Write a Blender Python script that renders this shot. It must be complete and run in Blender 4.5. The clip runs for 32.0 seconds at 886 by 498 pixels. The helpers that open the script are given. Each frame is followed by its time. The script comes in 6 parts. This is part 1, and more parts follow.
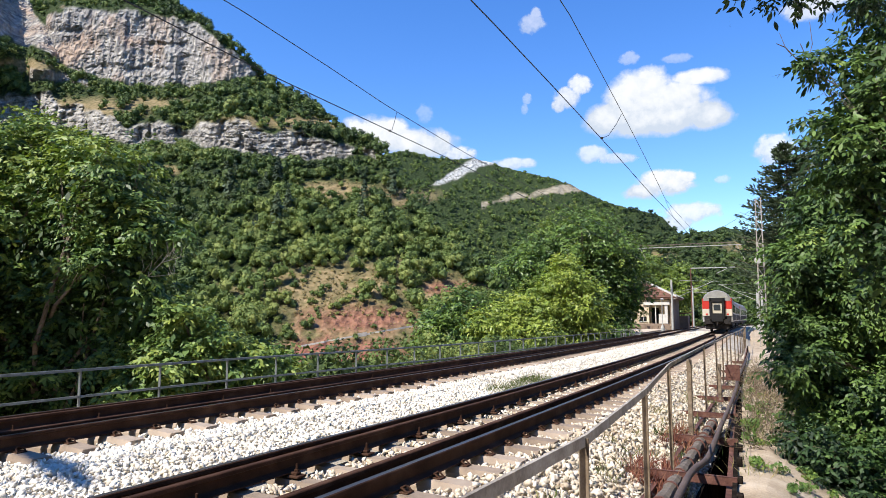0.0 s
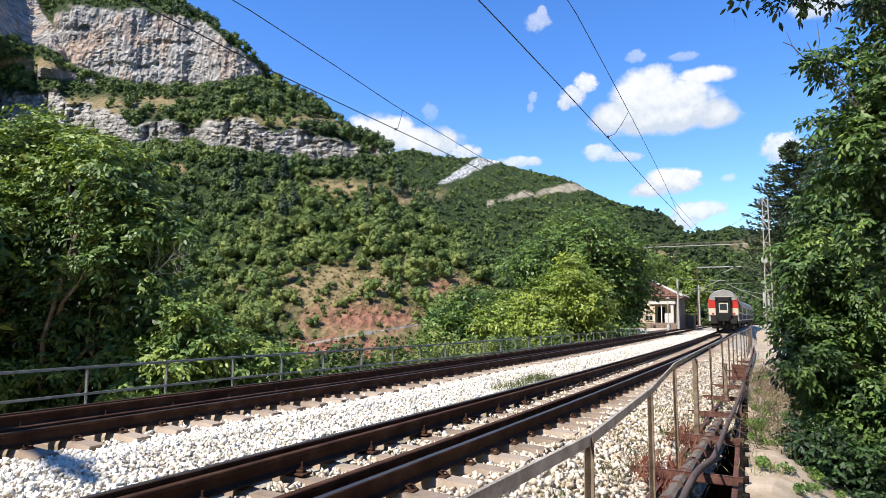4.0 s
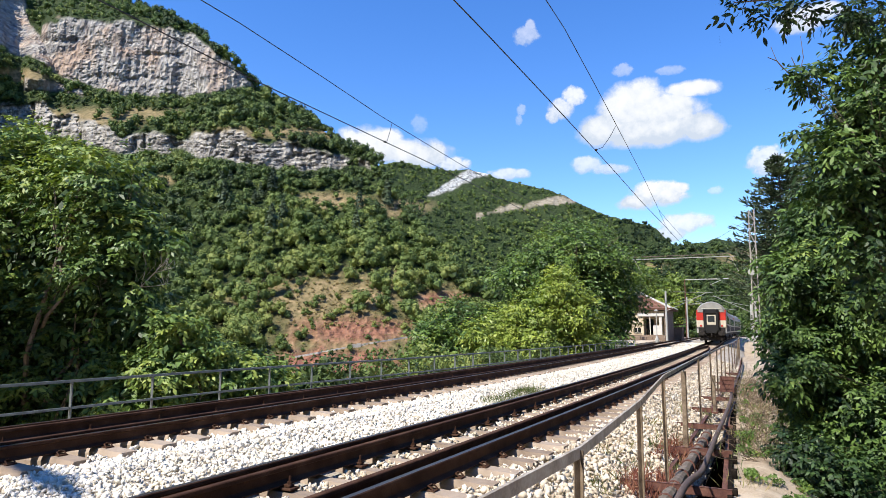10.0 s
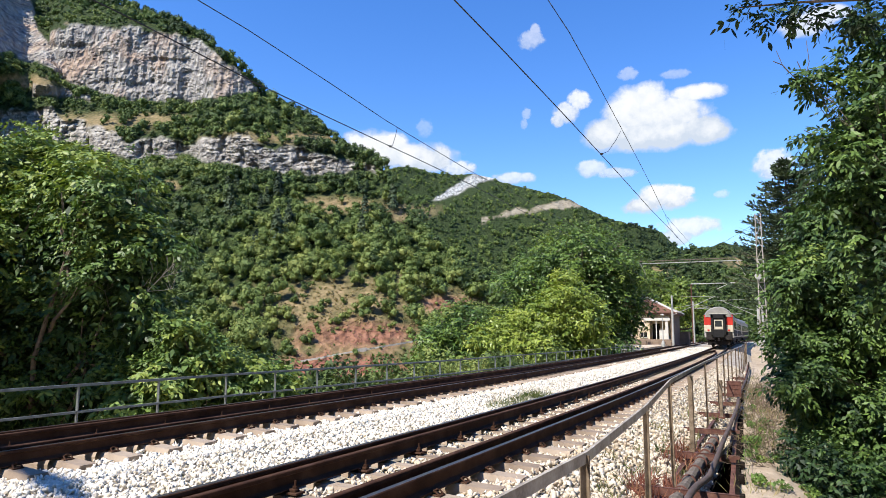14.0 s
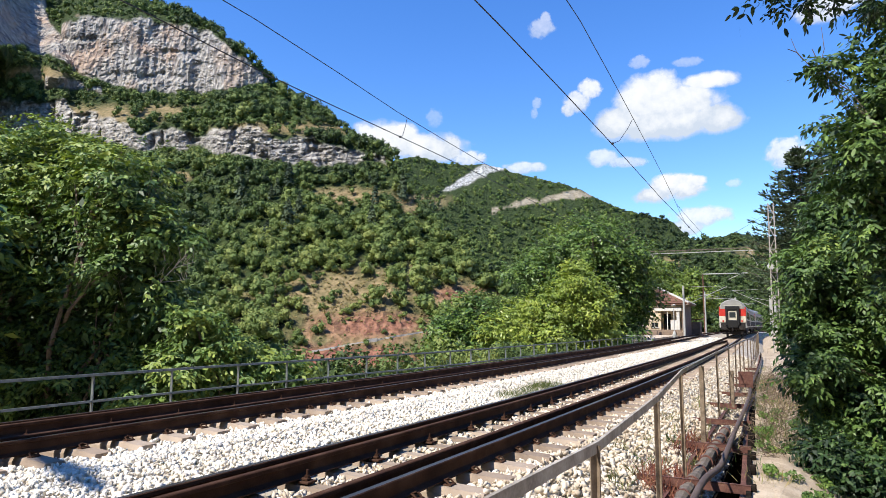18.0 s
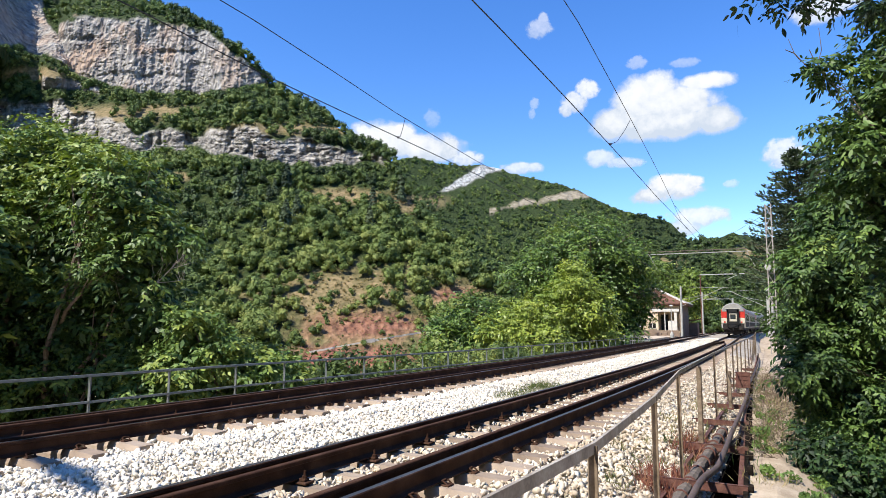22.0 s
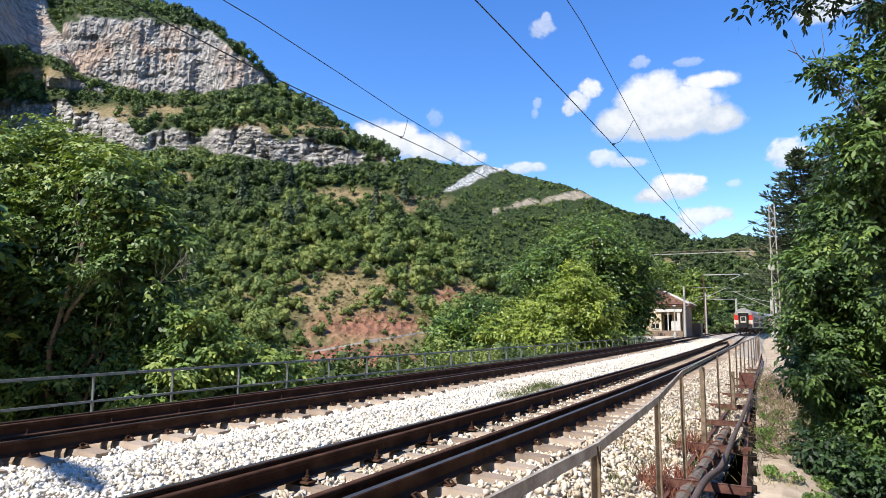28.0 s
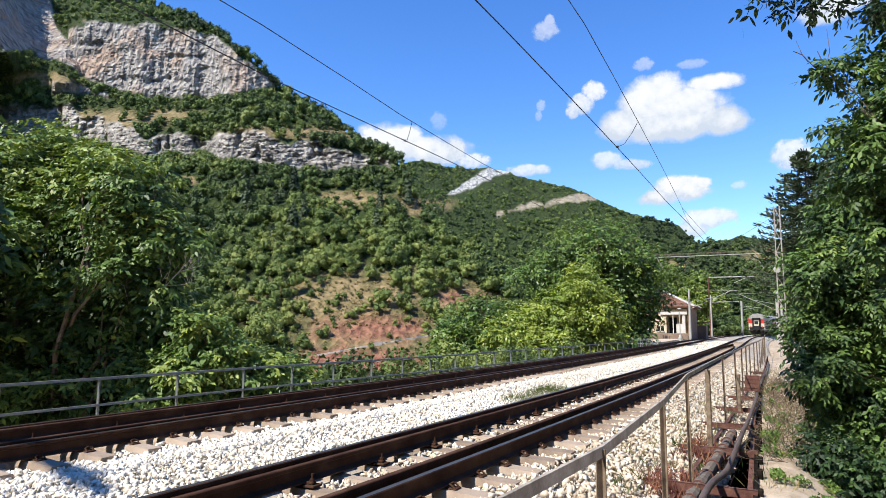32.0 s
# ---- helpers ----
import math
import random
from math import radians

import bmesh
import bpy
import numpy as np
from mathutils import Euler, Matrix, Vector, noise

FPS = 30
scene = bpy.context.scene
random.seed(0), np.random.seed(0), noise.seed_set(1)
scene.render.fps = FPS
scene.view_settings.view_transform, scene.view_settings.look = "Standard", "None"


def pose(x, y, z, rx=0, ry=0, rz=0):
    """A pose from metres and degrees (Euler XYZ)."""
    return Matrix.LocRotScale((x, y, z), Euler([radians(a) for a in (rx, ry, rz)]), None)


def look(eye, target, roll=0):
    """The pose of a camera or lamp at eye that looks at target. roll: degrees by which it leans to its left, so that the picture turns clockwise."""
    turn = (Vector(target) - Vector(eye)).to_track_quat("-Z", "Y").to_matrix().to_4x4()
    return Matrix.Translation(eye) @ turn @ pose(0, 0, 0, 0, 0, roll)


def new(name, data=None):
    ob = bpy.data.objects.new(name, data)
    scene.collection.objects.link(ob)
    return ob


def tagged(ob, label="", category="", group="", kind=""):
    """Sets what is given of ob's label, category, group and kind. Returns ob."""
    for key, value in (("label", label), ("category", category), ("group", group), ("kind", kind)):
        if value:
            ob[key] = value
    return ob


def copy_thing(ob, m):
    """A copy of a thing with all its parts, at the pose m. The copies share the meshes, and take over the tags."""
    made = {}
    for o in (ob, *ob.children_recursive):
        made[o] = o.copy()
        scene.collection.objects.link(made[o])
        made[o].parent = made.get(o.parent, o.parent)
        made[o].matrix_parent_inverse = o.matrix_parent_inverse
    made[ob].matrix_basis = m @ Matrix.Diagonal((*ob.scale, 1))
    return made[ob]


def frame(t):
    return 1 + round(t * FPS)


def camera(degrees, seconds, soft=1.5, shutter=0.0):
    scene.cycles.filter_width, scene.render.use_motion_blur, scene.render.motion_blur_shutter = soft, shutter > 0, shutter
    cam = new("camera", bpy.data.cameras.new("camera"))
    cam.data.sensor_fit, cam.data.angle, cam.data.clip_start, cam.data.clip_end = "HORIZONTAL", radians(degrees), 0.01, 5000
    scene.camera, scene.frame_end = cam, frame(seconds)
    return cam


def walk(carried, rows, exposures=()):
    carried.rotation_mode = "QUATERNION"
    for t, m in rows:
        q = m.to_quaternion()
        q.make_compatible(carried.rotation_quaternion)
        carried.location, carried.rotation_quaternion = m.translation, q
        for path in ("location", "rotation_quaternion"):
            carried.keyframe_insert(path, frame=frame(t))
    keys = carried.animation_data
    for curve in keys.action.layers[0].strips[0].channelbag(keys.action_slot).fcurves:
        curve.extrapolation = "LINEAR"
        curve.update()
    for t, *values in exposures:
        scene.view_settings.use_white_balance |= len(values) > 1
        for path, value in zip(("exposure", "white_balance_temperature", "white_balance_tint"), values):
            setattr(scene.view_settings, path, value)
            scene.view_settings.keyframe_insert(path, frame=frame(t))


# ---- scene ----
# ---- the camera ----
cam = camera(68.57, 32.0, soft=0.72)
EYE = (0.0, 0.0, 1.37)
# seconds and the turn in degrees: the camera is held by hand on one spot
PATH = [
    (0, 96.000, -0.273, -0.029),
    (0.5, 95.906, -0.345, -0.102),
    (1, 95.834, -0.341, -0.149),
    (1.5, 95.801, -0.451, -0.071),
    (2, 95.718, -0.399, 0.108),
    (2.5, 95.731, -0.429, 0.366),
    (3, 95.747, -0.452, 0.470),
    (3.5, 95.788, -0.434, 0.505),
    (5.5, 96.301, -0.458, -0.041),
    (6, 96.460, -0.409, -0.122),
    (6.5, 96.604, -0.386, -0.231),
    (7, 96.802, -0.414, -0.328),
    (7.5, 96.893, -0.350, -0.435),
    (8, 96.906, -0.327, -0.520),
    (8.5, 96.913, -0.304, -0.560),
    (9, 96.898, -0.342, -0.570),
    (9.5, 96.920, -0.335, -0.555),
    (10, 96.962, -0.355, -0.507),
    (10.5, 96.990, -0.316, -0.463),
    (11, 97.048, -0.348, -0.348),
    (11.5, 97.149, -0.393, -0.279),
    (12, 97.188, -0.388, -0.229),
    (12.5, 97.240, -0.367, -0.189),
    (13, 97.290, -0.381, -0.161),
    (13.5, 97.317, -0.403, -0.102),
    (14, 97.340, -0.370, -0.029),
    (14.5, 97.349, -0.386, 0.014),
    (16.5, 97.036, -0.468, 0.474),
    (17, 96.831, -0.472, 0.698),
    (17.5, 96.655, -0.392, 0.835),
    (18, 96.499, -0.362, 0.881),
    (18.5, 96.351, -0.409, 0.853),
    (19, 96.317, -0.375, 0.836),
    (19.5, 96.367, -0.334, 0.775),
    (20, 96.443, -0.333, 0.699),
    (20.5, 96.498, -0.347, 0.643),
    (21, 96.518, -0.350, 0.627),
    (21.5, 96.496, -0.356, 0.658),
    (22, 96.550, -0.371, 0.682),
    (22.5, 96.658, -0.361, 0.646),
    (23, 96.704, -0.334, 0.678),
    (23.5, 96.775, -0.300, 0.717),
    (24, 96.823, -0.254, 0.752),
    (24.5, 96.827, -0.389, 0.756),
    (25, 96.844, -0.472, 0.773),
    (25.5, 96.769, -0.437, 0.876),
    (27.5, 96.523, -0.488, 0.984),
    (28, 96.545, -0.453, 0.929),
    (28.5, 96.509, -0.386, 0.910),
    (29, 96.476, -0.404, 0.967),
    (29.5, 96.507, -0.466, 1.014),
    (30, 96.560, -0.420, 1.071),
    (30.5, 96.627, -0.412, 1.178),
    (31, 96.675, -0.430, 1.211),
    (31.5, 96.742, -0.378, 1.241),
    (32, 96.813, -0.344, 1.314),
]

walk(cam, [(t, pose(*EYE, rx, ry, rz)) for t, rx, ry, rz in PATH])

# ---- light ----
SUN_AZ, SUN_EL = radians(234), radians(52)   # azimuth clockwise from +y
world = bpy.data.worlds.new("sky")
scene.world = world
world.use_nodes = True
wn = world.node_tree.nodes
wsky = wn.new("ShaderNodeTexSky")
wsky.sky_type = 'NISHITA'
wsky.sun_disc = False
wsky.sun_elevation, wsky.sun_rotation = SUN_EL, SUN_AZ
wsky.altitude = 500
wsky.air_density, wsky.dust_density, wsky.ozone_density = 1.1, 0.0, 4.0
wn["Background"].inputs[1].default_value = 0.15
wsat = wn.new("ShaderNodeHueSaturation")
wsat.inputs["Saturation"].default_value = 1.27
wsat.inputs["Hue"].default_value = 0.512
world.node_tree.links.new(wsky.outputs[0], wsat.inputs["Color"])
world.node_tree.links.new(wsat.outputs[0], wn["Background"].inputs[0])
sun_data = bpy.data.lights.new("sun", 'SUN')
sun_data.energy, sun_data.angle, sun_data.color = 5.0, radians(0.53), (1.0, 0.95, 0.86)
sun = new("sun", sun_data)
sun.matrix_world = look((60 * math.sin(SUN_AZ) * math.cos(SUN_EL), 60 * math.cos(SUN_AZ) * math.cos(SUN_EL), 60 * math.sin(SUN_EL)), (0, 0, 0))
scene.view_settings.exposure = 0.74

rng = np.random.default_rng(7)


# ---- materials ----
def mat(name):
    m = bpy.data.materials.new(name)
    m.use_nodes = True
    nt = m.node_tree
    return m, nt, nt.nodes["Principled BSDF"]


def node(nt, kind, **values):
    n = nt.nodes.new("ShaderNode" + kind)
    for k, v in values.items():
        n.inputs[k.replace("_", " ")].default_value = v
    return n


def ramp(nt, fac, stops):
    r = nt.nodes.new("ShaderNodeValToRGB")
    els = r.color_ramp.elements
    while len(els) < len(stops):
        els.new(0.5)
    for e, (p, c) in zip(els, stops):
        e.position, e.color = p, (*c, 1)
    nt.links.new(fac, r.inputs[0])
    return r


def coords(nt, scale=1.0):
    tc = nt.nodes.new("ShaderNodeTexCoord")
    mp = nt.nodes.new("ShaderNodeMapping")
    s = scale if isinstance(scale, tuple) else (scale, scale, scale)
    mp.inputs["Scale"].default_value = s
    nt.links.new(tc.outputs["Object"], mp.inputs[0])
    return mp.outputs[0]


def noise_tex(nt, vec, scale, detail=4.0, rough=0.55):
    n = node(nt, "TexNoise", Scale=scale, Detail=detail, Roughness=rough)
    nt.links.new(vec, n.inputs["Vector"])
    return n.outputs[0]


def bump(nt, bsdf, height, strength, dist=0.02):
    b = node(nt, "Bump", Strength=strength, Distance=dist)
    nt.links.new(height, b.inputs["Height"])
    nt.links.new(b.outputs[0], bsdf.inputs["Normal"])


def mix_col(nt, fac, a, b, mode='MIX'):
    m = nt.nodes.new("ShaderNodeMix")
    m.data_type, m.blend_type = 'RGBA', mode
    if isinstance(fac, float):
        m.inputs[0].default_value = fac
    else:
        nt.links.new(fac, m.inputs[0])
    for sock, v in ((m.inputs[6], a), (m.inputs[7], b)):
        if isinstance(v, tuple):
            sock.default_value = (*v, 1)
        else:
            nt.links.new(v, sock)
    return m.outputs[2]


def rough_mat(name, stops, scale=6.0, rough=0.8, metal=0.0, fine=60.0, relief=0.25, dist=0.01, island=False, obj_random=False, spec=0.4):
    """Noise between the colours at two scales, a fine relief."""
    m, nt, b = mat(name)
    v = coords(nt)
    big = noise_tex(nt, v, scale, 5.0)
    small = noise_tex(nt, v, fine, 3.0)
    f = nt.nodes.new("ShaderNodeMath")
    f.operation = 'MULTIPLY_ADD'
    nt.links.new(small, f.inputs[0])
    f.inputs[1].default_value = 0.35
    nt.links.new(big, f.inputs[2])
    g = node(nt, "MapRange")
    nt.links.new(f.outputs[0], g.inputs[0])
    g.inputs[1].default_value, g.inputs[2].default_value = 0.4, 0.95
    out = g.outputs[0]
    if island or obj_random:
        src = nt.nodes.new("ShaderNodeNewGeometry").outputs["Random Per Island"] if island else nt.nodes.new("ShaderNodeObjectInfo").outputs["Random"]
        a = nt.nodes.new("ShaderNodeMath")
        a.operation = 'MULTIPLY_ADD'
        nt.links.new(src, a.inputs[0])
        a.inputs[1].default_value = 0.6
        h = nt.nodes.new("ShaderNodeMath")
        h.operation = 'MULTIPLY'
        nt.links.new(out, h.inputs[0])
        h.inputs[1].default_value = 0.5
        nt.links.new(h.outputs[0], a.inputs[2])
        out = a.outputs[0]
    n = len(stops)
    r = ramp(nt, out, [(i / max(1, n - 1), c) for i, c in enumerate(stops)])
    nt.links.new(r.outputs[0], b.inputs["Base Color"])
    b.inputs["Roughness"].default_value = rough
    b.inputs["Metallic"].default_value = metal
    b.inputs["Specular IOR Level"].default_value = spec
    bump(nt, b, f.outputs[0], relief, dist)
    return m


def leaf_mat(name, stops, gloss=0.42, through_light=0.2, tone=True):
    """Leaves: colour by the tone stored on the mesh and by the leaf, light shines through."""
    m, nt, b = mat(name)
    isl = nt.nodes.new("ShaderNodeNewGeometry").outputs["Random Per Island"]
    if tone:
        at_ = nt.nodes.new("ShaderNodeAttribute")
        at_.attribute_name = "tone"
        a = nt.nodes.new("ShaderNodeMath")
        a.operation = 'MULTIPLY_ADD'
        nt.links.new(isl, a.inputs[0])
        a.inputs[1].default_value = 0.3
        nt.links.new(at_.outputs["Fac"], a.inputs[2])
        s = nt.nodes.new("ShaderNodeMath")
        s.operation = 'SUBTRACT'
        nt.links.new(a.outputs[0], s.inputs[0])
        s.inputs[1].default_value = 0.15
        isl = s.outputs[0]
    n = len(stops)
    r = ramp(nt, isl, [(i / (n - 1), c) for i, c in enumerate(stops)])
    nt.links.new(r.outputs[0], b.inputs["Base Color"])
    b.inputs["Roughness"].default_value = gloss
    b.inputs["Specular IOR Level"].default_value = 0.32
    tr = nt.nodes.new("ShaderNodeBsdfTranslucent")
    hs = nt.nodes.new("ShaderNodeHueSaturation")
    hs.inputs["Saturation"].default_value, hs.inputs["Value"].default_value = 1.15, 1.4
    nt.links.new(r.outputs[0], hs.inputs["Color"])
    nt.links.new(hs.outputs[0], tr.inputs[0])
    mx = nt.nodes.new("ShaderNodeMixShader")
    mx.inputs[0].default_value = through_light
    nt.links.new(b.outputs[0], mx.inputs[1])
    nt.links.new(tr.outputs[0], mx.inputs[2])
    nt.links.new(mx.outputs[0], nt.nodes["Material Output"].inputs[0])
    return m


M_STONE = rough_mat("ballast_stone", [(0.38, 0.31, 0.22), (0.62, 0.555, 0.455), (0.73, 0.675, 0.58), (0.80, 0.755, 0.67)], 3.0, 0.9, fine=40, island=True, relief=0.15)
M_STONE_DIRTY = rough_mat("ballast_stone_dusty", [(0.22, 0.16, 0.10), (0.44, 0.355, 0.255), (0.60, 0.52, 0.41), (0.72, 0.65, 0.54)], 3.0, 0.9, fine=40, island=True, relief=0.4)
M_BED = rough_mat("ballast_bed", [(0.16, 0.13, 0.10), (0.32, 0.28, 0.23), (0.46, 0.42, 0.36)], 1.2, 0.95, fine=22, relief=1.0, dist=0.05)
M_RAIL = rough_mat("rail_steel", [(0.022, 0.010, 0.006), (0.052, 0.025, 0.015), (0.095, 0.052, 0.033)], 3.0, 0.8, 0.0, fine=90, relief=0.15, dist=0.004, spec=0.1)
M_RAILTOP = rough_mat("rail_running_face", [(0.10, 0.085, 0.08), (0.20, 0.17, 0.16)], 2.0, 0.32, 0.85, fine=40, relief=0.05, dist=0.002)
M_SLEEPER = rough_mat("sleeper_concrete", [(0.13, 0.092, 0.064), (0.255, 0.192, 0.138), (0.36, 0.285, 0.215)], 5.0, 0.85, fine=70, relief=0.35, obj_random=True)
M_RUST = rough_mat("rusted_steel", [(0.06, 0.028, 0.020), (0.13, 0.055, 0.040), (0.20, 0.10, 0.07)], 8.0, 0.75, 0.2, fine=80, relief=0.3)
M_GALV = rough_mat("grey_painted_steel", [(0.11, 0.125, 0.125), (0.18, 0.20, 0.20), (0.25, 0.27, 0.27)], 7.0, 0.5, 0.45, fine=60, relief=0.12, dist=0.004)
M_POST = rough_mat("weathered_tan_steel", [(0.07, 0.045, 0.028), (0.19, 0.14, 0.092), (0.33, 0.26, 0.185)], 9.0, 0.75, 0.1, fine=70, relief=0.25)
M_CAP = rough_mat("pale_weathered_steel", [(0.14, 0.11, 0.085), (0.32, 0.275, 0.22), (0.48, 0.43, 0.36)], 6.0, 0.7, 0.1, fine=60, relief=0.2)
M_PALE = rough_mat("pale_weathered_concrete", [(0.34, 0.32, 0.28), (0.50, 0.47, 0.42), (0.60, 0.57, 0.52)], 4.0, 0.85, fine=50, relief=0.3)
M_CABLE = rough_mat("cable_rubber", [(0.05, 0.035, 0.03), (0.12, 0.085, 0.07)], 5.0, 0.7, fine=50)
M_WIRE = rough_mat("wire_copper", [(0.02, 0.02, 0.022), (0.045, 0.045, 0.05)], 5.0, 0.6, 0.3)
M_BARK = rough_mat("bark", [(0.06, 0.045, 0.033), (0.14, 0.11, 0.085), (0.22, 0.18, 0.145)], 6.0, 0.9, fine=40, relief=0.6)
M_DEADWOOD = rough_mat("dead_wood", [(0.28, 0.25, 0.21), (0.46, 0.42, 0.37)], 8.0, 0.85, fine=50)
M_BRUSH = rough_mat("dry_twigs", [(0.09, 0.062, 0.04), (0.20, 0.145, 0.095)], 8.0, 0.9, fine=50)
# black timber, with the shade of the walkway's void in its colour
M_TIMBER_SHADE = rough_mat("black_timber_shade", [(0.006, 0.005, 0.004), (0.014, 0.011, 0.009), (0.035, 0.028, 0.023)], 7.0, 1.0, fine=60, relief=0.6, spec=0.0)
M_SAND = rough_mat("sandy_soil", [(0.26, 0.19, 0.13), (0.46, 0.37, 0.27), (0.56, 0.47, 0.36)], 0.6, 0.95, fine=14, relief=0.5, dist=0.05)
M_TIMBER = rough_mat("weathered_timber", [(0.05, 0.04, 0.032), (0.12, 0.095, 0.075), (0.20, 0.165, 0.13)], 7.0, 0.85, fine=60, relief=0.4)
L_NEAR = leaf_mat("walnut_leaves", [(0.014, 0.030, 0.011), (0.040, 0.080, 0.022), (0.085, 0.145, 0.034), (0.135, 0.215, 0.048), (0.245, 0.300, 0.060)], gloss=0.52, through_light=0.14)
L_MID = leaf_mat("tree_leaves", [(0.022, 0.046, 0.016), (0.065, 0.122, 0.026), (0.135, 0.215, 0.040), (0.235, 0.300, 0.056)], through_light=0.14)
L_BRIGHT = leaf_mat("yellow_green_leaves", [(0.050, 0.085, 0.020), (0.130, 0.190, 0.034), (0.220, 0.290, 0.048), (0.330, 0.380, 0.070)], through_light=0.18)
L_FAR = leaf_mat("hillside_leaves", [(0.022, 0.040, 0.014), (0.062, 0.100, 0.026), (0.120, 0.170, 0.040), (0.210, 0.242, 0.062)], gloss=0.7, through_light=0.08)
L_PINE = leaf_mat("pine_needles", [(0.026, 0.046, 0.026), (0.058, 0.086, 0.042), (0.10, 0.135, 0.066)], gloss=0.7, through_light=0.1)
L_GRASS = leaf_mat("dry_grass", [(0.05, 0.09, 0.02), (0.14, 0.15, 0.05), (0.32, 0.26, 0.12)], gloss=0.8)


# ---- builders ----
def obj(name, verts, faces, material, parent=None, smooth=False, tone=None):
    me = bpy.data.meshes.new(name)
    verts = np.asarray(verts, dtype=np.float32).reshape(-1, 3)
    if isinstance(faces, np.ndarray):
        k = faces.shape[1]
        me.vertices.add(len(verts))
        me.vertices.foreach_set("co", verts.ravel())
        me.loops.add(faces.size)
        me.loops.foreach_set("vertex_index", faces.ravel().astype(np.int32))
        me.polygons.add(len(faces))
        me.polygons.foreach_set("loop_start", np.arange(0, faces.size, k, dtype=np.int32))
        me.update(calc_edges=True)
        me.validate()
    else:
        me.from_pydata([tuple(map(float, v)) for v in verts], [], faces)
    if smooth:
        me.polygons.foreach_set("use_smooth", np.ones(len(me.polygons), dtype=bool))
    if tone is not None:
        a = me.attributes.new("tone", 'FLOAT', 'POINT')
        a.data.foreach_set("value", np.asarray(tone, dtype=np.float32))
    me.materials.append(material)
    ob = new(name, me)
    ob.parent = parent
    return ob


def part(name, bm, material, parent=None, label="", smooth=False):
    """Links a bmesh as one mesh object under a thing or a part."""
    me = bpy.data.meshes.new(name)
    bm.to_mesh(me)
    bm.free()
    if smooth:
        me.polygons.foreach_set("use_smooth", np.ones(len(me.polygons), dtype=bool))
    me.materials.append(material)
    ob = new(name, me)
    ob.parent = parent
    if label:
        ob["label"] = label
    return ob


def thing(name, m, label, category, group="", kind=""):
    e = new(name)
    e.matrix_world = m
    return tagged(e, label, category, group, kind)


def box(bm, x0, x1, y0, y1, z0, z1, bevel=0.0):
    vs = [bm.verts.new((x, y, z)) for x in (x0, x1) for y in (y0, y1) for z in (z0, z1)]
    fs = [bm.faces.new([vs[i] for i in f]) for f in ((0, 1, 3, 2), (4, 6, 7, 5), (0, 4, 5, 1), (2, 3, 7, 6), (0, 2, 6, 4), (1, 5, 7, 3))]
    if bevel:
        es = list({e for f in fs for e in f.edges})
        bmesh.ops.bevel(bm, geom=es, offset=bevel, segments=1, affect='EDGES')
    return vs


def bm_box(x0, x1, y0, y1, z0, z1, bevel=0.0):
    bm = bmesh.new()
    box(bm, x0, x1, y0, y1, z0, z1, bevel)
    return bm


def tube(bm, pts, radii, n=8):
    """A tapered tube along the points."""
    pts = [Vector(p) for p in pts]
    if not isinstance(radii, (list, tuple)):
        radii = [radii] * len(pts)
    rings = []
    up = Vector((0.13, 0.21, 0.97)).normalized()
    for i, p in enumerate(pts):
        d = (pts[min(i + 1, len(pts) - 1)] - pts[max(i - 1, 0)]).normalized()
        a = d.cross(up)
        if a.length < 0.05:
            a = d.cross(Vector((1, 0, 0)))
        a.normalize()
        b = d.cross(a)
        rings.append([bm.verts.new(p + (a * math.cos(2 * math.pi * k / n) + b * math.sin(2 * math.pi * k / n)) * radii[i]) for k in range(n)])
    for r0, r1 in zip(rings, rings[1:]):
        for k in range(n):
            bm.faces.new((r0[k], r0[(k + 1) % n], r1[(k + 1) % n], r1[k]))
    bm.faces.new(rings[0][::-1])
    bm.faces.new(rings[-1])


def bar(bm, a, b, w, h):
    """A rectangular bar from a to b, w wide and h deep."""
    a, b = Vector(a), Vector(b)
    d = (b - a).normalized()
    s = d.cross(Vector((0, 0, 1)))
    s = s.normalized() if s.length > 0.02 else Vector((1, 0, 0))
    u = s.cross(d)
    vs = [bm.verts.new(p + s * i * w / 2 + u * j * h / 2) for p in (a, b) for i, j in ((-1, -1), (1, -1), (1, 1), (-1, 1))]
    for f in ((0, 1, 2, 3), (7, 6, 5, 4), (0, 4, 5, 1), (1, 5, 6, 2), (2, 6, 7, 3), (3, 7, 4, 0)):
        bm.faces.new([vs[i] for i in f])


# ---- the line of the railway: a gentle left curve that turns right beyond the station ----
HEADING, CURVE, CURVE_CHANGE = 0.493789, 0.001679, -2.3e-5
_S = np.arange(-40, 260.01, 0.1)
_A = HEADING - (CURVE * _S + CURVE_CHANGE * _S * _S / 2)
_X, _Y = np.cumsum(np.sin(_A)) * 0.1, np.cumsum(np.cos(_A)) * 0.1
_i0 = int(np.argmin(np.abs(_S)))
_X, _Y = _X - _X[_i0], _Y - _Y[_i0]
TRACK_R, TRACK_L = -3.99, -8.76


def heading(s):
    return HEADING - (CURVE * s + CURVE_CHANGE * s * s / 2)


def at(s, off, z=0.0):
    """The place s metres along the line and off metres to its right."""
    a = heading(s)
    return Vector((np.interp(s, _S, _X) + off * math.cos(a), np.interp(s, _S, _Y) - off * math.sin(a), z))


def on_line(s, off, z=0.0):
    """The pose at s, its y axis along the line."""
    p = at(s, off, z)
    return pose(p.x, p.y, p.z, 0, 0, -math.degrees(heading(s)))


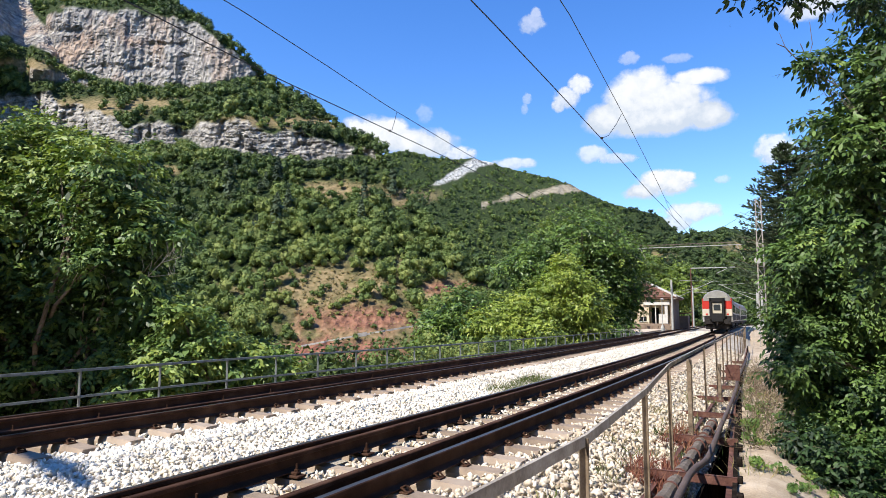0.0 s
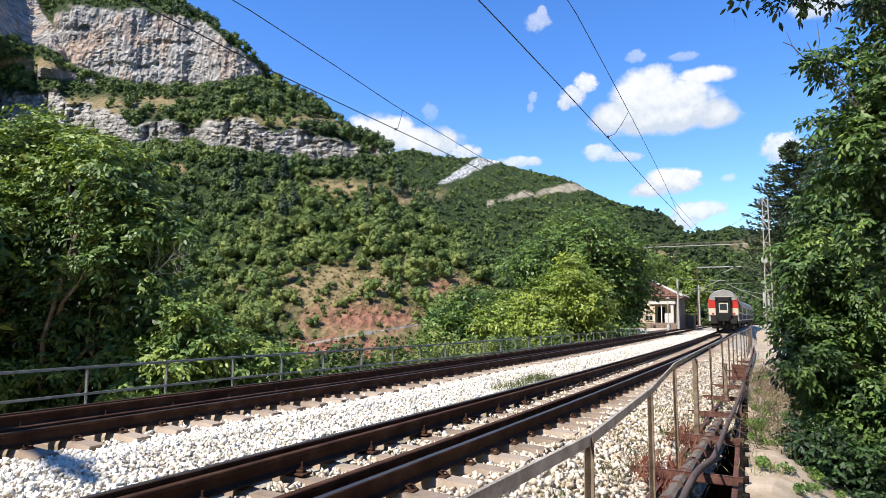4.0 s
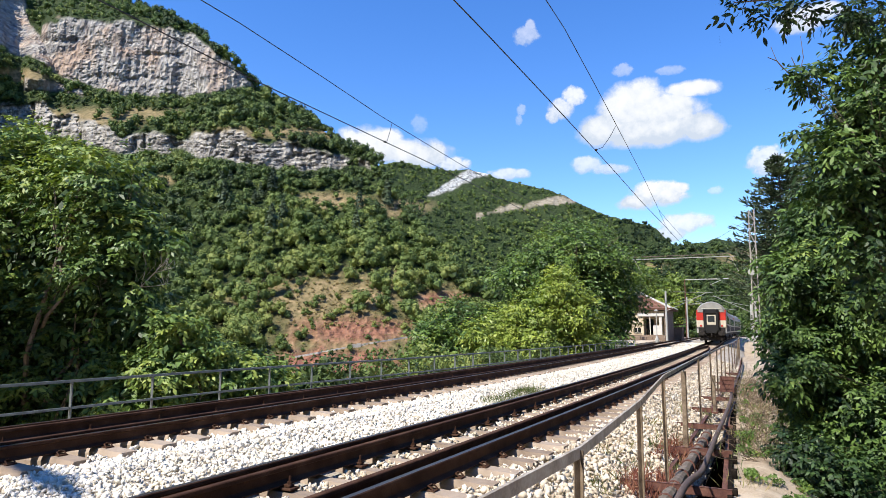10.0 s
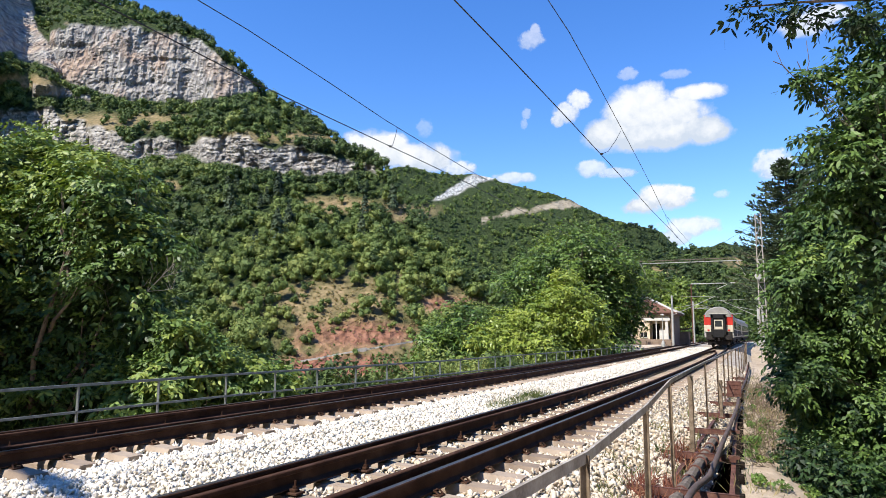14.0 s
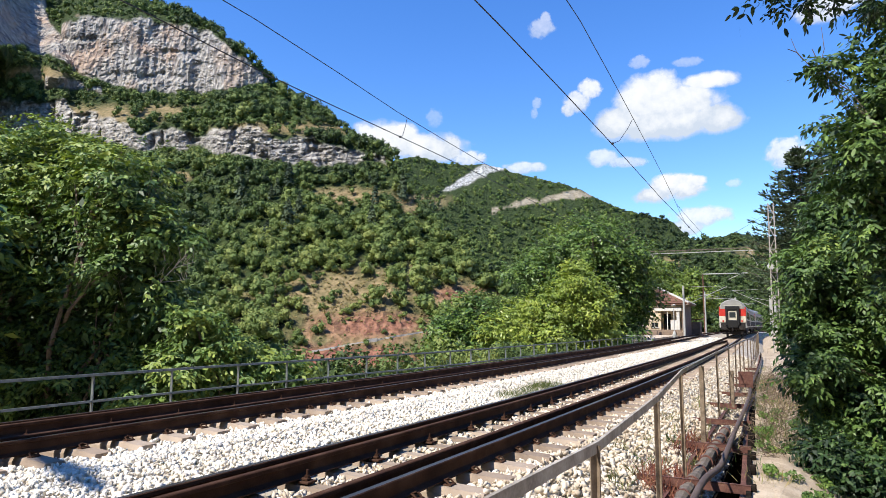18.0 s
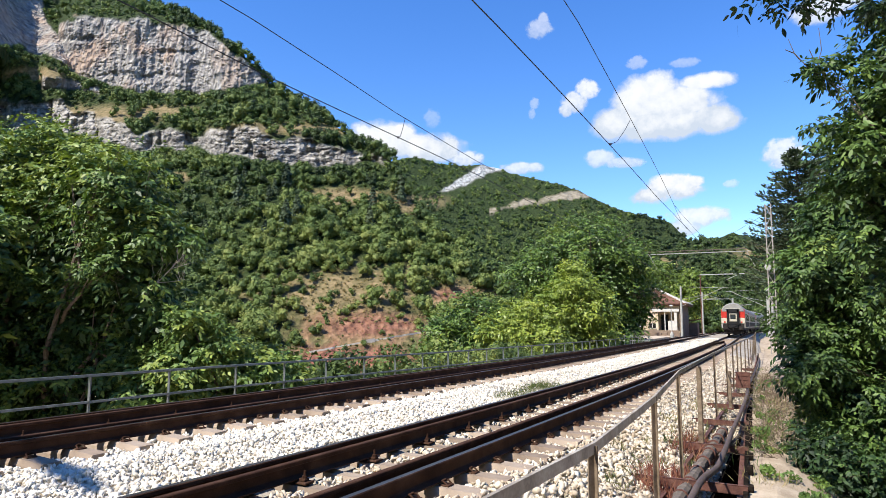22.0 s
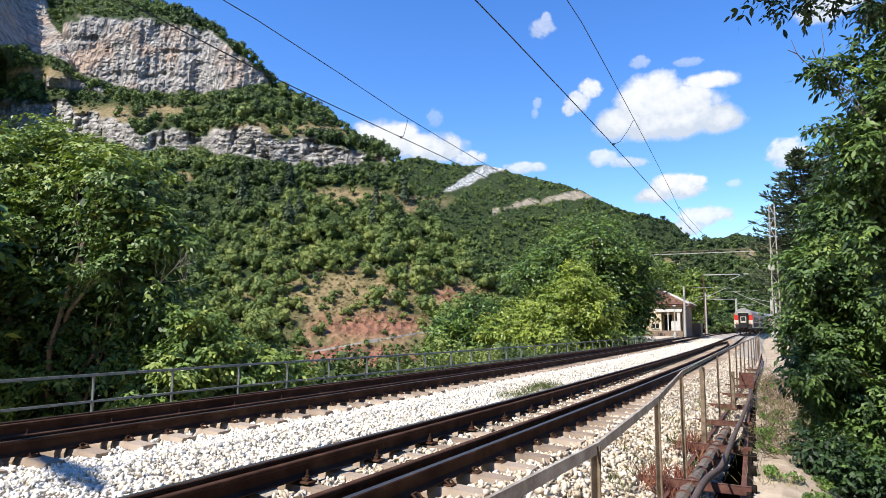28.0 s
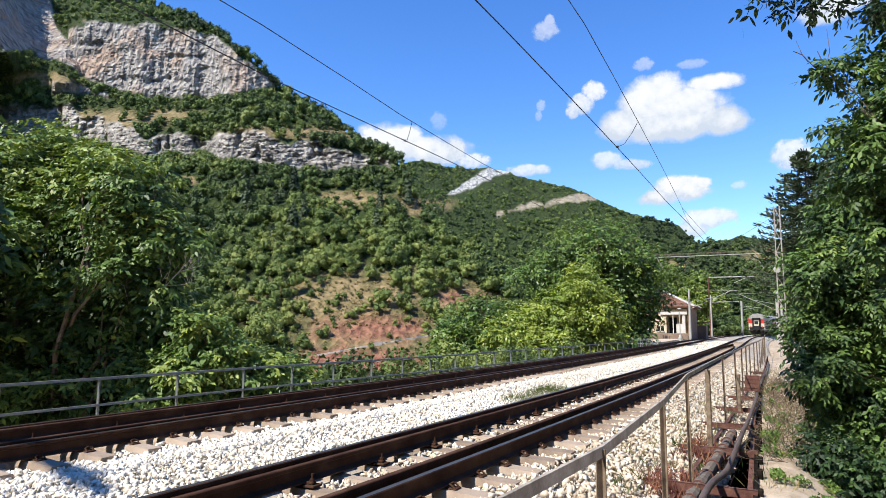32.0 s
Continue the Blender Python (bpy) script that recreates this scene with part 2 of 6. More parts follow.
def offset_of(x, y):
    """s and off of many points."""
    x, y = np.atleast_1d(x), np.atleast_1d(y)
    st = _S[::10]
    xs, ys, aa = _X[::10], _Y[::10], _A[::10]
    i = np.empty(len(x), dtype=int)
    for k in range(0, len(x), 4000):
        i[k:k + 4000] = np.argmin((x[k:k + 4000, None] - xs) ** 2 + (y[k:k + 4000, None] - ys) ** 2, axis=1)
    return st[i], (x - xs[i]) * np.cos(aa[i]) - (y - ys[i]) * np.sin(aa[i])


def sweep(name, section, s0, s1, step, off, material, parent=None, closed=True, smooth=False, z=0.0):
    """A cross-section (offset, height) swept along the line."""
    ss = np.linspace(s0, s1, max(2, int((s1 - s0) / step) + 1))
    n = len(section)
    verts = [at(s, off + o, z + h) for s in ss for o, h in section]
    faces = []
    m = n if closed else n - 1
    for i in range(len(ss) - 1):
        for k in range(m):
            a, b = i * n + k, i * n + (k + 1) % n
            faces.append((a, b, b + n, a + n))
    if closed:
        faces.append(tuple(range(n - 1, -1, -1)))
        faces.append(tuple((len(ss) - 1) * n + k for k in range(n)))
    return obj(name, verts, faces, material, parent, smooth)


def vnoise(x, y, seed=0, octaves=4):
    """Smooth value noise on arrays, about -1 to 1."""
    x, y = np.broadcast_arrays(np.asarray(x, float), np.asarray(y, float))
    r = np.random.default_rng(seed).uniform(-1, 1, (64, 64))
    out, amp, tot = np.zeros(x.shape), 1.0, 0.0
    for o in range(octaves):
        fx, fy = np.floor(x), np.floor(y)
        u, v = x - fx, y - fy
        u, v = u * u * (3 - 2 * u), v * v * (3 - 2 * v)
        i, j = fx.astype(int) % 64, fy.astype(int) % 64
        i1, j1 = (i + 1) % 64, (j + 1) % 64
        out += amp * ((r[i, j] * (1 - u) + r[i1, j] * u) * (1 - v) + (r[i, j1] * (1 - u) + r[i1, j1] * u) * v)
        tot += amp
        amp *= 0.5
        x, y = x * 2.03 + 7.1, y * 2.03 + 3.7
    return out / tot


def outer_edge(s):
    """The outer side of the walkway, metres to the right of the line."""
    return np.interp(s, [-6, 1, 3, 5.5, 8, 12, 18, 25, 50], [0.05, -0.14, -0.27, -0.42, -0.55, -0.76, -1.03, -1.2, -1.25])


# ---- ground: one sheet to the horizon ----
def ground_height(x, y):
    s, off = offset_of(x, y)
    r = np.hypot(x, y)
    far = np.clip((r - 250) / 600, 0, 1)
    # bank of the railway, falling into the gorge beside it, level again at the station
    station = np.clip((s - 48) / 14, 0, 1)
    left = np.clip((-off - 11.6) / 16, 0, 1)
    drop_left = 11.0 * left * left * (3 - 2 * left)
    st2 = np.clip((-off - 28) / 40, 0, 1)
    drop_station = 14.0 * st2
    right = np.clip((off + 0.1) / 9, 0, 1)
    drop_right = 1.9 * right - 0.48 * (1 - np.clip((off + 0.3) / 1.5, 0, 1))
    rise_right = 0.22 * np.clip(off - 14, 0, 60)
    z = -1.0 - np.where(off < -3, drop_left * (1 - station) + drop_station * station, drop_right * (1 - 0.8 * station) - rise_right)
    trench = np.clip((off + 3.2) / 0.8, 0, 1) * np.clip((outer_edge(s) - 0.06 - off) / 0.08, 0, 1) * (1 - station)
    z = z - 4.0 * trench
    z = z + 0.09 * vnoise(x * 1.6, y * 1.6, 5) * (off > -0.9) * (r < 60)
    z = z + 0.22 * vnoise(x * 0.25, y * 0.25, 3) * np.clip(np.abs(off + 6) / 6 - 0.9, 0, 1)
    return z * (1 - far) - 14.0 * far


def build_ground():
    rad = np.concatenate([[0.0], np.geomspace(0.8, 3, 20)[:-1], np.geomspace(3, 45, 130)[:-1], np.geomspace(45, 4600, 80)])
    ang = np.concatenate([np.linspace(0.25, 0.75, 200), np.linspace(0.75, 0.25 + 2 * math.pi, 110)[1:-1]])
    X, Y = rad[:, None] * np.sin(ang), rad[:, None] * np.cos(ang)
    Z = ground_height(X.ravel(), Y.ravel())
    v = np.column_stack([X.ravel(), Y.ravel(), Z])
    n = len(ang)
    i, j = np.meshgrid(np.arange(len(rad) - 1), np.arange(n), indexing="ij")
    a, b = i * n + j, i * n + (j + 1) % n
    f = np.stack([a, b, b + n, a + n], -1).reshape(-1, 4)[:, ::-1]
    m = rough_mat("ground_soil", [(0.16, 0.115, 0.07), (0.30, 0.23, 0.155), (0.45, 0.36, 0.26), (0.52, 0.43, 0.32)], 1.6, 0.95, fine=38, relief=1.0, dist=0.05)
    g = obj("ground", v, f, m, None, True)
    return tagged(g, "sandy earth with dry grass beside the railway", "ground", kind="structure")


build_ground()

# ---- hills: each grows from its foot by its slope, steep where rock stands ----
SKY_NEAR = [(-0.95, 0.66), (-0.72, 0.563), (-0.596, 0.530), (-0.510, 0.526), (-0.453, 0.501), (-0.389, 0.470), (-0.351, 0.436), (-0.319, 0.410), (-0.287, 0.376), (-0.256, 0.357),
            (-0.200, 0.319), (-0.176, 0.304), (-0.157, 0.283), (-0.121, 0.270), (-0.096, 0.255), (-0.088, 0.236), (-0.075, 0.210), (-0.013, 0.135), (0.066, 0.055), (0.153, -0.02), (0.26, -0.07)]
SKY_MID = [(-0.3, 0.19), (-0.164, 0.225), (-0.089, 0.255), (-0.056, 0.260), (-0.009, 0.248), (0.024, 0.246), (0.047, 0.249), (0.075, 0.242), (0.103, 0.232), (0.149, 0.222),
           (0.195, 0.209), (0.223, 0.195), (0.259, 0.178), (0.287, 0.171), (0.323, 0.164), (0.341, 0.156), (0.353, 0.143), (0.39, 0.108), (0.449, 0.056)]
SKY_FAR = [(0.2, 0.09), (0.303, 0.122), (0.352, 0.131), (0.377, 0.128), (0.398, 0.134), (0.418, 0.136), (0.434, 0.143), (0.449, 0.138), (0.469, 0.134), (0.541, 0.140), (0.689, 0.155), (0.895, 0.175), (1.5, 0.2)]
# rock bands: upper and lower rim, as slopes of the sight line from the eye
BANDS = {
    "high": ([(-0.64, 0.480), (-0.633, 0.488), (-0.594, 0.498), (-0.553, 0.491), (-0.504, 0.491), (-0.470, 0.484), (-0.420, 0.476), (-0.389, 0.464), (-0.357, 0.438), (-0.319, 0.410), (-0.285, 0.382)],
             [(-0.64, 0.420), (-0.617, 0.402), (-0.598, 0.392), (-0.554, 0.376), (-0.523, 0.367), (-0.462, 0.363), (-0.420, 0.361), (-0.365, 0.365), (-0.329, 0.375), (-0.285, 0.379)]),
    "corner": ([(-0.95, 0.60), (-0.70, 0.56), (-0.673, 0.53), (-0.661, 0.490), (-0.634, 0.458), (-0.619, 0.433), (-0.609, 0.41)], [(-0.95, 0.46), (-0.712, 0.442), (-0.674, 0.432), (-0.642, 0.417), (-0.609, 0.405)]),
    "shelf": ([(-0.66, 0.392), (-0.61, 0.388), (-0.565, 0.372)], [(-0.66, 0.372), (-0.61, 0.366), (-0.565, 0.364)]),
    "low": ([(-0.95, 0.37), (-0.703, 0.350), (-0.649, 0.353), (-0.625, 0.360), (-0.611, 0.332), (-0.581, 0.335), (-0.550, 0.326), (-0.519, 0.311), (-0.500, 0.295), (-0.464, 0.302), (-0.435, 0.309), (-0.404, 0.293),
             (-0.386, 0.302), (-0.339, 0.314), (-0.308, 0.308), (-0.268, 0.285), (-0.250, 0.294), (-0.223, 0.291), (-0.187, 0.276), (-0.138, 0.267), (-0.108, 0.264), (-0.090, 0.246)],
            [(-0.95, 0.31), (-0.699, 0.300), (-0.626, 0.294), (-0.572, 0.290), (-0.529, 0.274), (-0.498, 0.264), (-0.463, 0.275), (-0.433, 0.268), (-0.403, 0.278), (-0.372, 0.263), (-0.330, 0.260),
             (-0.282, 0.246), (-0.252, 0.249), (-0.216, 0.241), (-0.180, 0.245), (-0.126, 0.252), (-0.090, 0.240)]),
    "crest": ([(-0.023, 0.206), (0.0, 0.221), (0.028, 0.240), (0.056, 0.252), (0.080, 0.249)], [(-0.023, 0.200), (0.0, 0.206), (0.028, 0.218), (0.056, 0.230), (0.080, 0.239)]),
    "scar": ([(0.06, 0.179), (0.102, 0.189), (0.149, 0.201), (0.195, 0.207), (0.218, 0.203)], [(0.06, 0.171), (0.102, 0.182), (0.149, 0.189), (0.195, 0.194), (0.218, 0.196)]),
}

THIN = {"crest": (0.003, 0.006), "scar": (0.004, 0.009)}


def band_mask(u, w, name, edge=0.006, ragged=0.010):
    top, low = BANDS[name]
    n = ragged * vnoise(u * 60, w * 60, 11)
    t = np.interp(u, [p[0] for p in top], [p[1] for p in top])
    b = np.interp(u, [p[0] for p in low], [p[1] for p in low])
    m = np.clip((t - w + n) / edge, 0, 1) * np.clip((w - b + n) / edge, 0, 1)
    return m * (u > top[0][0]) * (u < top[-1][0])


def blob(u, w, cu, cw, ru, rw):
    return np.clip(1.6 - np.hypot((u - cu) / ru, (w - cw) / rw) * 1.3 + 0.5 * vnoise(u * 45, w * 45, 5), 0, 1)


def clearing(u, w):
    """Where grass and red earth lie open between the shrubs."""
    c = blob(u, w, -0.18, 0.040, 0.16, 0.052)
    c = np.maximum(c, blob(u, w, -0.13, -0.012, 0.15, 0.042))
    c = np.maximum(c, blob(u, w, -0.14, -0.062, 0.15, 0.05))
    c = np.maximum(c, blob(u, w, 0.015, 0.04, 0.075, 0.03))
    c = np.maximum(c, blob(u, w, -0.56, 0.325, 0.10, 0.02))
    c = np.maximum(c, blob(u, w, -0.47, 0.335, 0.07, 0.010) * 0.9)
    c = np.maximum(c, blob(u, w, -0.17, 0.197, 0.085, 0.014))
    c = np.maximum(c, blob(u, w, -0.06, 0.185, 0.06, 0.014))
    c = np.maximum(c, blob(u, w, -0.24, 0.305, 0.16, 0.012))
    c = np.maximum(c, blob(u, w, -0.68, 0.395, 0.06, 0.014))
    c = np.maximum(c, blob(u, w, -0.43, 0.228, 0.02, 0.008))
    # on the slope behind the station
    c = np.maximum(c, blob(u, w, 0.475, 0.112, 0.05, 0.012))
    c = np.maximum(c, blob(u, w, 0.335, 0.096, 0.025, 0.008))
    return c


def redness(u, w):
    return np.clip(blob(u, w, -0.145, -0.058, 0.13, 0.028) + blob(u, w, -0.13, -0.005, 0.10, 0.026) * 0.8 + blob(u, w, 0.01, 0.045, 0.05, 0.012) * 0.7, 0, 1)


def grow_hill(name, sky, bands, u0, u1, nu, w0, nw, foot, slope, label, mats):
    """A hillside as a sheet over (u, w): the depth grows upward by the local slope."""
    # closer columns where the cliffs stand
    us = np.linspace(u0, u1, nu) if name != "hill_near" else np.concatenate([np.linspace(u0, -0.80, 14)[:-1], np.linspace(-0.80, -0.08, nu - 113), np.linspace(-0.08, u1, 101)[1:]])
    top = np.interp(us, [p[0] for p in sky], [p[1] for p in sky]) + 0.0025 * vnoise(us * 90, us * 0, 4, 3)
    ft = foot(us)
    rows_w, rows_d, rock_rows = [np.full(nu, w0)], [ft], []
    d = ft.copy()
    for k in range(nw):
        w = w0 + (np.maximum(top, w0 + 0.004) - w0) * k / (nw - 1)
        if k:
            dw = w - rows_w[-1]
            rock = np.zeros(nu)
            for b in bands:
                rock = np.maximum(rock, band_mask(us, w, b, 0.006, 0.0015) * (0.06 if b in ("crest", "scar") else 1.0))
            # thin beds in the lower cliffs, one sheer wall above
            beds = np.clip((0.365 - w) / 0.01, 0, 1)
            ledge = 0.5 + 0.5 * np.sin(w * 620 + 3.5 * vnoise(us * 10, w * 30, 9))
            steep = slope + 0.10 * vnoise(us * 9, w * 16, 2) + rock * (beds * (0.8 + 6.0 * ledge) + (1 - beds) * (6.0 + 3.0 * vnoise(us * 12, w * 60, 10)))
            d = d * (1 + dw / np.maximum(steep - w, 0.14))
            # neighbouring slopes run into one another
            e = np.pad(d, 2, mode='edge')
            d = 0.5 * d + 0.1 * (e[:-4] + e[1:-3] + e[2:-2] + e[3:-1] + e[4:])
            # ribs and hollows of the rock
            flute = 0.0045 * vnoise(us * 150, w * 22, 6, 3) + 0.007 * vnoise(us * 26, w * 30, 8, 3)
            cave = 0.020 * np.clip(vnoise(us * 17, w * 46, 28, 2) - 0.22, 0, 1)
            rib = rock * ((1 - beds) * (flute + cave) + beds * (0.008 * np.abs(vnoise(us * 60, w * 320, 8)) + 0.006 * vnoise(us * 40, w * 60, 6)) + 0.0025 * vnoise(us * 220, w * 420, 18, 2))
            # rounded outcrops with gullies between them, and the dark corner of the upper cliff
            if "low" in bands:
                gully = (1 - np.abs(np.sin((us + 0.35 * w) * 30 + 3.2 * vnoise(us * 13, us * 0, 13) + 0.8 * vnoise(us * 50, w * 40, 14)))) ** 4
                rib = rib + rock * 0.015 * gully * (w < 0.36) 
            if "corner" in bands:
                # a buttress that stands out and turns its flank from the sun
                rim = -0.616 - 0.55 * np.clip(w - 0.415, 0, 0.13)
                sole = np.interp(us, [-0.712, -0.674, -0.642, -0.609], [0.440, 0.430, 0.415, 0.403])
                rib = rib - 2.7 * np.clip(rim - us, 0, 0.11) * np.clip((w - 0.34) / (sole - 0.34), 0, 1) ** 1.3 * np.clip((0.62 - w) / 0.03, 0, 1)
            if "crest" in bands:
                rib = rib + rock * 0.09 * np.abs(vnoise(us * 120, w * 160, 15))
            rows_w.append(w)
            rows_d.append(d * (1 + rib + 0.0015 * vnoise(us * 22, w * 22, 7)))
            ragged = np.zeros(nu)
            for b in bands:
                ragged = np.maximum(ragged, band_mask(us, w, b, *THIN.get(b, (0.006, 0.010))) * (0.42 if b == "scar" else 1.0))
            rock_rows.append(ragged)
    rock_rows.insert(0, np.zeros(nu))
    W, D, R = np.array(rows_w), np.array(rows_d), np.array(rock_rows)
    # a back slope, so that the hill is a body
    back_w, back_d = W[-1] * 0.6, D[-1] * 1.6
    U = np.broadcast_to(us, W.shape)
    V = np.stack([U * D, D, W * D + EYE[2]], -1)
    Vb = np.stack([us * back_d, back_d, back_w * back_d - 30], -1)[None]
    verts = np.concatenate([V, Vb]).reshape(-1, 3)
    rows_n = nw + 1
    i, j = np.meshgrid(np.arange(rows_n - 1), np.arange(nu - 1), indexing="ij")
    a = i * nu + j
    f = np.stack([a, a + 1, a + nu + 1, a + nu], -1).reshape(-1, 4)
    ob = obj(name, verts, f, mats[0], None, False)
    me = ob.data
    # rock keeps its broken faces, earth is smooth
    me.polygons.foreach_set("use_smooth", np.concatenate([R, R[-1:]])[:-1, :-1].ravel() < 0.3)
    pad = lambda q: np.concatenate([q.ravel(), np.zeros(nu)]).astype(np.float32)
    pale, scar = np.zeros(W.shape), np.zeros(W.shape)
    for b in bands:
        if b == "scar":
            scar = band_mask(U, W, b, *THIN[b])
            pale = np.maximum(pale, scar * 0.03)
        if b == "crest":
            pale = np.maximum(pale, band_mask(U, W, b, *THIN[b]))
    for key, val in (("rock", R), ("red", redness(U, W)), ("bare", np.maximum(clearing(U, W), scar)), ("pale", pale), ("beds", np.clip((0.365 - W) / 0.01, 0, 1))):
        me.attributes.new(key, 'FLOAT', 'POINT').data.foreach_set("value", pad(val))
    tagged(ob, label, "hill", kind="structure")
    return us, W, D, R


def hill_material():
    m, nt, b = mat("hillside")
    v = coords(nt)
    def attr(n):
        a = nt.nodes.new("ShaderNodeAttribute")
        a.attribute_name = n
        return a.outputs["Fac"]
    n1 = noise_tex(nt, v, 0.045, 6.0, 0.6)
    n2 = noise_tex(nt, v, 0.6, 6.0, 0.6)
    soil = ramp(nt, n2, [(0.3, (0.09, 0.08, 0.036)), (0.5, (0.20, 0.155, 0.078)), (0.7, (0.31, 0.225, 0.125))])
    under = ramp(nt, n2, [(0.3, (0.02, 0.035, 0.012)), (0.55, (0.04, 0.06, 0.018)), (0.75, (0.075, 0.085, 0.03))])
    red = ramp(nt, n2, [(0.3, (0.16, 0.065, 0.045)), (0.55, (0.28, 0.12, 0.085)), (0.75, (0.34, 0.20, 0.13))])
    # rock: grey limestone in layers, ochre streaks that run down
    mp = coords(nt, (0.34, 0.34, 0.06))
    streak = noise_tex(nt, mp, 1.0, 8.0, 0.68)
    lay = coords(nt, (0.03, 0.03, 0.62))
    layer = noise_tex(nt, lay, 1.0, 6.0, 0.65)
    block = noise_tex(nt, coords(nt, (0.22, 0.22, 0.42)), 1.0, 8.0, 0.70)
    grey = ramp(nt, streak, [(0.30, (0.07, 0.068, 0.070)), (0.42, (0.23, 0.215, 0.205)), (0.53, (0.36, 0.335, 0.30)), (0.66, (0.52, 0.485, 0.43))])
    stone = ramp(nt, block, [(0.33, (0.06, 0.056, 0.054)), (0.43, (0.24, 0.222, 0.198)), (0.58, (0.45, 0.42, 0.37))])
    ochre = ramp(nt, n1, [(0.47, (0.0, 0.0, 0.0)), (0.62, (1.0, 1.0, 1.0))])
    warm = mix_col(nt, ochre.outputs[0], grey.outputs[0], (0.46, 0.29, 0.18), 'MIX')
    half = mix_col(nt, 0.5, grey.outputs[0], warm)
    half = mix_col(nt, attr("beds"), half, stone.outputs[0])
    dark = ramp(nt, layer, [(0.36, (0.30, 0.29, 0.29)), (0.44, (1.0, 1.0, 1.0))])
    rock = mix_col(nt, 0.75, half, dark.outputs[0], 'MULTIPLY')
    white = ramp(nt, streak, [(0.36, (0.16, 0.16, 0.13)), (0.46, (0.40, 0.39, 0.36)), (0.6, (0.62, 0.61, 0.57))])
    rock = mix_col(nt, attr("pale"), rock, white.outputs[0])
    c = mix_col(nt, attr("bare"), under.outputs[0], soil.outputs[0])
    c = mix_col(nt, attr("red"), c, red.outputs[0])
    c = mix_col(nt, attr("rock"), c, rock)
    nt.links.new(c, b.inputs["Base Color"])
    b.inputs["Roughness"].default_value = 0.95
    b.inputs["Specular IOR Level"].default_value = 0.15
    vr = nt.nodes.new("ShaderNodeTexVoronoi")
    vr.inputs["Scale"].default_value = 1.0
    nt.links.new(coords(nt, (0.45, 0.45, 0.22)), vr.inputs["Vector"])
    hsum = nt.nodes.new("ShaderNodeMath")
    hsum.operation = 'ADD'
    nt.links.new(streak, hsum.inputs[0])
    nt.links.new(vr.outputs["Distance"], hsum.inputs[1])
    bump(nt, b, hsum.outputs[0], 0.9, 3.0)
    amt = nt.nodes.new("ShaderNodeMapRange")
    soft_ = nt.nodes.new("ShaderNodeMath")
    soft_.operation, soft_.use_clamp = 'SUBTRACT', True
    nt.links.new(attr("bare"), soft_.inputs[0])
    nt.links.new(attr("red"), soft_.inputs[1])
    nt.links.new(soft_.outputs[0], amt.inputs[0])
    amt.inputs[3].default_value, amt.inputs[4].default_value = 0.85, 0.2
    nt.links.new(amt.outputs[0], nt.nodes["Bump"].inputs["Strength"])
    return m


M_HILL = hill_material()
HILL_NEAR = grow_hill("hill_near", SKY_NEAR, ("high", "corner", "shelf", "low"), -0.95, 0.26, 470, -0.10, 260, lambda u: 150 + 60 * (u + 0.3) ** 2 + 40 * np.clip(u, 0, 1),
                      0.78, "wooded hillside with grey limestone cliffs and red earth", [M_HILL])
HILL_MID = grow_hill("hill_mid", SKY_MID, ("crest", "scar"), -0.3, 0.449, 300, -0.02, 150, lambda u: 420 + 200 * u, 0.62,
                     "wooded ridge with a pale rock crest", [M_HILL])
HILL_FAR = grow_hill("hill_far", SKY_FAR, (), 0.2, 1.5, 160, -0.012, 50, lambda u: 210 + 0 * u, 0.45, "low wooded hill behind the station", [M_HILL])



def sky_block_hill():
    """An unseen wooded flank behind and beside the camera, added to close off sky light."""
    az = np.radians(np.linspace(62, 322, 131))
    rows_ = [(130, -4), (170, 22), (215, 62), (260, 112), (310, 165), (420, 190)]
    v, f = [], []
    for i, (rad, z) in enumerate(rows_):
        rr = rad * (1 + 0.10 * vnoise(az * 4, az * 0 + i, 51))
        zz = z * (1 + 0.12 * vnoise(az * 5, az * 0 + 9, 52)) * np.clip((az - az[0]) / 0.5, 0.05, 1) * np.clip((az[-1] - az) / 0.25, 0.05, 1)
        v.append(np.column_stack([rr * np.sin(az), rr * np.cos(az), zz]))
    n = len(az)
    i, j = np.meshgrid(np.arange(len(rows_) - 1), np.arange(n - 1), indexing="ij")
    a = i * n + j
    m = rough_mat("far_wood", [(0.018, 0.035, 0.012), (0.045, 0.075, 0.022), (0.085, 0.11, 0.04)], 0.05, 0.95, fine=0.6, relief=1.0, dist=3.0)
    g = obj("sky_block_flank", np.concatenate(v), np.stack([a, a + 1, a + n + 1, a + n], -1).reshape(-1, 4), m, None, True)
    tagged(g, "unseen wooded hill added behind the railway to block sky light", "hill", kind="structure")


sky_block_hill()

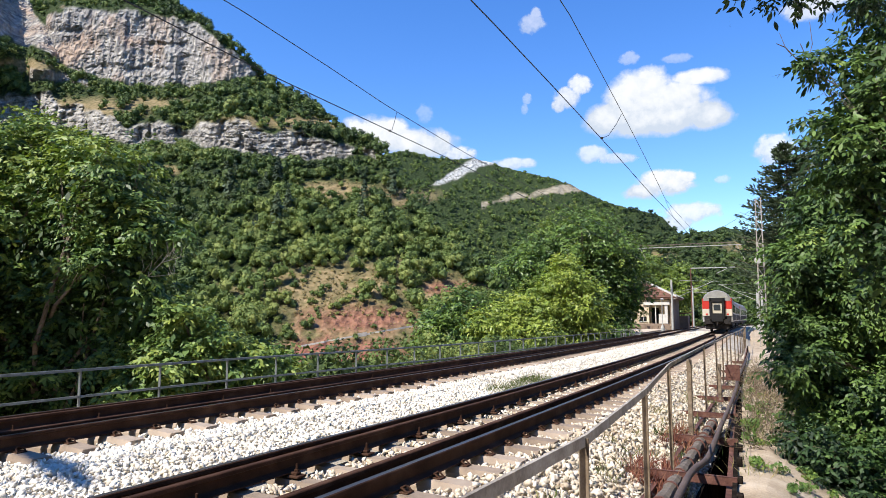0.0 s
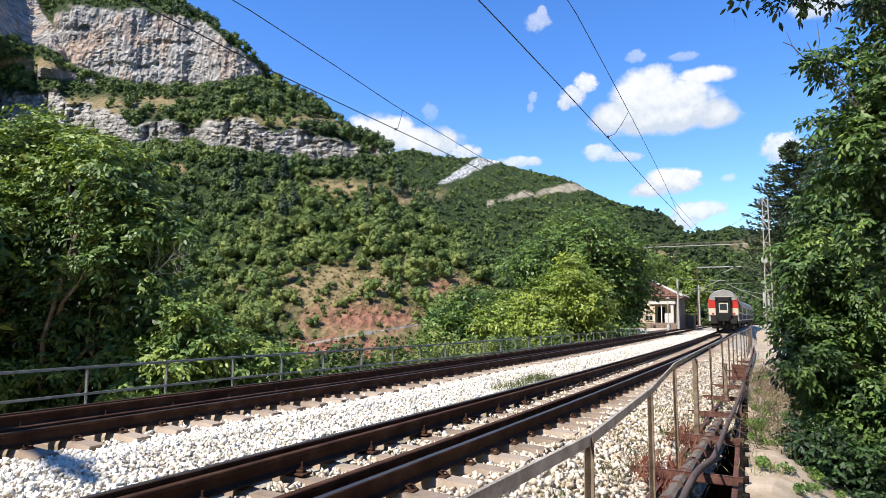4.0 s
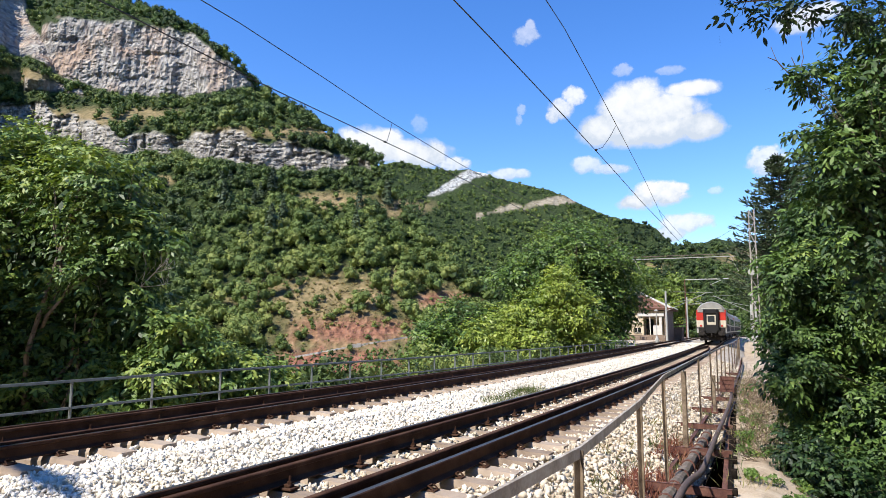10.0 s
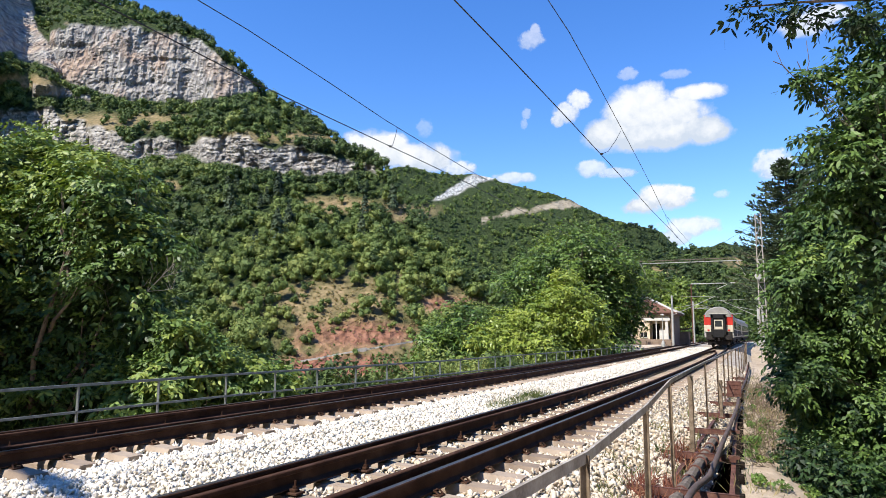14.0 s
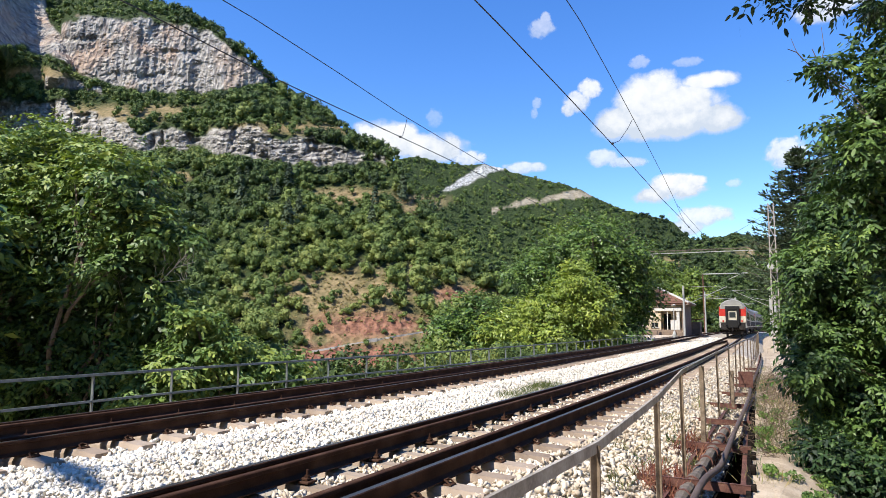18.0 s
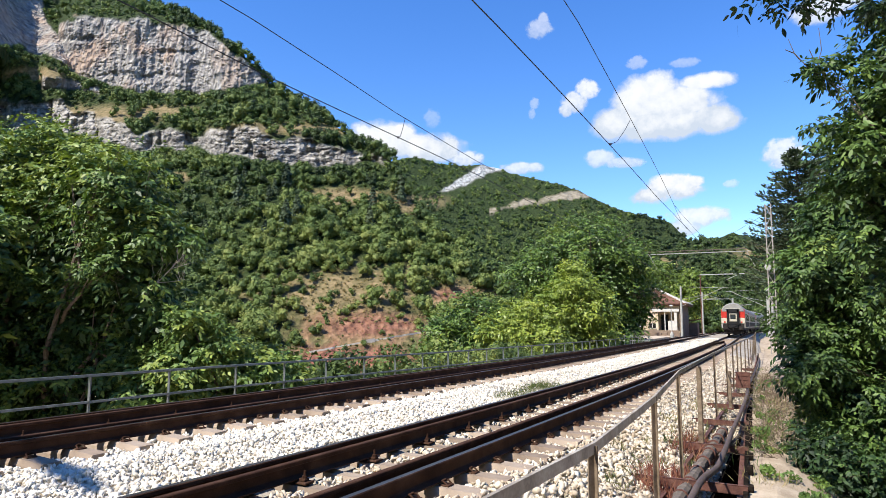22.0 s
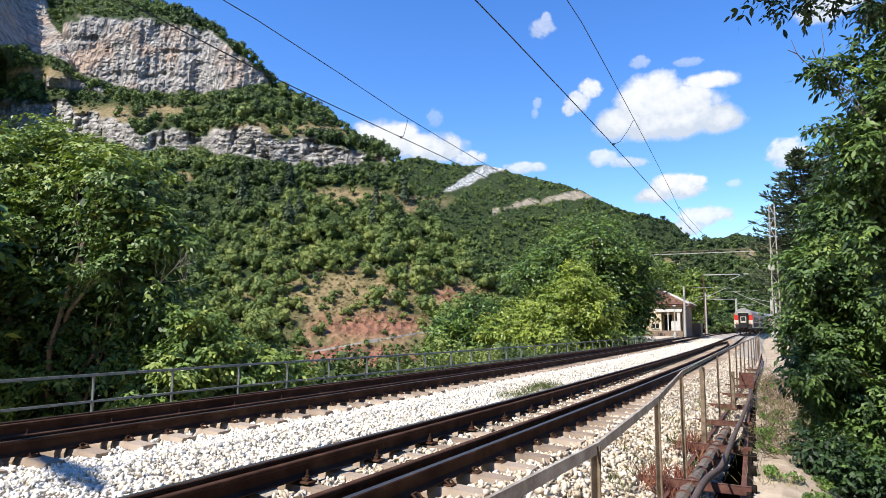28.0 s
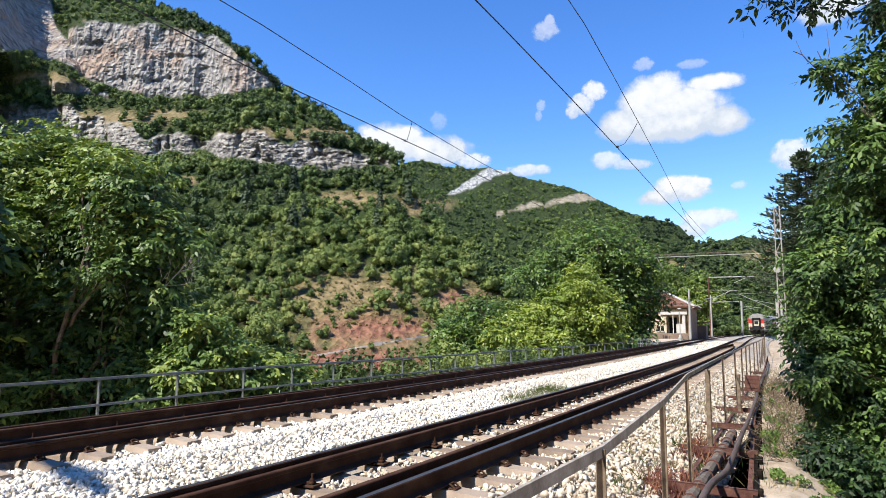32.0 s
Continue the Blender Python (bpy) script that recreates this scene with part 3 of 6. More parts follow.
# ---- foliage ----
def bush_proto(n, seed, leaf=0.16, lobes=6, tall=0.9, cone=False, core=True):
    """A shrub of unit width as many small leaf faces round several lobes. Returns vertices (n, 3, 3)."""
    r = np.random.default_rng(seed)
    if cone:
        h = r.uniform(0, 1, n) ** 0.8
        rad = (1 - h) ** 0.7 * 0.42 * (0.6 + 0.4 * np.abs(np.sin(h * 26))) * r.uniform(0.6, 1.05, n)
        a = r.uniform(0, 2 * math.pi, n)
        c = np.column_stack([rad * np.cos(a), rad * np.sin(a), h * 1.45])
        nrm = np.column_stack([np.cos(a), np.sin(a), np.full(n, 0.7)])
    else:
        lc = np.column_stack([r.uniform(-0.28, 0.28, lobes), r.uniform(-0.28, 0.28, lobes), r.uniform(0.25, 0.75, lobes) * tall])
        lr = r.uniform(0.18, 0.32, lobes)
        k = r.integers(0, lobes, n)
        d = r.normal(size=(n, 3))
        d[:, 2] = np.where(r.random(n) < 0.7, np.abs(d[:, 2]), d[:, 2])
        d /= np.linalg.norm(d, axis=1)[:, None]
        c = lc[k] + d * (lr[k] * r.uniform(0.75, 1.08, n))[:, None]
        nrm = d
    nrm = nrm + r.normal(size=(n, 3)) * 0.45
    nrm /= np.linalg.norm(nrm, axis=1)[:, None]
    t = np.cross(nrm, r.normal(size=(n, 3)))
    t /= np.linalg.norm(t, axis=1)[:, None]
    b = np.cross(nrm, t)
    sz = leaf * r.uniform(0.5, 1.15, n)[:, None]
    leaves = np.stack([c - t * sz * 0.55 - b * sz * 0.25, c + t * sz * 0.6 - b * sz * 0.2 + nrm * sz * 0.1, c + b * sz * 0.6 - nrm * sz * 0.1], 1)
    if cone or not core:
        return leaves
    # the twigs and leaves inside each lobe, as an uneven closed lump
    g = (1 + 5 ** 0.5) / 2
    iv = np.array([(-1, g, 0), (1, g, 0), (-1, -g, 0), (1, -g, 0), (0, -1, g), (0, 1, g), (0, -1, -g), (0, 1, -g), (g, 0, -1), (g, 0, 1), (-g, 0, -1), (-g, 0, 1)]) / math.hypot(1, g)
    near_ = [(i, j, k) for i in range(12) for j in range(i + 1, 12) for k in range(j + 1, 12) if max(np.linalg.norm(iv[i] - iv[j]), np.linalg.norm(iv[j] - iv[k]), np.linalg.norm(iv[i] - iv[k])) < 1.2]
    lumps = [(lc[q] + iv * (lr[q] * r.uniform(0.55, 0.80, (12, 1))))[np.array(near_)] for q in range(lobes)]
    return np.concatenate([leaves] + lumps)


def scatter(name, protos, places, sizes, tones, material, label, category="", kind="stuff", parent=None):
    """Joins many shrubs into one mesh."""
    out, tn = [], []
    kinds = rng.integers(0, len(protos), len(places))
    for p, s, t, k in zip(places, sizes, tones, kinds):
        q = protos[k]
        a = rng.uniform(0, 2 * math.pi)
        c, si = math.cos(a), math.sin(a)
        rot = np.array([[c, si, 0], [-si, c, 0], [0, 0, 1]])
        out.append((q.reshape(-1, 3) @ rot) * (np.array(s) if np.ndim(s) else s) + p)
        tn.append(np.full(q.shape[0] * 3, t))
    v = np.concatenate(out)
    f = np.arange(len(v)).reshape(-1, 3)
    ob = obj(name, v, f, material, parent, tone=np.concatenate(tn))
    return tagged(ob, label, category, kind=kind)


def wood_on(hill, n, sizes, seed, keep, lo_w=-1.0):
    """Places of shrubs over a hillside, thinned by keep(u, w, rock)."""
    us, W, D, R = hill
    r = np.random.default_rng(seed)
    nw, nu = W.shape
    j, i = r.integers(0, nu - 1, n), (r.random(n) * (nw - 2)).astype(int)
    w, u, d, rock = W[i, j], us[j], D[i, j], R[i, j]
    ok = (rock < 0.35) & (r.random(n) < keep(u, w)) & (w > lo_w)
    u, w, d = u[ok], w[ok], d[ok]
    u = u + r.normal(size=len(u)) * 0.001
    p = np.column_stack([u * d, d, w * d + EYE[2] - 0.4])
    size_at = np.where((w < 0.0) & (u > -0.26) & (u < 0.02), 0.55, 1.0)
    s = size_at * r.uniform(*sizes, len(u)) * (0.75 + 0.5 * r.random(len(u)) ** 2)
    # shrubs below a cliff stay low enough to leave it in view
    ji = np.clip(np.searchsorted(us, u), 0, nu - 1)
    for _ in range(4):
        wt = w + 0.8 * s / d
        ki = np.clip(((wt - W[0, ji]) / (W[-1, ji] - W[0, ji]) * (nw - 1)).astype(int), 0, nw - 1)
        s = np.where((R[ki, ji] > 0.4) & (wt < W[-1, ji]), s * 0.68, s)
    tone = np.clip(0.48 + 0.5 * vnoise(p[:, 0] * 0.02, p[:, 2] * 0.03, 21) + r.normal(size=len(u)) * 0.2, 0.02, 0.98)
    return p, s, tone


FAR_BUSH = [bush_proto(215, 40 + k, 0.092, 5) for k in range(6)]
FINE_BUSH = [bush_proto(560, 50 + k, 0.065, 10, core=False) for k in range(4)]
SMALL_BUSH = [bush_proto(70, 60 + k, 0.16, 2) for k in range(5)]
RIDGE_BUSH = [bush_proto(40, 160 + k, 0.19, 1) for k in range(5)]
PINES = [bush_proto(220, 80 + k, 0.2, cone=True) for k in range(3)]


def woods():
    dens = lambda u, w: np.clip(1.0 - 1.05 * clearing(u, w), 0.02, 1)
    p, s, t = wood_on(HILL_NEAR, 4300, (4.0, 7.0), 1, lambda u, w: dens(u, w) * np.clip(0.95 + 0.9 * vnoise(u * 38, w * 38, 17), 0.25, 1) * np.where((u < -0.45) & (w < 0.2), 0.35, 1.0))
    scatter("shrub_wood", FAR_BUSH, p, s, t, L_FAR, "dense green shrubs covering the hillside", "shrubs")
    p, s, t = wood_on(HILL_NEAR, 9500, (2.6, 6.0), 6, lambda u, w: np.clip(1 - 0.9 * clearing(u, w), 0, 1) * (0.4 + 0.6 * (vnoise(u * 50, w * 50, 19) > -0.1)), 0.235)
    scatter("upper_shrubs", SMALL_BUSH, p, s, t, L_FAR, "green shrubs on the ledges between the cliffs", "shrubs")
    us, W, D, R = HILL_NEAR
    r = np.random.default_rng(33)
    j = r.integers(0, len(us) - 1, 420)
    w, d, u = W[-2, j], D[-2, j], us[j]
    p = np.column_stack([u * d, d, w * d + EYE[2] - 0.8])
    scatter("skyline_shrubs", SMALL_BUSH, p, r.uniform(3, 7, 420), r.uniform(0.1, 0.6, 420), L_FAR, "shrubs along the top of the hill", "shrubs")
    # dark pines among the shrubs
    pines = lambda u, w: np.clip(blob(u, w, -0.30, 0.17, 0.06, 0.05) + 0.7 * blob(u, w, -0.115, 0.18, 0.03, 0.04) + 0.5 * blob(u, w, -0.2, 0.35, 0.05, 0.03) + 0.02, 0, 1) * 0.5 * (w > 0.08)
    p, s, t = wood_on(HILL_NEAR, 900, (4.5, 7.0), 5, pines)
    scatter("pine_wood", PINES, p, s, t, L_PINE, "dark pines standing among the shrubs", "pines")
    p, s, t = wood_on(HILL_NEAR, 2600, (1.6, 3.2), 2, lambda u, w: 0.5 - 0.25 * clearing(u, w))
    scatter("undergrowth", SMALL_BUSH, p, s, t, L_FAR, "low bushes scattered over grass and rock ledges", "bushes")
    # grass tufts and small bushes on the meadow
    p, s, t = wood_on(HILL_NEAR, 16000, (0.5, 1.2), 12, lambda u, w: clearing(u, w) * (u > -0.4) * (1 - 0.6 * redness(u, w)))
    scatter("meadow_grass", [bush_proto(26, 70 + k, 0.34, 4, 0.6, core=False) for k in range(5)], p + np.array([0, 0, 0.3]), s, np.clip(t + 0.25, 0, 1), L_GRASS, "dry grass tufts on the open slope", "grass")
    p, s, t = wood_on(HILL_NEAR, 2600, (1.5, 3.8), 13, lambda u, w: clearing(u, w) * (u > -0.4) * np.clip(0.1 + vnoise(u * 60, w * 60, 23), 0, 1))
    scatter("meadow_bushes", FAR_BUSH, p, s, t * 0.7, L_FAR, "round dark bushes standing on the open slope", "bushes")
    near = lambda u, w, b: np.maximum(band_mask(u, w, b, 0.002), np.maximum(band_mask(u, w + 0.006, b, 0.002), band_mask(u, w + 0.012, b, 0.002)))
    dens2 = lambda u, w: np.where(near(u, w, "scar") > 0.1, 0.55, np.where(near(u, w, "crest") > 0.1, 0.03, 1.0))
    p, s, t = wood_on(HILL_MID, 5000, (5.0, 8.5), 3, dens2, 0.05)
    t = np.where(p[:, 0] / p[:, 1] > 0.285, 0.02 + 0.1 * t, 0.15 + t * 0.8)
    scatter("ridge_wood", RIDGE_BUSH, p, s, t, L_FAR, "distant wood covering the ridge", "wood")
    # the gorge beside the railway
    r = np.random.default_rng(9)
    n = 260
    s_, o_ = r.uniform(12, 56, n), -13.0 - 30 * r.random(n) ** 1.8
    a = HEADING - (CURVE * s_ + CURVE_CHANGE * s_ * s_ / 2)
    x, y = np.interp(s_, _S, _X) + o_ * np.cos(a), np.interp(s_, _S, _Y) - o_ * np.sin(a)
    p = np.column_stack([x, y, ground_height(x, y) - 0.2])
    scatter("gorge_shrubs", FINE_BUSH, p, r.uniform(1.2, 3.0, n), np.clip(0.5 + 0.25 * r.normal(size=n), 0, 1), L_FAR, "green shrubs on the slope below the railway", "shrubs")
    n = 130
    x, y = r.uniform(-120, 8, n), r.uniform(60, 120, n)
    ok = (x / y < -0.24) | (x / y > -0.04)
    x, y, n = x[ok], y[ok], int(ok.sum())
    p = np.column_stack([x, y, ground_height(x, y) - 0.2])
    scatter("gorge_shrubs", FAR_BUSH, p, r.uniform(3.0, 6.0, n), np.clip(0.5 + 0.25 * r.normal(size=n), 0, 1), L_FAR, "green trees in the bottom of the gorge", "shrubs")
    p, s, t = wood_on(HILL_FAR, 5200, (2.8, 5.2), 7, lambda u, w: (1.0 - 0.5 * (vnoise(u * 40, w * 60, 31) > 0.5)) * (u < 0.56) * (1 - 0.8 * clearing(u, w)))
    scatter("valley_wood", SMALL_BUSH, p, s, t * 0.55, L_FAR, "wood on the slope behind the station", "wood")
    p, s, t = wood_on(HILL_FAR, 300, (4.5, 8), 4, lambda u, w: (1.0 - 0.7 * (vnoise(u * 40, w * 60, 31) > 0.45)) * (u >= 0.56))
    scatter("valley_wood", SMALL_BUSH, p, s, t * 0.8, L_FAR, "wood on the slope behind the station", "wood")


woods()


def hill_road():
    """A country road on a ledge of the hillside, with a pale parapet."""
    us, W, D, R = HILL_NEAR
    m = rough_mat("road_chalk", [(0.48, 0.45, 0.40), (0.64, 0.61, 0.55)], 0.5, 0.9, fine=6, relief=0.2)
    ctr = []
    for u in np.linspace(-0.215, -0.045, 30):
        w = float(np.interp(u, [-0.215, -0.192, -0.124, -0.055, -0.045], [-0.043, -0.039, -0.026, -0.014, -0.013]))
        j = int(np.argmin(np.abs(us - u)))
        i = int(np.argmin(np.abs(W[:, j] - w)))
        d = float(D[i, j])
        ctr.append(Vector((u * d, d + 0.4, w * d + EYE[2])))
    def ribbon(name, dy0, dy1, z0, z1, material, label, cat, sel=slice(None)):
        v, f = [], []
        pts = ctr[sel]
        for k, p in enumerate(pts):
            v += [(p.x, p.y + dy0, p.z + z0), (p.x, p.y + dy1, p.z + z0), (p.x, p.y + dy1, p.z + z1), (p.x, p.y + dy0, p.z + z1)]
            if k:
                b = 4 * k
                f += [(b - 4 + q, b - 4 + (q + 1) % 4, b + (q + 1) % 4, b + q) for q in range(4)]
        f += [(0, 1, 2, 3), tuple(len(v) - 4 + q for q in (3, 2, 1, 0))]
        tagged(obj(name, v, f, material), label, cat, kind="structure")
    ribbon("road", -0.9, 3.0, -0.7, 0.0, m, "pale country road on a ledge of the hillside", "road")
    ribbon("road_parapet", -1.2, -0.9, -1.3, 0.3, M_PALE, "pale concrete road parapet", "parapet", slice(14, 18))


hill_road()


# ---- near trees ----
def leaf_sprays(centres, dirs, r, leaf, n_leaf, oval=False):
    """Compound leaves: pairs of long leaflets along a drooping stalk. Returns quads as (n, 4, 3) and a spray index."""
    n = len(centres)
    # blades turn their upper side outward and up
    face = dirs / (np.linalg.norm(dirs, axis=1)[:, None] + 1e-6) * 0.85 + np.array([0, 0, 0.5])
    d = dirs + r.normal(size=(n, 3)) * 0.45
    d[:, 2] -= 0.25
    d /= np.linalg.norm(d, axis=1)[:, None]
    side = np.cross(d, np.array([0, 0, 1.0]) + r.normal(size=(n, 3)) * 0.25)
    side /= np.linalg.norm(side, axis=1)[:, None] + 1e-6
    quads, idx = [], []
    length = leaf * r.uniform(0.7, 1.15, n)
    for k in range(n_leaf):
        f = (k // 2 + 0.6) / (n_leaf / 2)
        sgn = 1 if k % 2 else -1
        last = k == n_leaf - 1
        base = centres + d * (length * 1.9 * f)[:, None] - np.array([0, 0, 1.0]) * (length * 0.5 * f * f)[:, None]
        dirn = (d * 0.9 if last else side * sgn * 0.85 + d * 0.55) + r.normal(size=(n, 3)) * 0.18
        dirn[:, 2] -= 0.28
        nrm = face + r.normal(size=(n, 3)) * 0.5
        nrm /= np.linalg.norm(nrm, axis=1)[:, None]
        dirn -= nrm * (0.85 * (dirn * nrm).sum(1))[:, None]
        dirn /= np.linalg.norm(dirn, axis=1)[:, None]
        wid = np.cross(nrm, dirn)
        wid /= np.linalg.norm(wid, axis=1)[:, None] + 1e-6
        ln = (length * r.uniform(0.75, 1.1, n))[:, None]
        droop = np.zeros((n, 3))
        droop[:, 2] = -0.12
        mid = base + dirn * ln * 0.45
        if oval:
            # six-cornered blades for the leaves that are seen close by
            at_f = lambda f_, h_: base + dirn * ln * f_ + droop * ln * f_ * f_ + wid * ln * h_
            quads.append(np.stack([base, at_f(0.28, 0.17), at_f(0.62, 0.19), base + dirn * ln + droop * ln, at_f(0.62, -0.19), at_f(0.28, -0.17)], 1))
            idx.append(np.arange(n))
            continue
        quads.append(np.stack([base, mid + wid * ln * 0.235, base + dirn * ln + droop * ln, mid - wid * ln * 0.235], 1))
        idx.append(np.arange(n))
    return np.concatenate(quads), np.concatenate(idx)


def grow_tree(name, base, lobes, sprays, leaf, n_leaf, material, label, seed, trunk_r=0.25, clump=14, tone=0.5, tone_var=0.14, limbs=26, bark=None, category="tree", top_tone=0.0, body=0.4, reach=(0.74, 1.10), lump=0.26, oval=False, stem=True):
    """A tree: tapered trunk, limbs to its clumps, a crown of leaf clumps round a leafy heart. lobes: (x, y, z, radius) in the world."""
    r = np.random.default_rng(seed)
    e = thing(name, pose(*base), label, category)
    base = np.array(base, float)
    lc = np.array([l[:3] for l in lobes], float)
    lr = np.array([l[3] for l in lobes], float)[:, None] * np.array([1.0, 1.0, 0.92])
    area = lr[:, 0] ** 2
    nc = max(3, sprays // clump)
    k = r.choice(len(lobes), nc, p=area / area.sum())
    d = r.normal(size=(nc, 3))
    d[:, 2] += 0.2
    d /= np.linalg.norm(d, axis=1)[:, None]
    cc = lc[k] + d * lr[k] * r.uniform(*reach, nc)[:, None]
    q = np.repeat(np.arange(nc), clump)
    size = np.minimum(lump * lr[k, 0], 0.9)[q, None] * r.uniform(0.6, 1.25, nc)[q, None] + leaf * 0.35
    off = r.normal(size=(len(q), 3)) * 0.6
    off *= size * np.array([1, 1, 0.62])
    dirs = d[q] * 0.55 + off / size * 0.9 + np.array([0, 0, 0.15])
    quads, idx = leaf_sprays(cc[q] + off - base, dirs, r, leaf, n_leaf, oval)
    nk = 6 if oval else 4
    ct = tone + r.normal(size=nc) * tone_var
    # clumps above mid-height take a lighter tone, by top_tone
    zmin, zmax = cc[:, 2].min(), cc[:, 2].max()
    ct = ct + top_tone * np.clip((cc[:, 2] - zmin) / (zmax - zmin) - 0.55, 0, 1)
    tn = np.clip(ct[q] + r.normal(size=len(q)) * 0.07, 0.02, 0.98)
    tone_v = np.repeat(tn[idx], nk)
    v = quads.reshape(-1, 3)
    # the leafy heart of each lobe, its inner shade put into a darker tone
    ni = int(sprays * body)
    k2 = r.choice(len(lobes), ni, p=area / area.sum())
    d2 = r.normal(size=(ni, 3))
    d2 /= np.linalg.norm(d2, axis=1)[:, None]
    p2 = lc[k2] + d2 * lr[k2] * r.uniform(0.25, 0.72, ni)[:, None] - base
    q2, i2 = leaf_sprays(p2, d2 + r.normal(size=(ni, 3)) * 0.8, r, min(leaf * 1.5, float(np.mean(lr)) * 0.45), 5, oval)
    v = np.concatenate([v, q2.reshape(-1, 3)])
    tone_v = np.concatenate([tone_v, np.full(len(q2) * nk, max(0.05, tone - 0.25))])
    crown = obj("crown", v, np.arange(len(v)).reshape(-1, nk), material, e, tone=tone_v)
    tagged(crown, kind="stuff")
    lump_r = float(np.mean(lr)) * 0.25
    if not stem:
        return e
    # trunk and limbs
    bm = bmesh.new()
    mid = (lc.mean(0) - base)
    fork = Vector((mid[0] * 0.35, mid[1] * 0.35, max(0.8, mid[2] * 0.55)))
    wob = lambda s: Vector(r.normal(size=3) * s)
    tube(bm, [Vector((0, 0, -0.3)), fork * 0.5 + wob(0.08), fork, Vector(mid) * 0.9 + wob(0.3)], [trunk_r * 1.25, trunk_r, trunk_r * 0.8, trunk_r * 0.3], 10)
    pick = r.choice(nc, min(limbs, nc), replace=False)
    for i in pick:
        tip = Vector(cc[i] - base)
        st = fork.lerp(Vector(mid) * 0.9, r.uniform(0, 0.9))
        m1 = st.lerp(tip, 0.45) + wob(0.12 * (tip - st).length) + Vector((0, 0, 0.06 * (tip - st).length))
        w0 = trunk_r * r.uniform(0.22, 0.4)
        tube(bm, [st, m1, tip], [w0, w0 * 0.6, w0 * 0.18], 6)
        for _ in range(2):
            t2 = tip + wob(lump_r)
            tube(bm, [m1.lerp(tip, 0.4), t2], [w0 * 0.35, w0 * 0.1], 5)
    part("trunk", bm, bark or M_BARK, e)
    return e


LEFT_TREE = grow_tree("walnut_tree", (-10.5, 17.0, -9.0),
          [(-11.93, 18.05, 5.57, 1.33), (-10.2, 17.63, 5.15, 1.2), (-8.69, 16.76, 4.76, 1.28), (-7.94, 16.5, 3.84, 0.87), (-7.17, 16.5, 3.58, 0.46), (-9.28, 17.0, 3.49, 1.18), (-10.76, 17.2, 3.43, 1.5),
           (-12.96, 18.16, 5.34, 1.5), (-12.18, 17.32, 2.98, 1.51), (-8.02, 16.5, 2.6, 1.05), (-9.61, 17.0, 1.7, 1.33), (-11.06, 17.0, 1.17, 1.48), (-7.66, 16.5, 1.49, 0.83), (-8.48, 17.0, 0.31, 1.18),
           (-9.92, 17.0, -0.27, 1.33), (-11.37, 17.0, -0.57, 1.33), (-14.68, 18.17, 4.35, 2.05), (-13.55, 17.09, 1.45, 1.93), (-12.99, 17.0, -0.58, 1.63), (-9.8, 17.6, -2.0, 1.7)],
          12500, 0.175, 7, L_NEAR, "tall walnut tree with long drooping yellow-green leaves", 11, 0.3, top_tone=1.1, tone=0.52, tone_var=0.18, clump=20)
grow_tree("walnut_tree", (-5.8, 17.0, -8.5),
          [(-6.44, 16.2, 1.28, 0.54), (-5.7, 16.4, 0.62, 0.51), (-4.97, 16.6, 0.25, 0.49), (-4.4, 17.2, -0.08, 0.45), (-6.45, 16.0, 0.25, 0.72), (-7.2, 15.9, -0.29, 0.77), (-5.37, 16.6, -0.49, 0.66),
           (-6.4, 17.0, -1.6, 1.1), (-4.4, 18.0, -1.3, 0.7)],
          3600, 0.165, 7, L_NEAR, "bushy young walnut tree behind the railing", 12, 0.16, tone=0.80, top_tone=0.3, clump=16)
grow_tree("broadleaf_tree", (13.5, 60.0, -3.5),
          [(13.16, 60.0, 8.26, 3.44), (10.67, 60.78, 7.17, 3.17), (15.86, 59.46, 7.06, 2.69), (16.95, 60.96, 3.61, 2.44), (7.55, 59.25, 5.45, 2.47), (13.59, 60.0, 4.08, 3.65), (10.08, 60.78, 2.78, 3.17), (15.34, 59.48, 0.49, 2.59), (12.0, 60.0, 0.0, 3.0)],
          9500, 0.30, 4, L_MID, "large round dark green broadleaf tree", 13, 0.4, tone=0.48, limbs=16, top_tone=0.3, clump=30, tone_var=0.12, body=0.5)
grow_tree("broadleaf_tree", (7.3, 46.0, -3.5),
          [(8.76, 46.0, 3.92, 1.68), (7.1, 46.48, 2.57, 1.94), (9.73, 45.66, 2.33, 1.67), (4.91, 46.67, 1.36, 1.7), (2.9, 45.57, 0.57, 1.43), (7.2, 46.0, 0.27, 2.4), (10.04, 46.4, -0.12, 1.61), (4.2, 45.64, -0.59, 1.79), (7.5, 46.2, -1.8, 2.2)],
          7000, 0.24, 5, L_BRIGHT, "bright yellow-green broadleaf tree beside the railing", 14, 0.2, tone=0.68, limbs=14, clump=26, body=0.45)
grow_tree("broadleaf_tree", (1.2, 47.0, -6.0), [(1.65, 47.0, 2.11, 1.63), (0.44, 47.43, 1.13, 1.73), (2.44, 46.63, 0.75, 1.82), (-0.78, 47.56, 0.31, 1.41), (0.83, 46.39, -0.28, 2.02), (0.5, 47.0, -2.0, 2.4)],
          3000, 0.27, 4, L_MID, "dark green broadleaf tree beside the railing", 15, 0.2, tone=0.5, limbs=10, clump=26, body=0.5)
grow_tree("broadleaf_tree", (48.0, 135.0, -1.5), [(45.23, 135.0, 9.13, 2.82), (49.38, 135.0, 9.87, 2.82), (52.17, 134.0, 7.03, 2.1), (43.64, 136.0, 11.78, 2.6), (48.29, 134.0, 6.08, 3.5), (44.77, 134.0, 5.25, 3.26)],
          2600, 0.55, 4, L_BRIGHT, "light green broadleaf tree behind the station house", 24, 0.3, tone=0.45, limbs=8, clump=20, body=0.5)
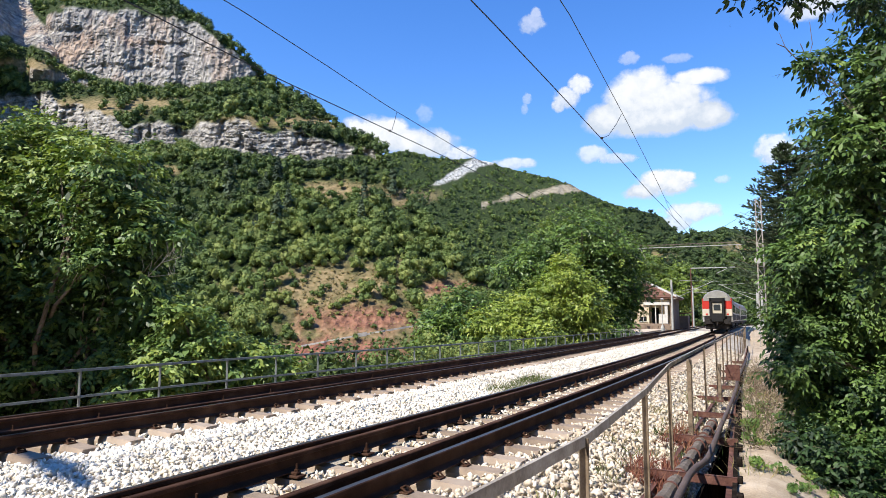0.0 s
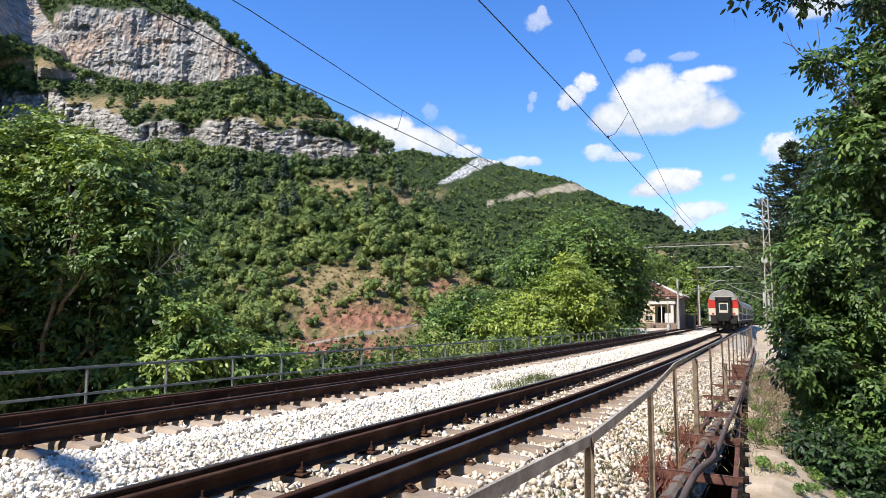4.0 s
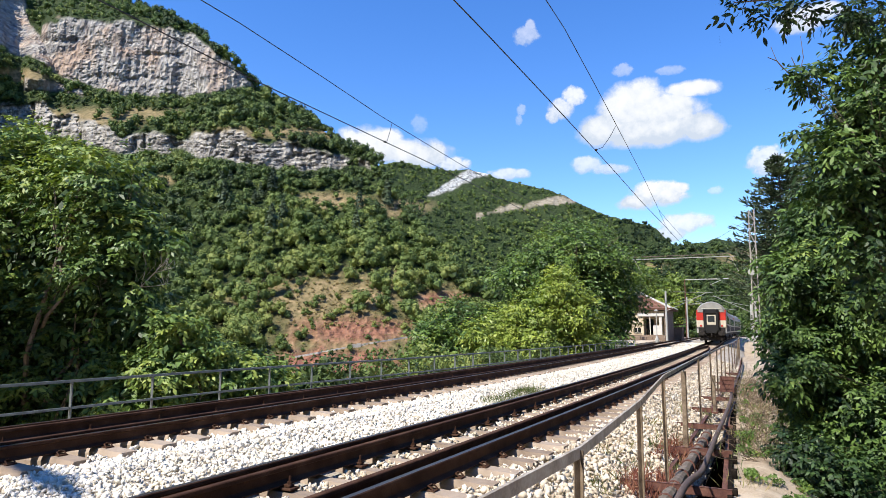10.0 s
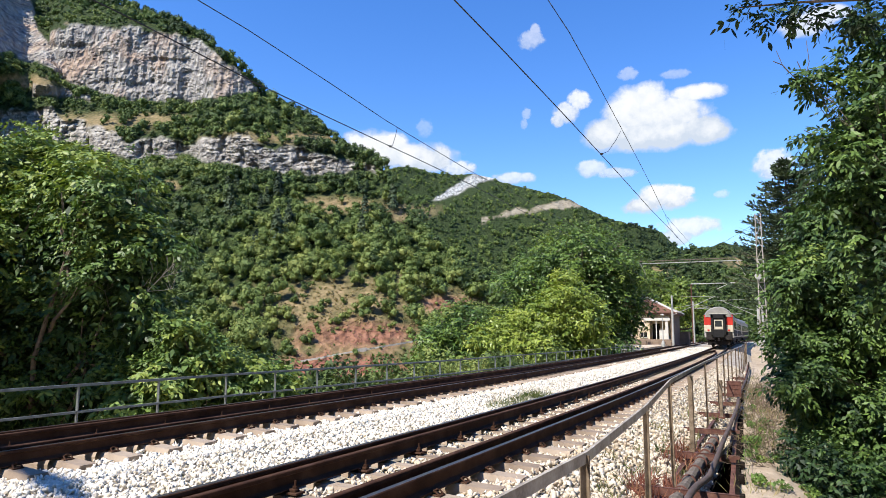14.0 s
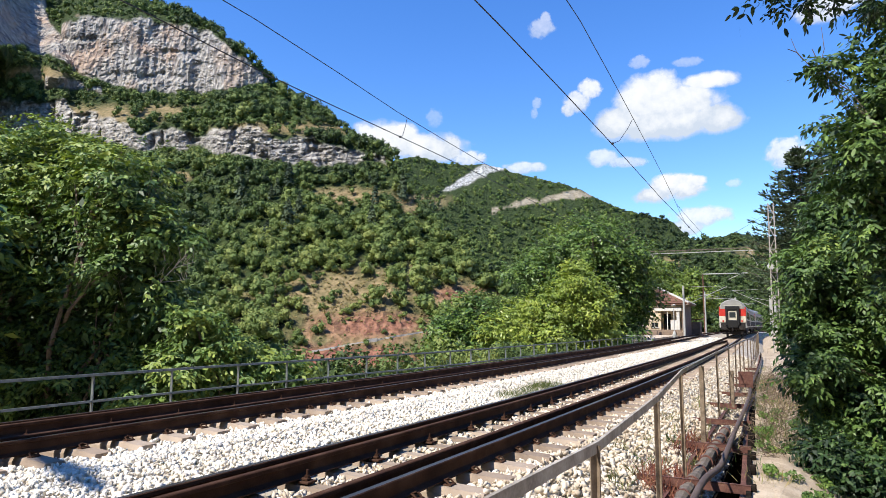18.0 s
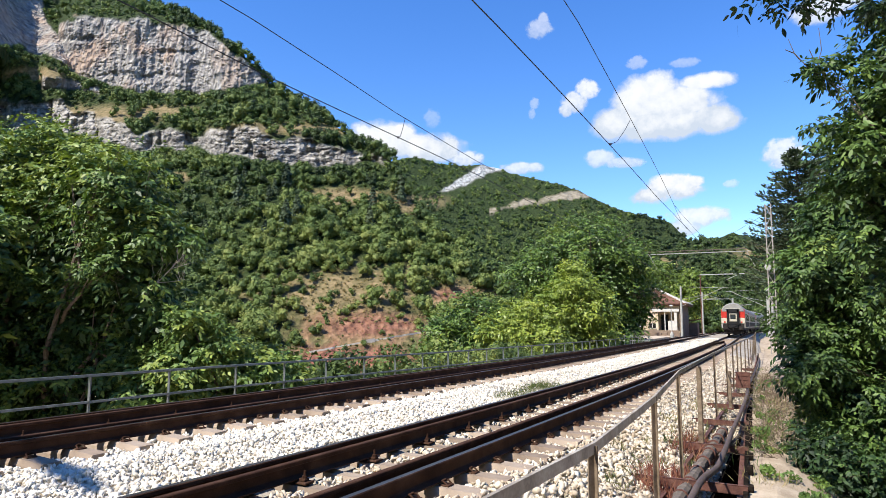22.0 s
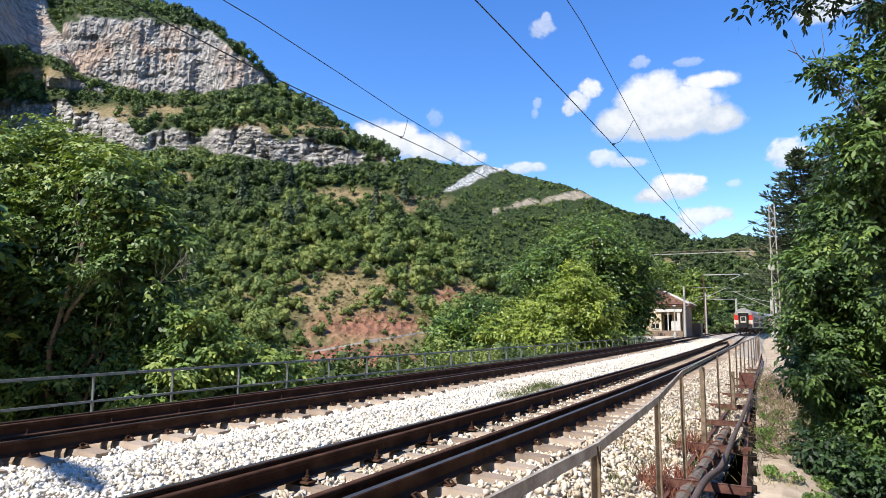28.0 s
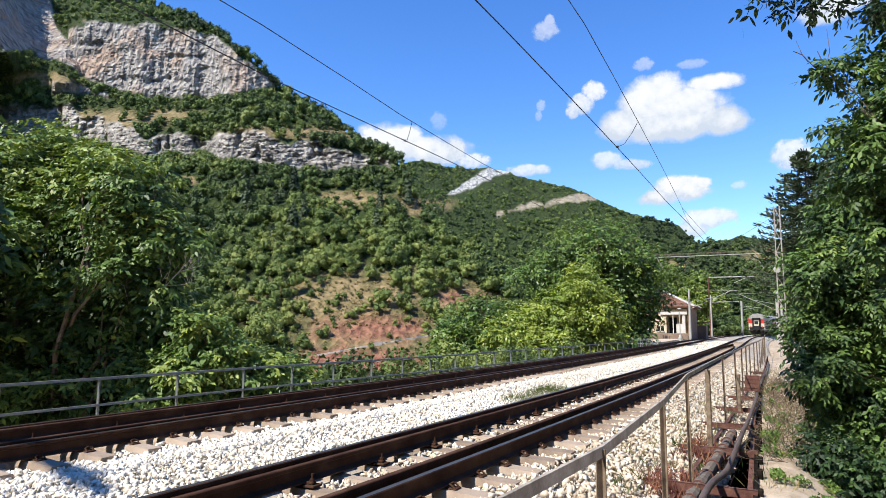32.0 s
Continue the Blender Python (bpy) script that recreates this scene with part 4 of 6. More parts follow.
# bare grey branches in the left tree
def dead_branches():
    bm = bmesh.new()
    r = np.random.default_rng(4)
    D, base = 16.0, Vector((-10.5, 17.0, -9.0))
    P = lambda u, w, d=0.0: Vector((u * (D + d), D + d, w * (D + d) + EYE[2])) - base
    trunk = [P(-0.50, 0.0, 0.8), P(-0.475, 0.035, 0.3), P(-0.455, 0.06), P(-0.435, 0.082), P(-0.415, 0.105)]
    tube(bm, trunk, [0.024, 0.02, 0.016, 0.012, 0.004], 6)
    for a, b, c in ((1, (-0.462, 0.075), (-0.468, 0.10)), (2, (-0.448, 0.09), (-0.452, 0.115)), (2, (-0.43, 0.062), (-0.41, 0.066)), (3, (-0.425, 0.098), (-0.43, 0.118)), (3, (-0.415, 0.088), (-0.40, 0.092)), (0, (-0.52, 0.06), (-0.565, 0.085))):
        tube(bm, [trunk[a], P(*b), P(*c)], [0.011, 0.007, 0.003], 5)
        for _ in range(4):
            st = P(*b).lerp(P(*c), r.uniform(-0.5, 0.8))
            e1 = st + Vector((r.uniform(-0.12, 0.22), r.uniform(-0.1, 0.1), r.uniform(0.05, 0.3)))
            tube(bm, [st, e1, e1 + Vector(r.normal(size=3) * 0.08) + Vector((0, 0, 0.08))], [0.005, 0.004, 0.002], 4)
    part("dead_branch", bm, M_DEADWOOD, LEFT_TREE, "bare grey dead branch")


dead_branches()
# the wood on the other side of the line
grow_tree("walnut_tree", (7.4, 10.8, -2.6),
          [(6.18, 10.4, 2.97, 0.52),
           (6.69, 10.5, 3.39, 0.38), (5.85, 10.29, 2.25, 0.51), (5.72, 10.62, 1.20, 0.51), (5.60, 10.25, 0.70, 0.46), (6.11, 10.4, 0.19, 0.53), (6.29, 10.56, -0.41, 0.59), (5.88, 10.29, -0.9, 0.51), (7.2, 10.76, 1.1, 0.86), (6.69, 10.13, -0.07, 0.81), (6.9, 10.4, -1.04, 0.75), (6.9, 10.6, 2.86, 0.76), (6.81, 10.21, 2.0, 0.86), (6.45, 10.71, 1.56, 0.73), (7.34, 10.05, 2.17, 1.05), (7.41, 10.4, 0.07, 1.09)],
          13000, 0.095, 7, L_NEAR, "walnut tree with dense dark green leaves", 16, 0.09, tone=0.44, limbs=30, tone_var=0.16, clump=32, lump=0.30, reach=(0.78, 1.16))
NEAR_TREE = grow_tree("walnut_tree", (6.9, 7.4, -2.2),
          [(4.22, 7.2, 4.25, 0.15), (4.53, 7.25, 4.31, 0.19), (4.82, 7.13, 3.9, 0.32), (4.3, 7.28, 3.7, 0.19), (4.57, 7.1, 3.39, 0.34), (4.91, 7.2, 3.0, 0.41), (5.06, 7.28, 4.57, 0.3), (5.07, 7.14, 4.96, 0.3),
           (4.88, 7.35, 2.4, 0.37), (5.05, 7.07, 3.72, 0.43), (4.53, 7.2, 2.93, 0.28), (5.35, 7.34, 3.07, 0.57), (5.29, 7.1, 4.4, 0.49), (5.18, 7.4, 2.09, 0.51)],
          2300, 0.09, 7, L_NEAR, "young walnut tree with large leaves", 17, 0.05, tone=0.42, limbs=40, clump=8, body=0.12, reach=(0.5, 1.15), oval=True, bark=M_TIMBER)
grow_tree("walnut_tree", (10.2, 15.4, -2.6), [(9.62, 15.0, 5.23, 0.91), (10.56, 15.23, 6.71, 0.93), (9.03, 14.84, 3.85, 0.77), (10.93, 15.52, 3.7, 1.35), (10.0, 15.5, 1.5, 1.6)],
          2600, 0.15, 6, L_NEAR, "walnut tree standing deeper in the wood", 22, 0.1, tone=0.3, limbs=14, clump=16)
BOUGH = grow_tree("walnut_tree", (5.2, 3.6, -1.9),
          # the last three lobes hang out of view, added to shade bough and wood
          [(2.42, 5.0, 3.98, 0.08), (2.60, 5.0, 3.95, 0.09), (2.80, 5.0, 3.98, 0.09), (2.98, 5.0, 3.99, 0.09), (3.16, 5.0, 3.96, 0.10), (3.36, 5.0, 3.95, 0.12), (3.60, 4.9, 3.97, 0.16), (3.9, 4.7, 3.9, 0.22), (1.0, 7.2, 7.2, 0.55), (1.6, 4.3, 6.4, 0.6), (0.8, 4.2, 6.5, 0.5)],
          # low tone: the bough's shade is put into its leaf colour
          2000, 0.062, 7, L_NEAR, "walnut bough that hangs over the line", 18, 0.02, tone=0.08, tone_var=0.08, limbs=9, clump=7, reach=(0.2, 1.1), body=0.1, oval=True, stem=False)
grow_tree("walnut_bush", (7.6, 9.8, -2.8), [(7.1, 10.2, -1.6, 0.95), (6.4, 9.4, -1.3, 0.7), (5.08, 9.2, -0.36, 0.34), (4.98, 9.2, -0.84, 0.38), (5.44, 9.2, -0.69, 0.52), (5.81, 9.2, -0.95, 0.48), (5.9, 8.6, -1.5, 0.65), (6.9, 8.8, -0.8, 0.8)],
          # low tone: shade at the wood's foot is put into the leaf colour
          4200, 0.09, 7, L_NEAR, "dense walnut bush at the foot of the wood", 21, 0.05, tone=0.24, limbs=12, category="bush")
bm = bmesh.new()
tube(bm, [Vector(p) - Vector((5.2, 3.6, -1.9)) for p in ((6.2, 4.4, -2.1), (6.0, 4.6, 1.2), (5.5, 4.8, 3.3), (4.6, 4.9, 4.02), (3.7, 5.0, 4.12), (2.9, 5.0, 4.07), (2.4, 5.0, 4.02))], [0.11, 0.08, 0.05, 0.03, 0.018, 0.010, 0.005], 7)
# limb out of view that carries the added shading lobes
tube(bm, [Vector(p) - Vector((5.2, 3.6, -1.9)) for p in ((6.0, 4.6, 1.2), (5.4, 5.0, 5.2), (3.0, 6.0, 7.4), (1.0, 6.8, 7.3), (-0.5, 6.6, 7.6))], [0.07, 0.05, 0.035, 0.02, 0.01], 6)
part("branch", bm, M_BARK, BOUGH)
# bare twigs that reach out of the young tree
def bare_twigs():
    bm = bmesh.new()
    base = Vector((6.9, 7.4, -2.2))
    P = lambda x, y, z: Vector((x, y, z)) - base
    for pts in (((4.45, 8.3, 5.15), (4.52, 8.3, 4.95), (4.72, 8.3, 4.72), (5.1, 8.2, 4.4)), ((4.86, 8.3, 5.3), (4.88, 8.3, 5.0), (4.82, 8.3, 4.8), (4.95, 8.2, 4.5)),
                ((4.72, 8.3, 5.0), (4.78, 8.3, 4.85), (4.82, 8.3, 4.8)), ((4.40, 8.3, 5.0), (4.52, 8.3, 4.95), (4.6, 8.3, 4.85)), ((4.75, 8.3, 4.05), (4.95, 8.3, 3.95), (5.3, 8.2, 3.8))):
        tube(bm, [P(*q) for q in pts], [0.003, 0.005, 0.007, 0.009][-len(pts):], 5)
    part("bare_twig", bm, M_BRUSH, NEAR_TREE, "bare grey twigs")


bare_twigs()
# unseen trees beside the line, placed for the shade that falls into it
grow_tree("walnut_tree", (-17.0, 13.2, -9.0), [(-12.5, 13.4, 3.4, 1.5), (-12.6, 13.2, 5.0, 1.3), (-15.2, 13.4, 5.0, 1.7), (-15.6, 13.2, 3.0, 2.0), (-18.4, 13.8, 4.4, 2.3), (-18.4, 13.4, 1.0, 2.4), (-14.0, 13.2, 0.8, 1.8), (-21.0, 14.0, 3.5, 2.4), (-11.7, 13.6, 5.0, 1.2), (-11.7, 13.6, 3.2, 1.2), (-11.7, 13.6, 1.2, 1.2)],
          3600, 0.32, 5, L_NEAR, "tall walnut tree beside the bridge", 19, 0.3, clump=20, body=0.6)
SHADE_TREE = grow_tree("walnut_tree", (-13.2, -1.8, -8.0), [(-11.65, 2.2, 11.3, 0.09), (-11.45, 1.9, 11.3, 0.1), (-11.2, 1.6, 11.3, 0.1), (-10.9, 1.3, 11.3, 0.12), (-10.6, 1.0, 11.3, 0.09), (-14.7, 0.7, 6.0, 0.5)],
          900, 0.06, 5, L_NEAR, "tall walnut tree beside the bridge", 20, 0.12, limbs=8)


def shade_branch():
    bm = bmesh.new()
    base = Vector((-13.2, -1.8, -8.0))
    pts = ((-14.5, 0.9, 6.2), (-13.4, 2.9, 9.6), (-12.1, 2.65, 11.2), (-11.5, 1.95, 11.3), (-10.95, 1.32, 11.3), (-10.3, 0.7, 11.25))
    tube(bm, [Vector(p) - base for p in pts], [0.16, 0.15, 0.14, 0.13, 0.12, 0.08], 8)
    part("branch", bm, M_BARK, SHADE_TREE)


shade_branch()


# ---- ballast ----
def stone_protos(n=14, seed=5, points=7):
    r = np.random.default_rng(seed)
    res = []
    for _ in range(n):
        bm = bmesh.new()
        for p in r.normal(size=(points, 3)):
            p = p / np.linalg.norm(p) * r.uniform(0.8, 1.1)
            bm.verts.new((p[0] * 0.70, p[1] * 0.54, p[2] * 0.36))
        g = bmesh.ops.convex_hull(bm, input=list(bm.verts))
        bmesh.ops.triangulate(bm, faces=list(bm.faces))
        bm.verts.ensure_lookup_table()
        bm.verts.index_update()
        res.append((np.array([v.co for v in bm.verts]), np.array([[v.index for v in f.verts] for f in bm.faces])))
        bm.free()
    return res


def bed_height(off, s=0.0):
    """The height of the ballast across the line."""
    o = [-11.0, -10.3, -9.9, -8.2, -7.5, -6.3, -5.2, -4.9, -4.0, -3.1, -2.7, -1.9, -1.1]
    z = [-0.62, -0.36, -0.29, -0.31, -0.30, -0.13, -0.15, -0.22, -0.29, -0.29, -0.26, -0.45, -0.80]
    return np.interp(off, o, z)


STONES_NEAR, STONES_FAR = stone_protos(), stone_protos(6, 6, 6)


def strew(name, o0, o1, s0, s1, per_m2, size, seed, material, label, gaps=None):
    """Stones over a strip of the bed; gaps: the phase of the sleepers between which alone they lie."""
    r = np.random.default_rng(seed)
    STONES = STONES_NEAR if s0 < 12 else STONES_FAR
    n = int((o1 - o0) * (s1 - s0) * per_m2)
    o, s = r.uniform(o0, o1, n), s0 + (s1 - s0) * r.random(n) ** 1.15
    if gaps is not None:
        ph = (s - gaps) % 0.62
        ok = (ph > 0.15) & (ph < 0.47)
        o, s = o[ok], s[ok]
        n = len(o)
    z = bed_height(o) + r.uniform(-0.3, 0.5, n) * size
    a = HEADING - (CURVE * s + CURVE_CHANGE * s * s / 2)
    x, y = np.interp(s, _S, _X) + o * np.cos(a), np.interp(s, _S, _Y) - o * np.sin(a)
    k = r.integers(0, len(STONES), n)
    sz = size * r.uniform(0.5, 1.45, n)
    vs, fs, base = [], [], 0
    for q in range(len(STONES)):
        pv, pf = STONES[q]
        sel = np.where(k == q)[0]
        m = len(sel)
        ax = r.normal(size=(m, 4))
        ax /= np.linalg.norm(ax, axis=1)[:, None]
        w_, x_, y_, z_ = ax.T
        R = np.stack([1 - 2 * (y_ * y_ + z_ * z_), 2 * (x_ * y_ - z_ * w_), 2 * (x_ * z_ + y_ * w_), 2 * (x_ * y_ + z_ * w_), 1 - 2 * (x_ * x_ + z_ * z_), 2 * (y_ * z_ - x_ * w_),
                      2 * (x_ * z_ - y_ * w_), 2 * (y_ * z_ + x_ * w_), 1 - 2 * (x_ * x_ + y_ * y_)], -1).reshape(m, 3, 3)
        P = np.einsum("mij,vj->mvi", R, pv) * sz[sel][:, None, None] + np.stack([x[sel], y[sel], z[sel]], -1)[:, None, :]
        vs.append(P.reshape(-1, 3))
        fs.append((pf[None] + (np.arange(m) * len(pv))[:, None, None]).reshape(-1, 3) + base)
        base += m * len(pv)
    ob = obj(name, np.concatenate(vs), np.concatenate(fs), material)
    return tagged(ob, label, "ballast", kind="stuff")


def ballast():
    o = [-11.0, -10.6, -10.3, -9.9, -9.0, -8.2, -7.5, -6.9, -6.3, -5.7, -5.2, -4.9, -4.0, -3.1, -2.7, -2.3, -1.9, -1.5, -1.1]
    sec = [(-11.0, -7.0)] + [(q, float(bed_height(q)) - 0.02) for q in o] + [(-1.1, -7.0)]
    b = sweep("ballast_bed", sec, -14, 200, 1.0, 0, M_BED, closed=False)
    tagged(b, "pale crushed stone bed of the railway", "ballast", kind="structure")
    lab = "pale crushed limestone ballast beside the rails"
    strew("ballast", -7.55, -4.85, 2.0, 14, 560, 0.066, 1, M_STONE, lab)
    strew("ballast", -7.95, -4.85, 14, 34, 270, 0.078, 2, M_STONE, lab)
    strew("ballast", -7.95, -4.85, 34, 80, 95, 0.11, 3, M_STONE, lab)
    strew("ballast", -4.4, -3.55, 3.0, 24, 520, 0.075, 4, M_STONE_DIRTY, lab, 0.2)
    strew("ballast", -3.12, -2.7, 3.0, 24, 420, 0.075, 8, M_STONE_DIRTY, lab, 0.2)
    strew("ballast", -7.9, -7.4, 3.0, 24, 420, 0.08, 9, M_STONE, lab, 1.4)
    strew("ballast", -2.75, -1.1, 2.0, 14, 400, 0.082, 5, M_STONE_DIRTY, lab)
    strew("ballast", -2.75, -1.1, 14, 40, 150, 0.08, 6, M_STONE_DIRTY, lab)
    strew("ballast", -10.2, -8.1, 12.0, 40, 70, 0.075, 7, M_STONE, lab)


ballast()


# ---- tracks ----
RAIL = [(-0.075, -0.172), (0.075, -0.172), (0.075, -0.160), (0.022, -0.143), (0.009, -0.130), (0.009, -0.050), (0.036, -0.038), (0.036, -0.008), (0.028, 0.0),
        (-0.028, 0.0), (-0.036, -0.008), (-0.036, -0.038), (-0.009, -0.050), (-0.009, -0.130), (-0.022, -0.143), (-0.075, -0.160)]


def sleeper_mesh():
    bm = bmesh.new()
    prof = [(-1.3, -0.02), (-0.75, 0.0), (-0.4, -0.03), (0.4, -0.03), (0.75, 0.0), (1.3, -0.02)]
    rows_ = []
    for x, z in prof:
        w = 0.15 if abs(x) > 0.5 else 0.12
        rows_.append([bm.verts.new(p) for p in ((x, -w, -0.2), (x, -w + 0.01, z - 0.06), (x, -w + 0.045, z), (x, w - 0.045, z), (x, w - 0.01, z - 0.06), (x, w, -0.2))])
    for a, b in zip(rows_, rows_[1:]):
        for k in range(5):
            bm.faces.new((a[k], a[k + 1], b[k + 1], b[k]))
    bm.faces.new(rows_[0][::-1])
    bm.faces.new(rows_[-1])
    bmesh.ops.recalc_face_normals(bm, faces=list(bm.faces))
    me = bpy.data.meshes.new("sleeper")
    bm.to_mesh(me)
    bm.free()
    me.materials.append(M_SLEEPER)
    return me


def fastening_mesh():
    """A ribbed plate with a bent spring clip."""
    bm = bmesh.new()
    box(bm, -0.06, 0.07, -0.075, 0.075, 0, 0.018, 0.004)
    tube(bm, [(0.045, -0.055, 0.015), (0.0, -0.06, 0.055), (-0.05, -0.025, 0.05), (0.0, -0.005, 0.075), (0.0, 0.005, 0.075), (-0.05, 0.025, 0.05), (0.0, 0.06, 0.055), (0.045, 0.055, 0.015)], 0.013, 6)
    me = bpy.data.meshes.new("fastening")
    bm.to_mesh(me)
    bm.free()
    me.materials.append(M_RAIL)
    return me


def bolt_mesh():
    """The chair of a guard rail: a stepped block with a nut on a stud."""
    bm = bmesh.new()
    box(bm, -0.06, 0.07, -0.07, 0.07, 0, 0.022, 0.004)
    box(bm, -0.05, 0.03, -0.035, 0.035, 0.022, 0.05, 0.006)
    tube(bm, [(0.0, 0, 0.05), (0.0, 0, 0.075)], 0.026, 6)
    tube(bm, [(0.0, 0, 0.075), (0.0, 0, 0.125)], 0.012, 6)
    me = bpy.data.meshes.new("guard_rail_bolt")
    bm.to_mesh(me)
    bm.free()
    me.materials.append(M_RAIL)
    return me


def polish(ob):
    """The running face of a rail is worn bright."""
    ob.data.materials.append(M_RAILTOP)
    for p in ob.data.polygons:
        if len(p.vertices) == 4 and p.index % len(RAIL) == 8:
            p.material_index = 1


def track(name, centre, s0, s1, phase, label):
    t = thing(name, pose(0, 0, 0), label, "railway track")
    for o in (-0.755, 0.755):
        polish(sweep("rail", RAIL, s0, s1, 1.2, centre + o, M_RAIL, t, smooth=False))
    for o in (-0.50, 0.50):
        # the guard rails run together to a nose behind the bridge
        ss = list(np.arange(s0, 52, 1.2)) + [52, 55, 58, 61, 63, 64]
        sh = [min(1.0, max(0.03, (64.2 - s) / 12)) for s in ss]
        verts = [at(s, centre + o * f + q, h + 0.005) for s, f in zip(ss, sh) for q, h in RAIL]
        n_ = len(RAIL)
        faces = [(i * n_ + k, i * n_ + (k + 1) % n_, (i + 1) * n_ + (k + 1) % n_, (i + 1) * n_ + k) for i in range(len(ss) - 1) for k in range(n_)]
        obj("guard_rail", verts, faces, M_RAIL, t)
    sm, fm, gm = sleeper_mesh(), fastening_mesh(), bolt_mesh()
    r = np.random.default_rng(3)
    n = 0
    s = phase
    while s < 84:
        ob = new("sleeper", sm)
        ob.parent = t
        m = on_line(s, centre, -0.186)
        ob.matrix_basis = m @ pose(r.uniform(-0.015, 0.015), 0, r.uniform(-0.006, 0.004), 0, 0, r.uniform(-0.6, 0.6))
        if s < 22:
            for o in (-0.755, 0.755):
                fo = new("fastening", fm)
                fo.parent = ob
                k = 1 if o > 0 else -1
                fo.matrix_basis = pose(o + k * 0.115, 0.0, -0.004, 0, 0, 0 if k > 0 else 180) @ Matrix.Diagonal((0.8, 0.8, 0.8, 1))
                if n % 2 == 0:
                    fo = new("guard_rail_bolt", gm)
                    fo.parent = ob
                    fo.matrix_basis = pose(o - k * 0.375, 0.0, -0.012, 0, 0, 180 if k > 0 else 0)
        n += 1
        s += 0.62
    return t


track("railway_track", TRACK_R, -8, 230, 0.2, "rusty railway track with guard rails on concrete sleepers")
track("railway_track", TRACK_L, -8, 160, 1.4, "rusty railway track with guard rails on concrete sleepers")


# ---- railings ----
def left_railing():
    t = thing("railing", pose(0, 0, 0), "grey steel two-bar railing along the bridge edge", "railing")
    ss = [-1.0, 0.8, 2.4, 4.1, 5.7, 7.4, 9.1, 10.9, 12.4, 13.9, 15.5, 17.0, 18.5, 20.1, 21.7, 23.3]
    while ss[-1] < 53:
        ss.append(ss[-1] + 1.65)
    off = lambda s: float(np.interp(s, [0, 11, 20, 54], [-11.25, -11.15, -10.45, -9.7]))
    for nm, z, w, h in (("top_bar", 0.405, 0.06, 0.045), ("middle_bar", -0.06, 0.045, 0.04)):
        verts, faces = [], []
        for i, s in enumerate(ss):
            verts += [at(s, off(s) + i2 * w / 2, z + j2 * h / 2) for i2, j2 in ((-1, -1), (1, -1), (1, 1), (-1, 1))]
            if i:
                k = 4 * i
                faces += [(k - 4 + q, k - 4 + (q + 1) % 4, k + (q + 1) % 4, k + q) for q in range(4)]
        obj(nm, verts, faces, M_GALV, t)
    for s in ss:
        bm = bmesh.new()
        box(bm, -0.03, 0.03, -0.005, 0.005, -0.75, 0.385)
        box(bm, -0.03, -0.02, -0.005, 0.05, -0.75, 0.385)
        p = part("post", bm, M_GALV, t)
        p.matrix_basis = on_line(s, off(s))


left_railing()


def right_railing():
    t = thing("railing", pose(0, 0, 0), "weathered steel angle railing beside the walkway", "railing")
    pts = [(-1.5, -0.98), (1.0, -0.97), (2.0, -0.95), (3.2, -0.92), (5.5, -1.07), (8.8, -1.37), (12, -1.47), (15, -1.56), (18.6, -1.57), (26.5, -1.63), (35.6, -1.52), (50, -1.45), (70, -1.4)]
    off = lambda s: float(np.interp(s, [p[0] for p in pts], [p[1] for p in pts]))
    sec = [(-0.006, 0.003), (0.011, 0.003), (0.011, -0.050), (0.007, -0.050), (0.007, -0.003), (-0.006, -0.003)]
    verts, faces = [], []
    for i, (s, o) in enumerate(pts):
        verts += [at(s, o + a, 0.8 + b) for a, b in sec]
        if i:
            k = 6 * i
            faces += [(k - 6 + q, k - 6 + (q + 1) % 6, k + (q + 1) % 6, k + q) for q in range(6)]
    obj("top_bar", verts, faces, M_CAP, t)
    r = np.random.default_rng(8)
    for s in (0.4, 3.2, 5.6, 8.8, 15.2, 18.6, 21.4, 24.2, 27.0, 30, 33, 36, 39, 42, 45, 48, 51, 54, 57):
        bm = bmesh.new()
        box(bm, -0.003, 0.003, -0.045, 0.0, -0.75, 0.79)
        box(bm, 0.003, 0.022, -0.006, 0.0, -0.75, 0.79)
        p = part("post", bm, M_POST, t)
        p.matrix_basis = on_line(s, off(s)) @ pose(0, 0, 0, r.uniform(-1.2, 1.2), r.uniform(-1.5, 1.5), -26 + r.uniform(-8, 8))


right_railing()


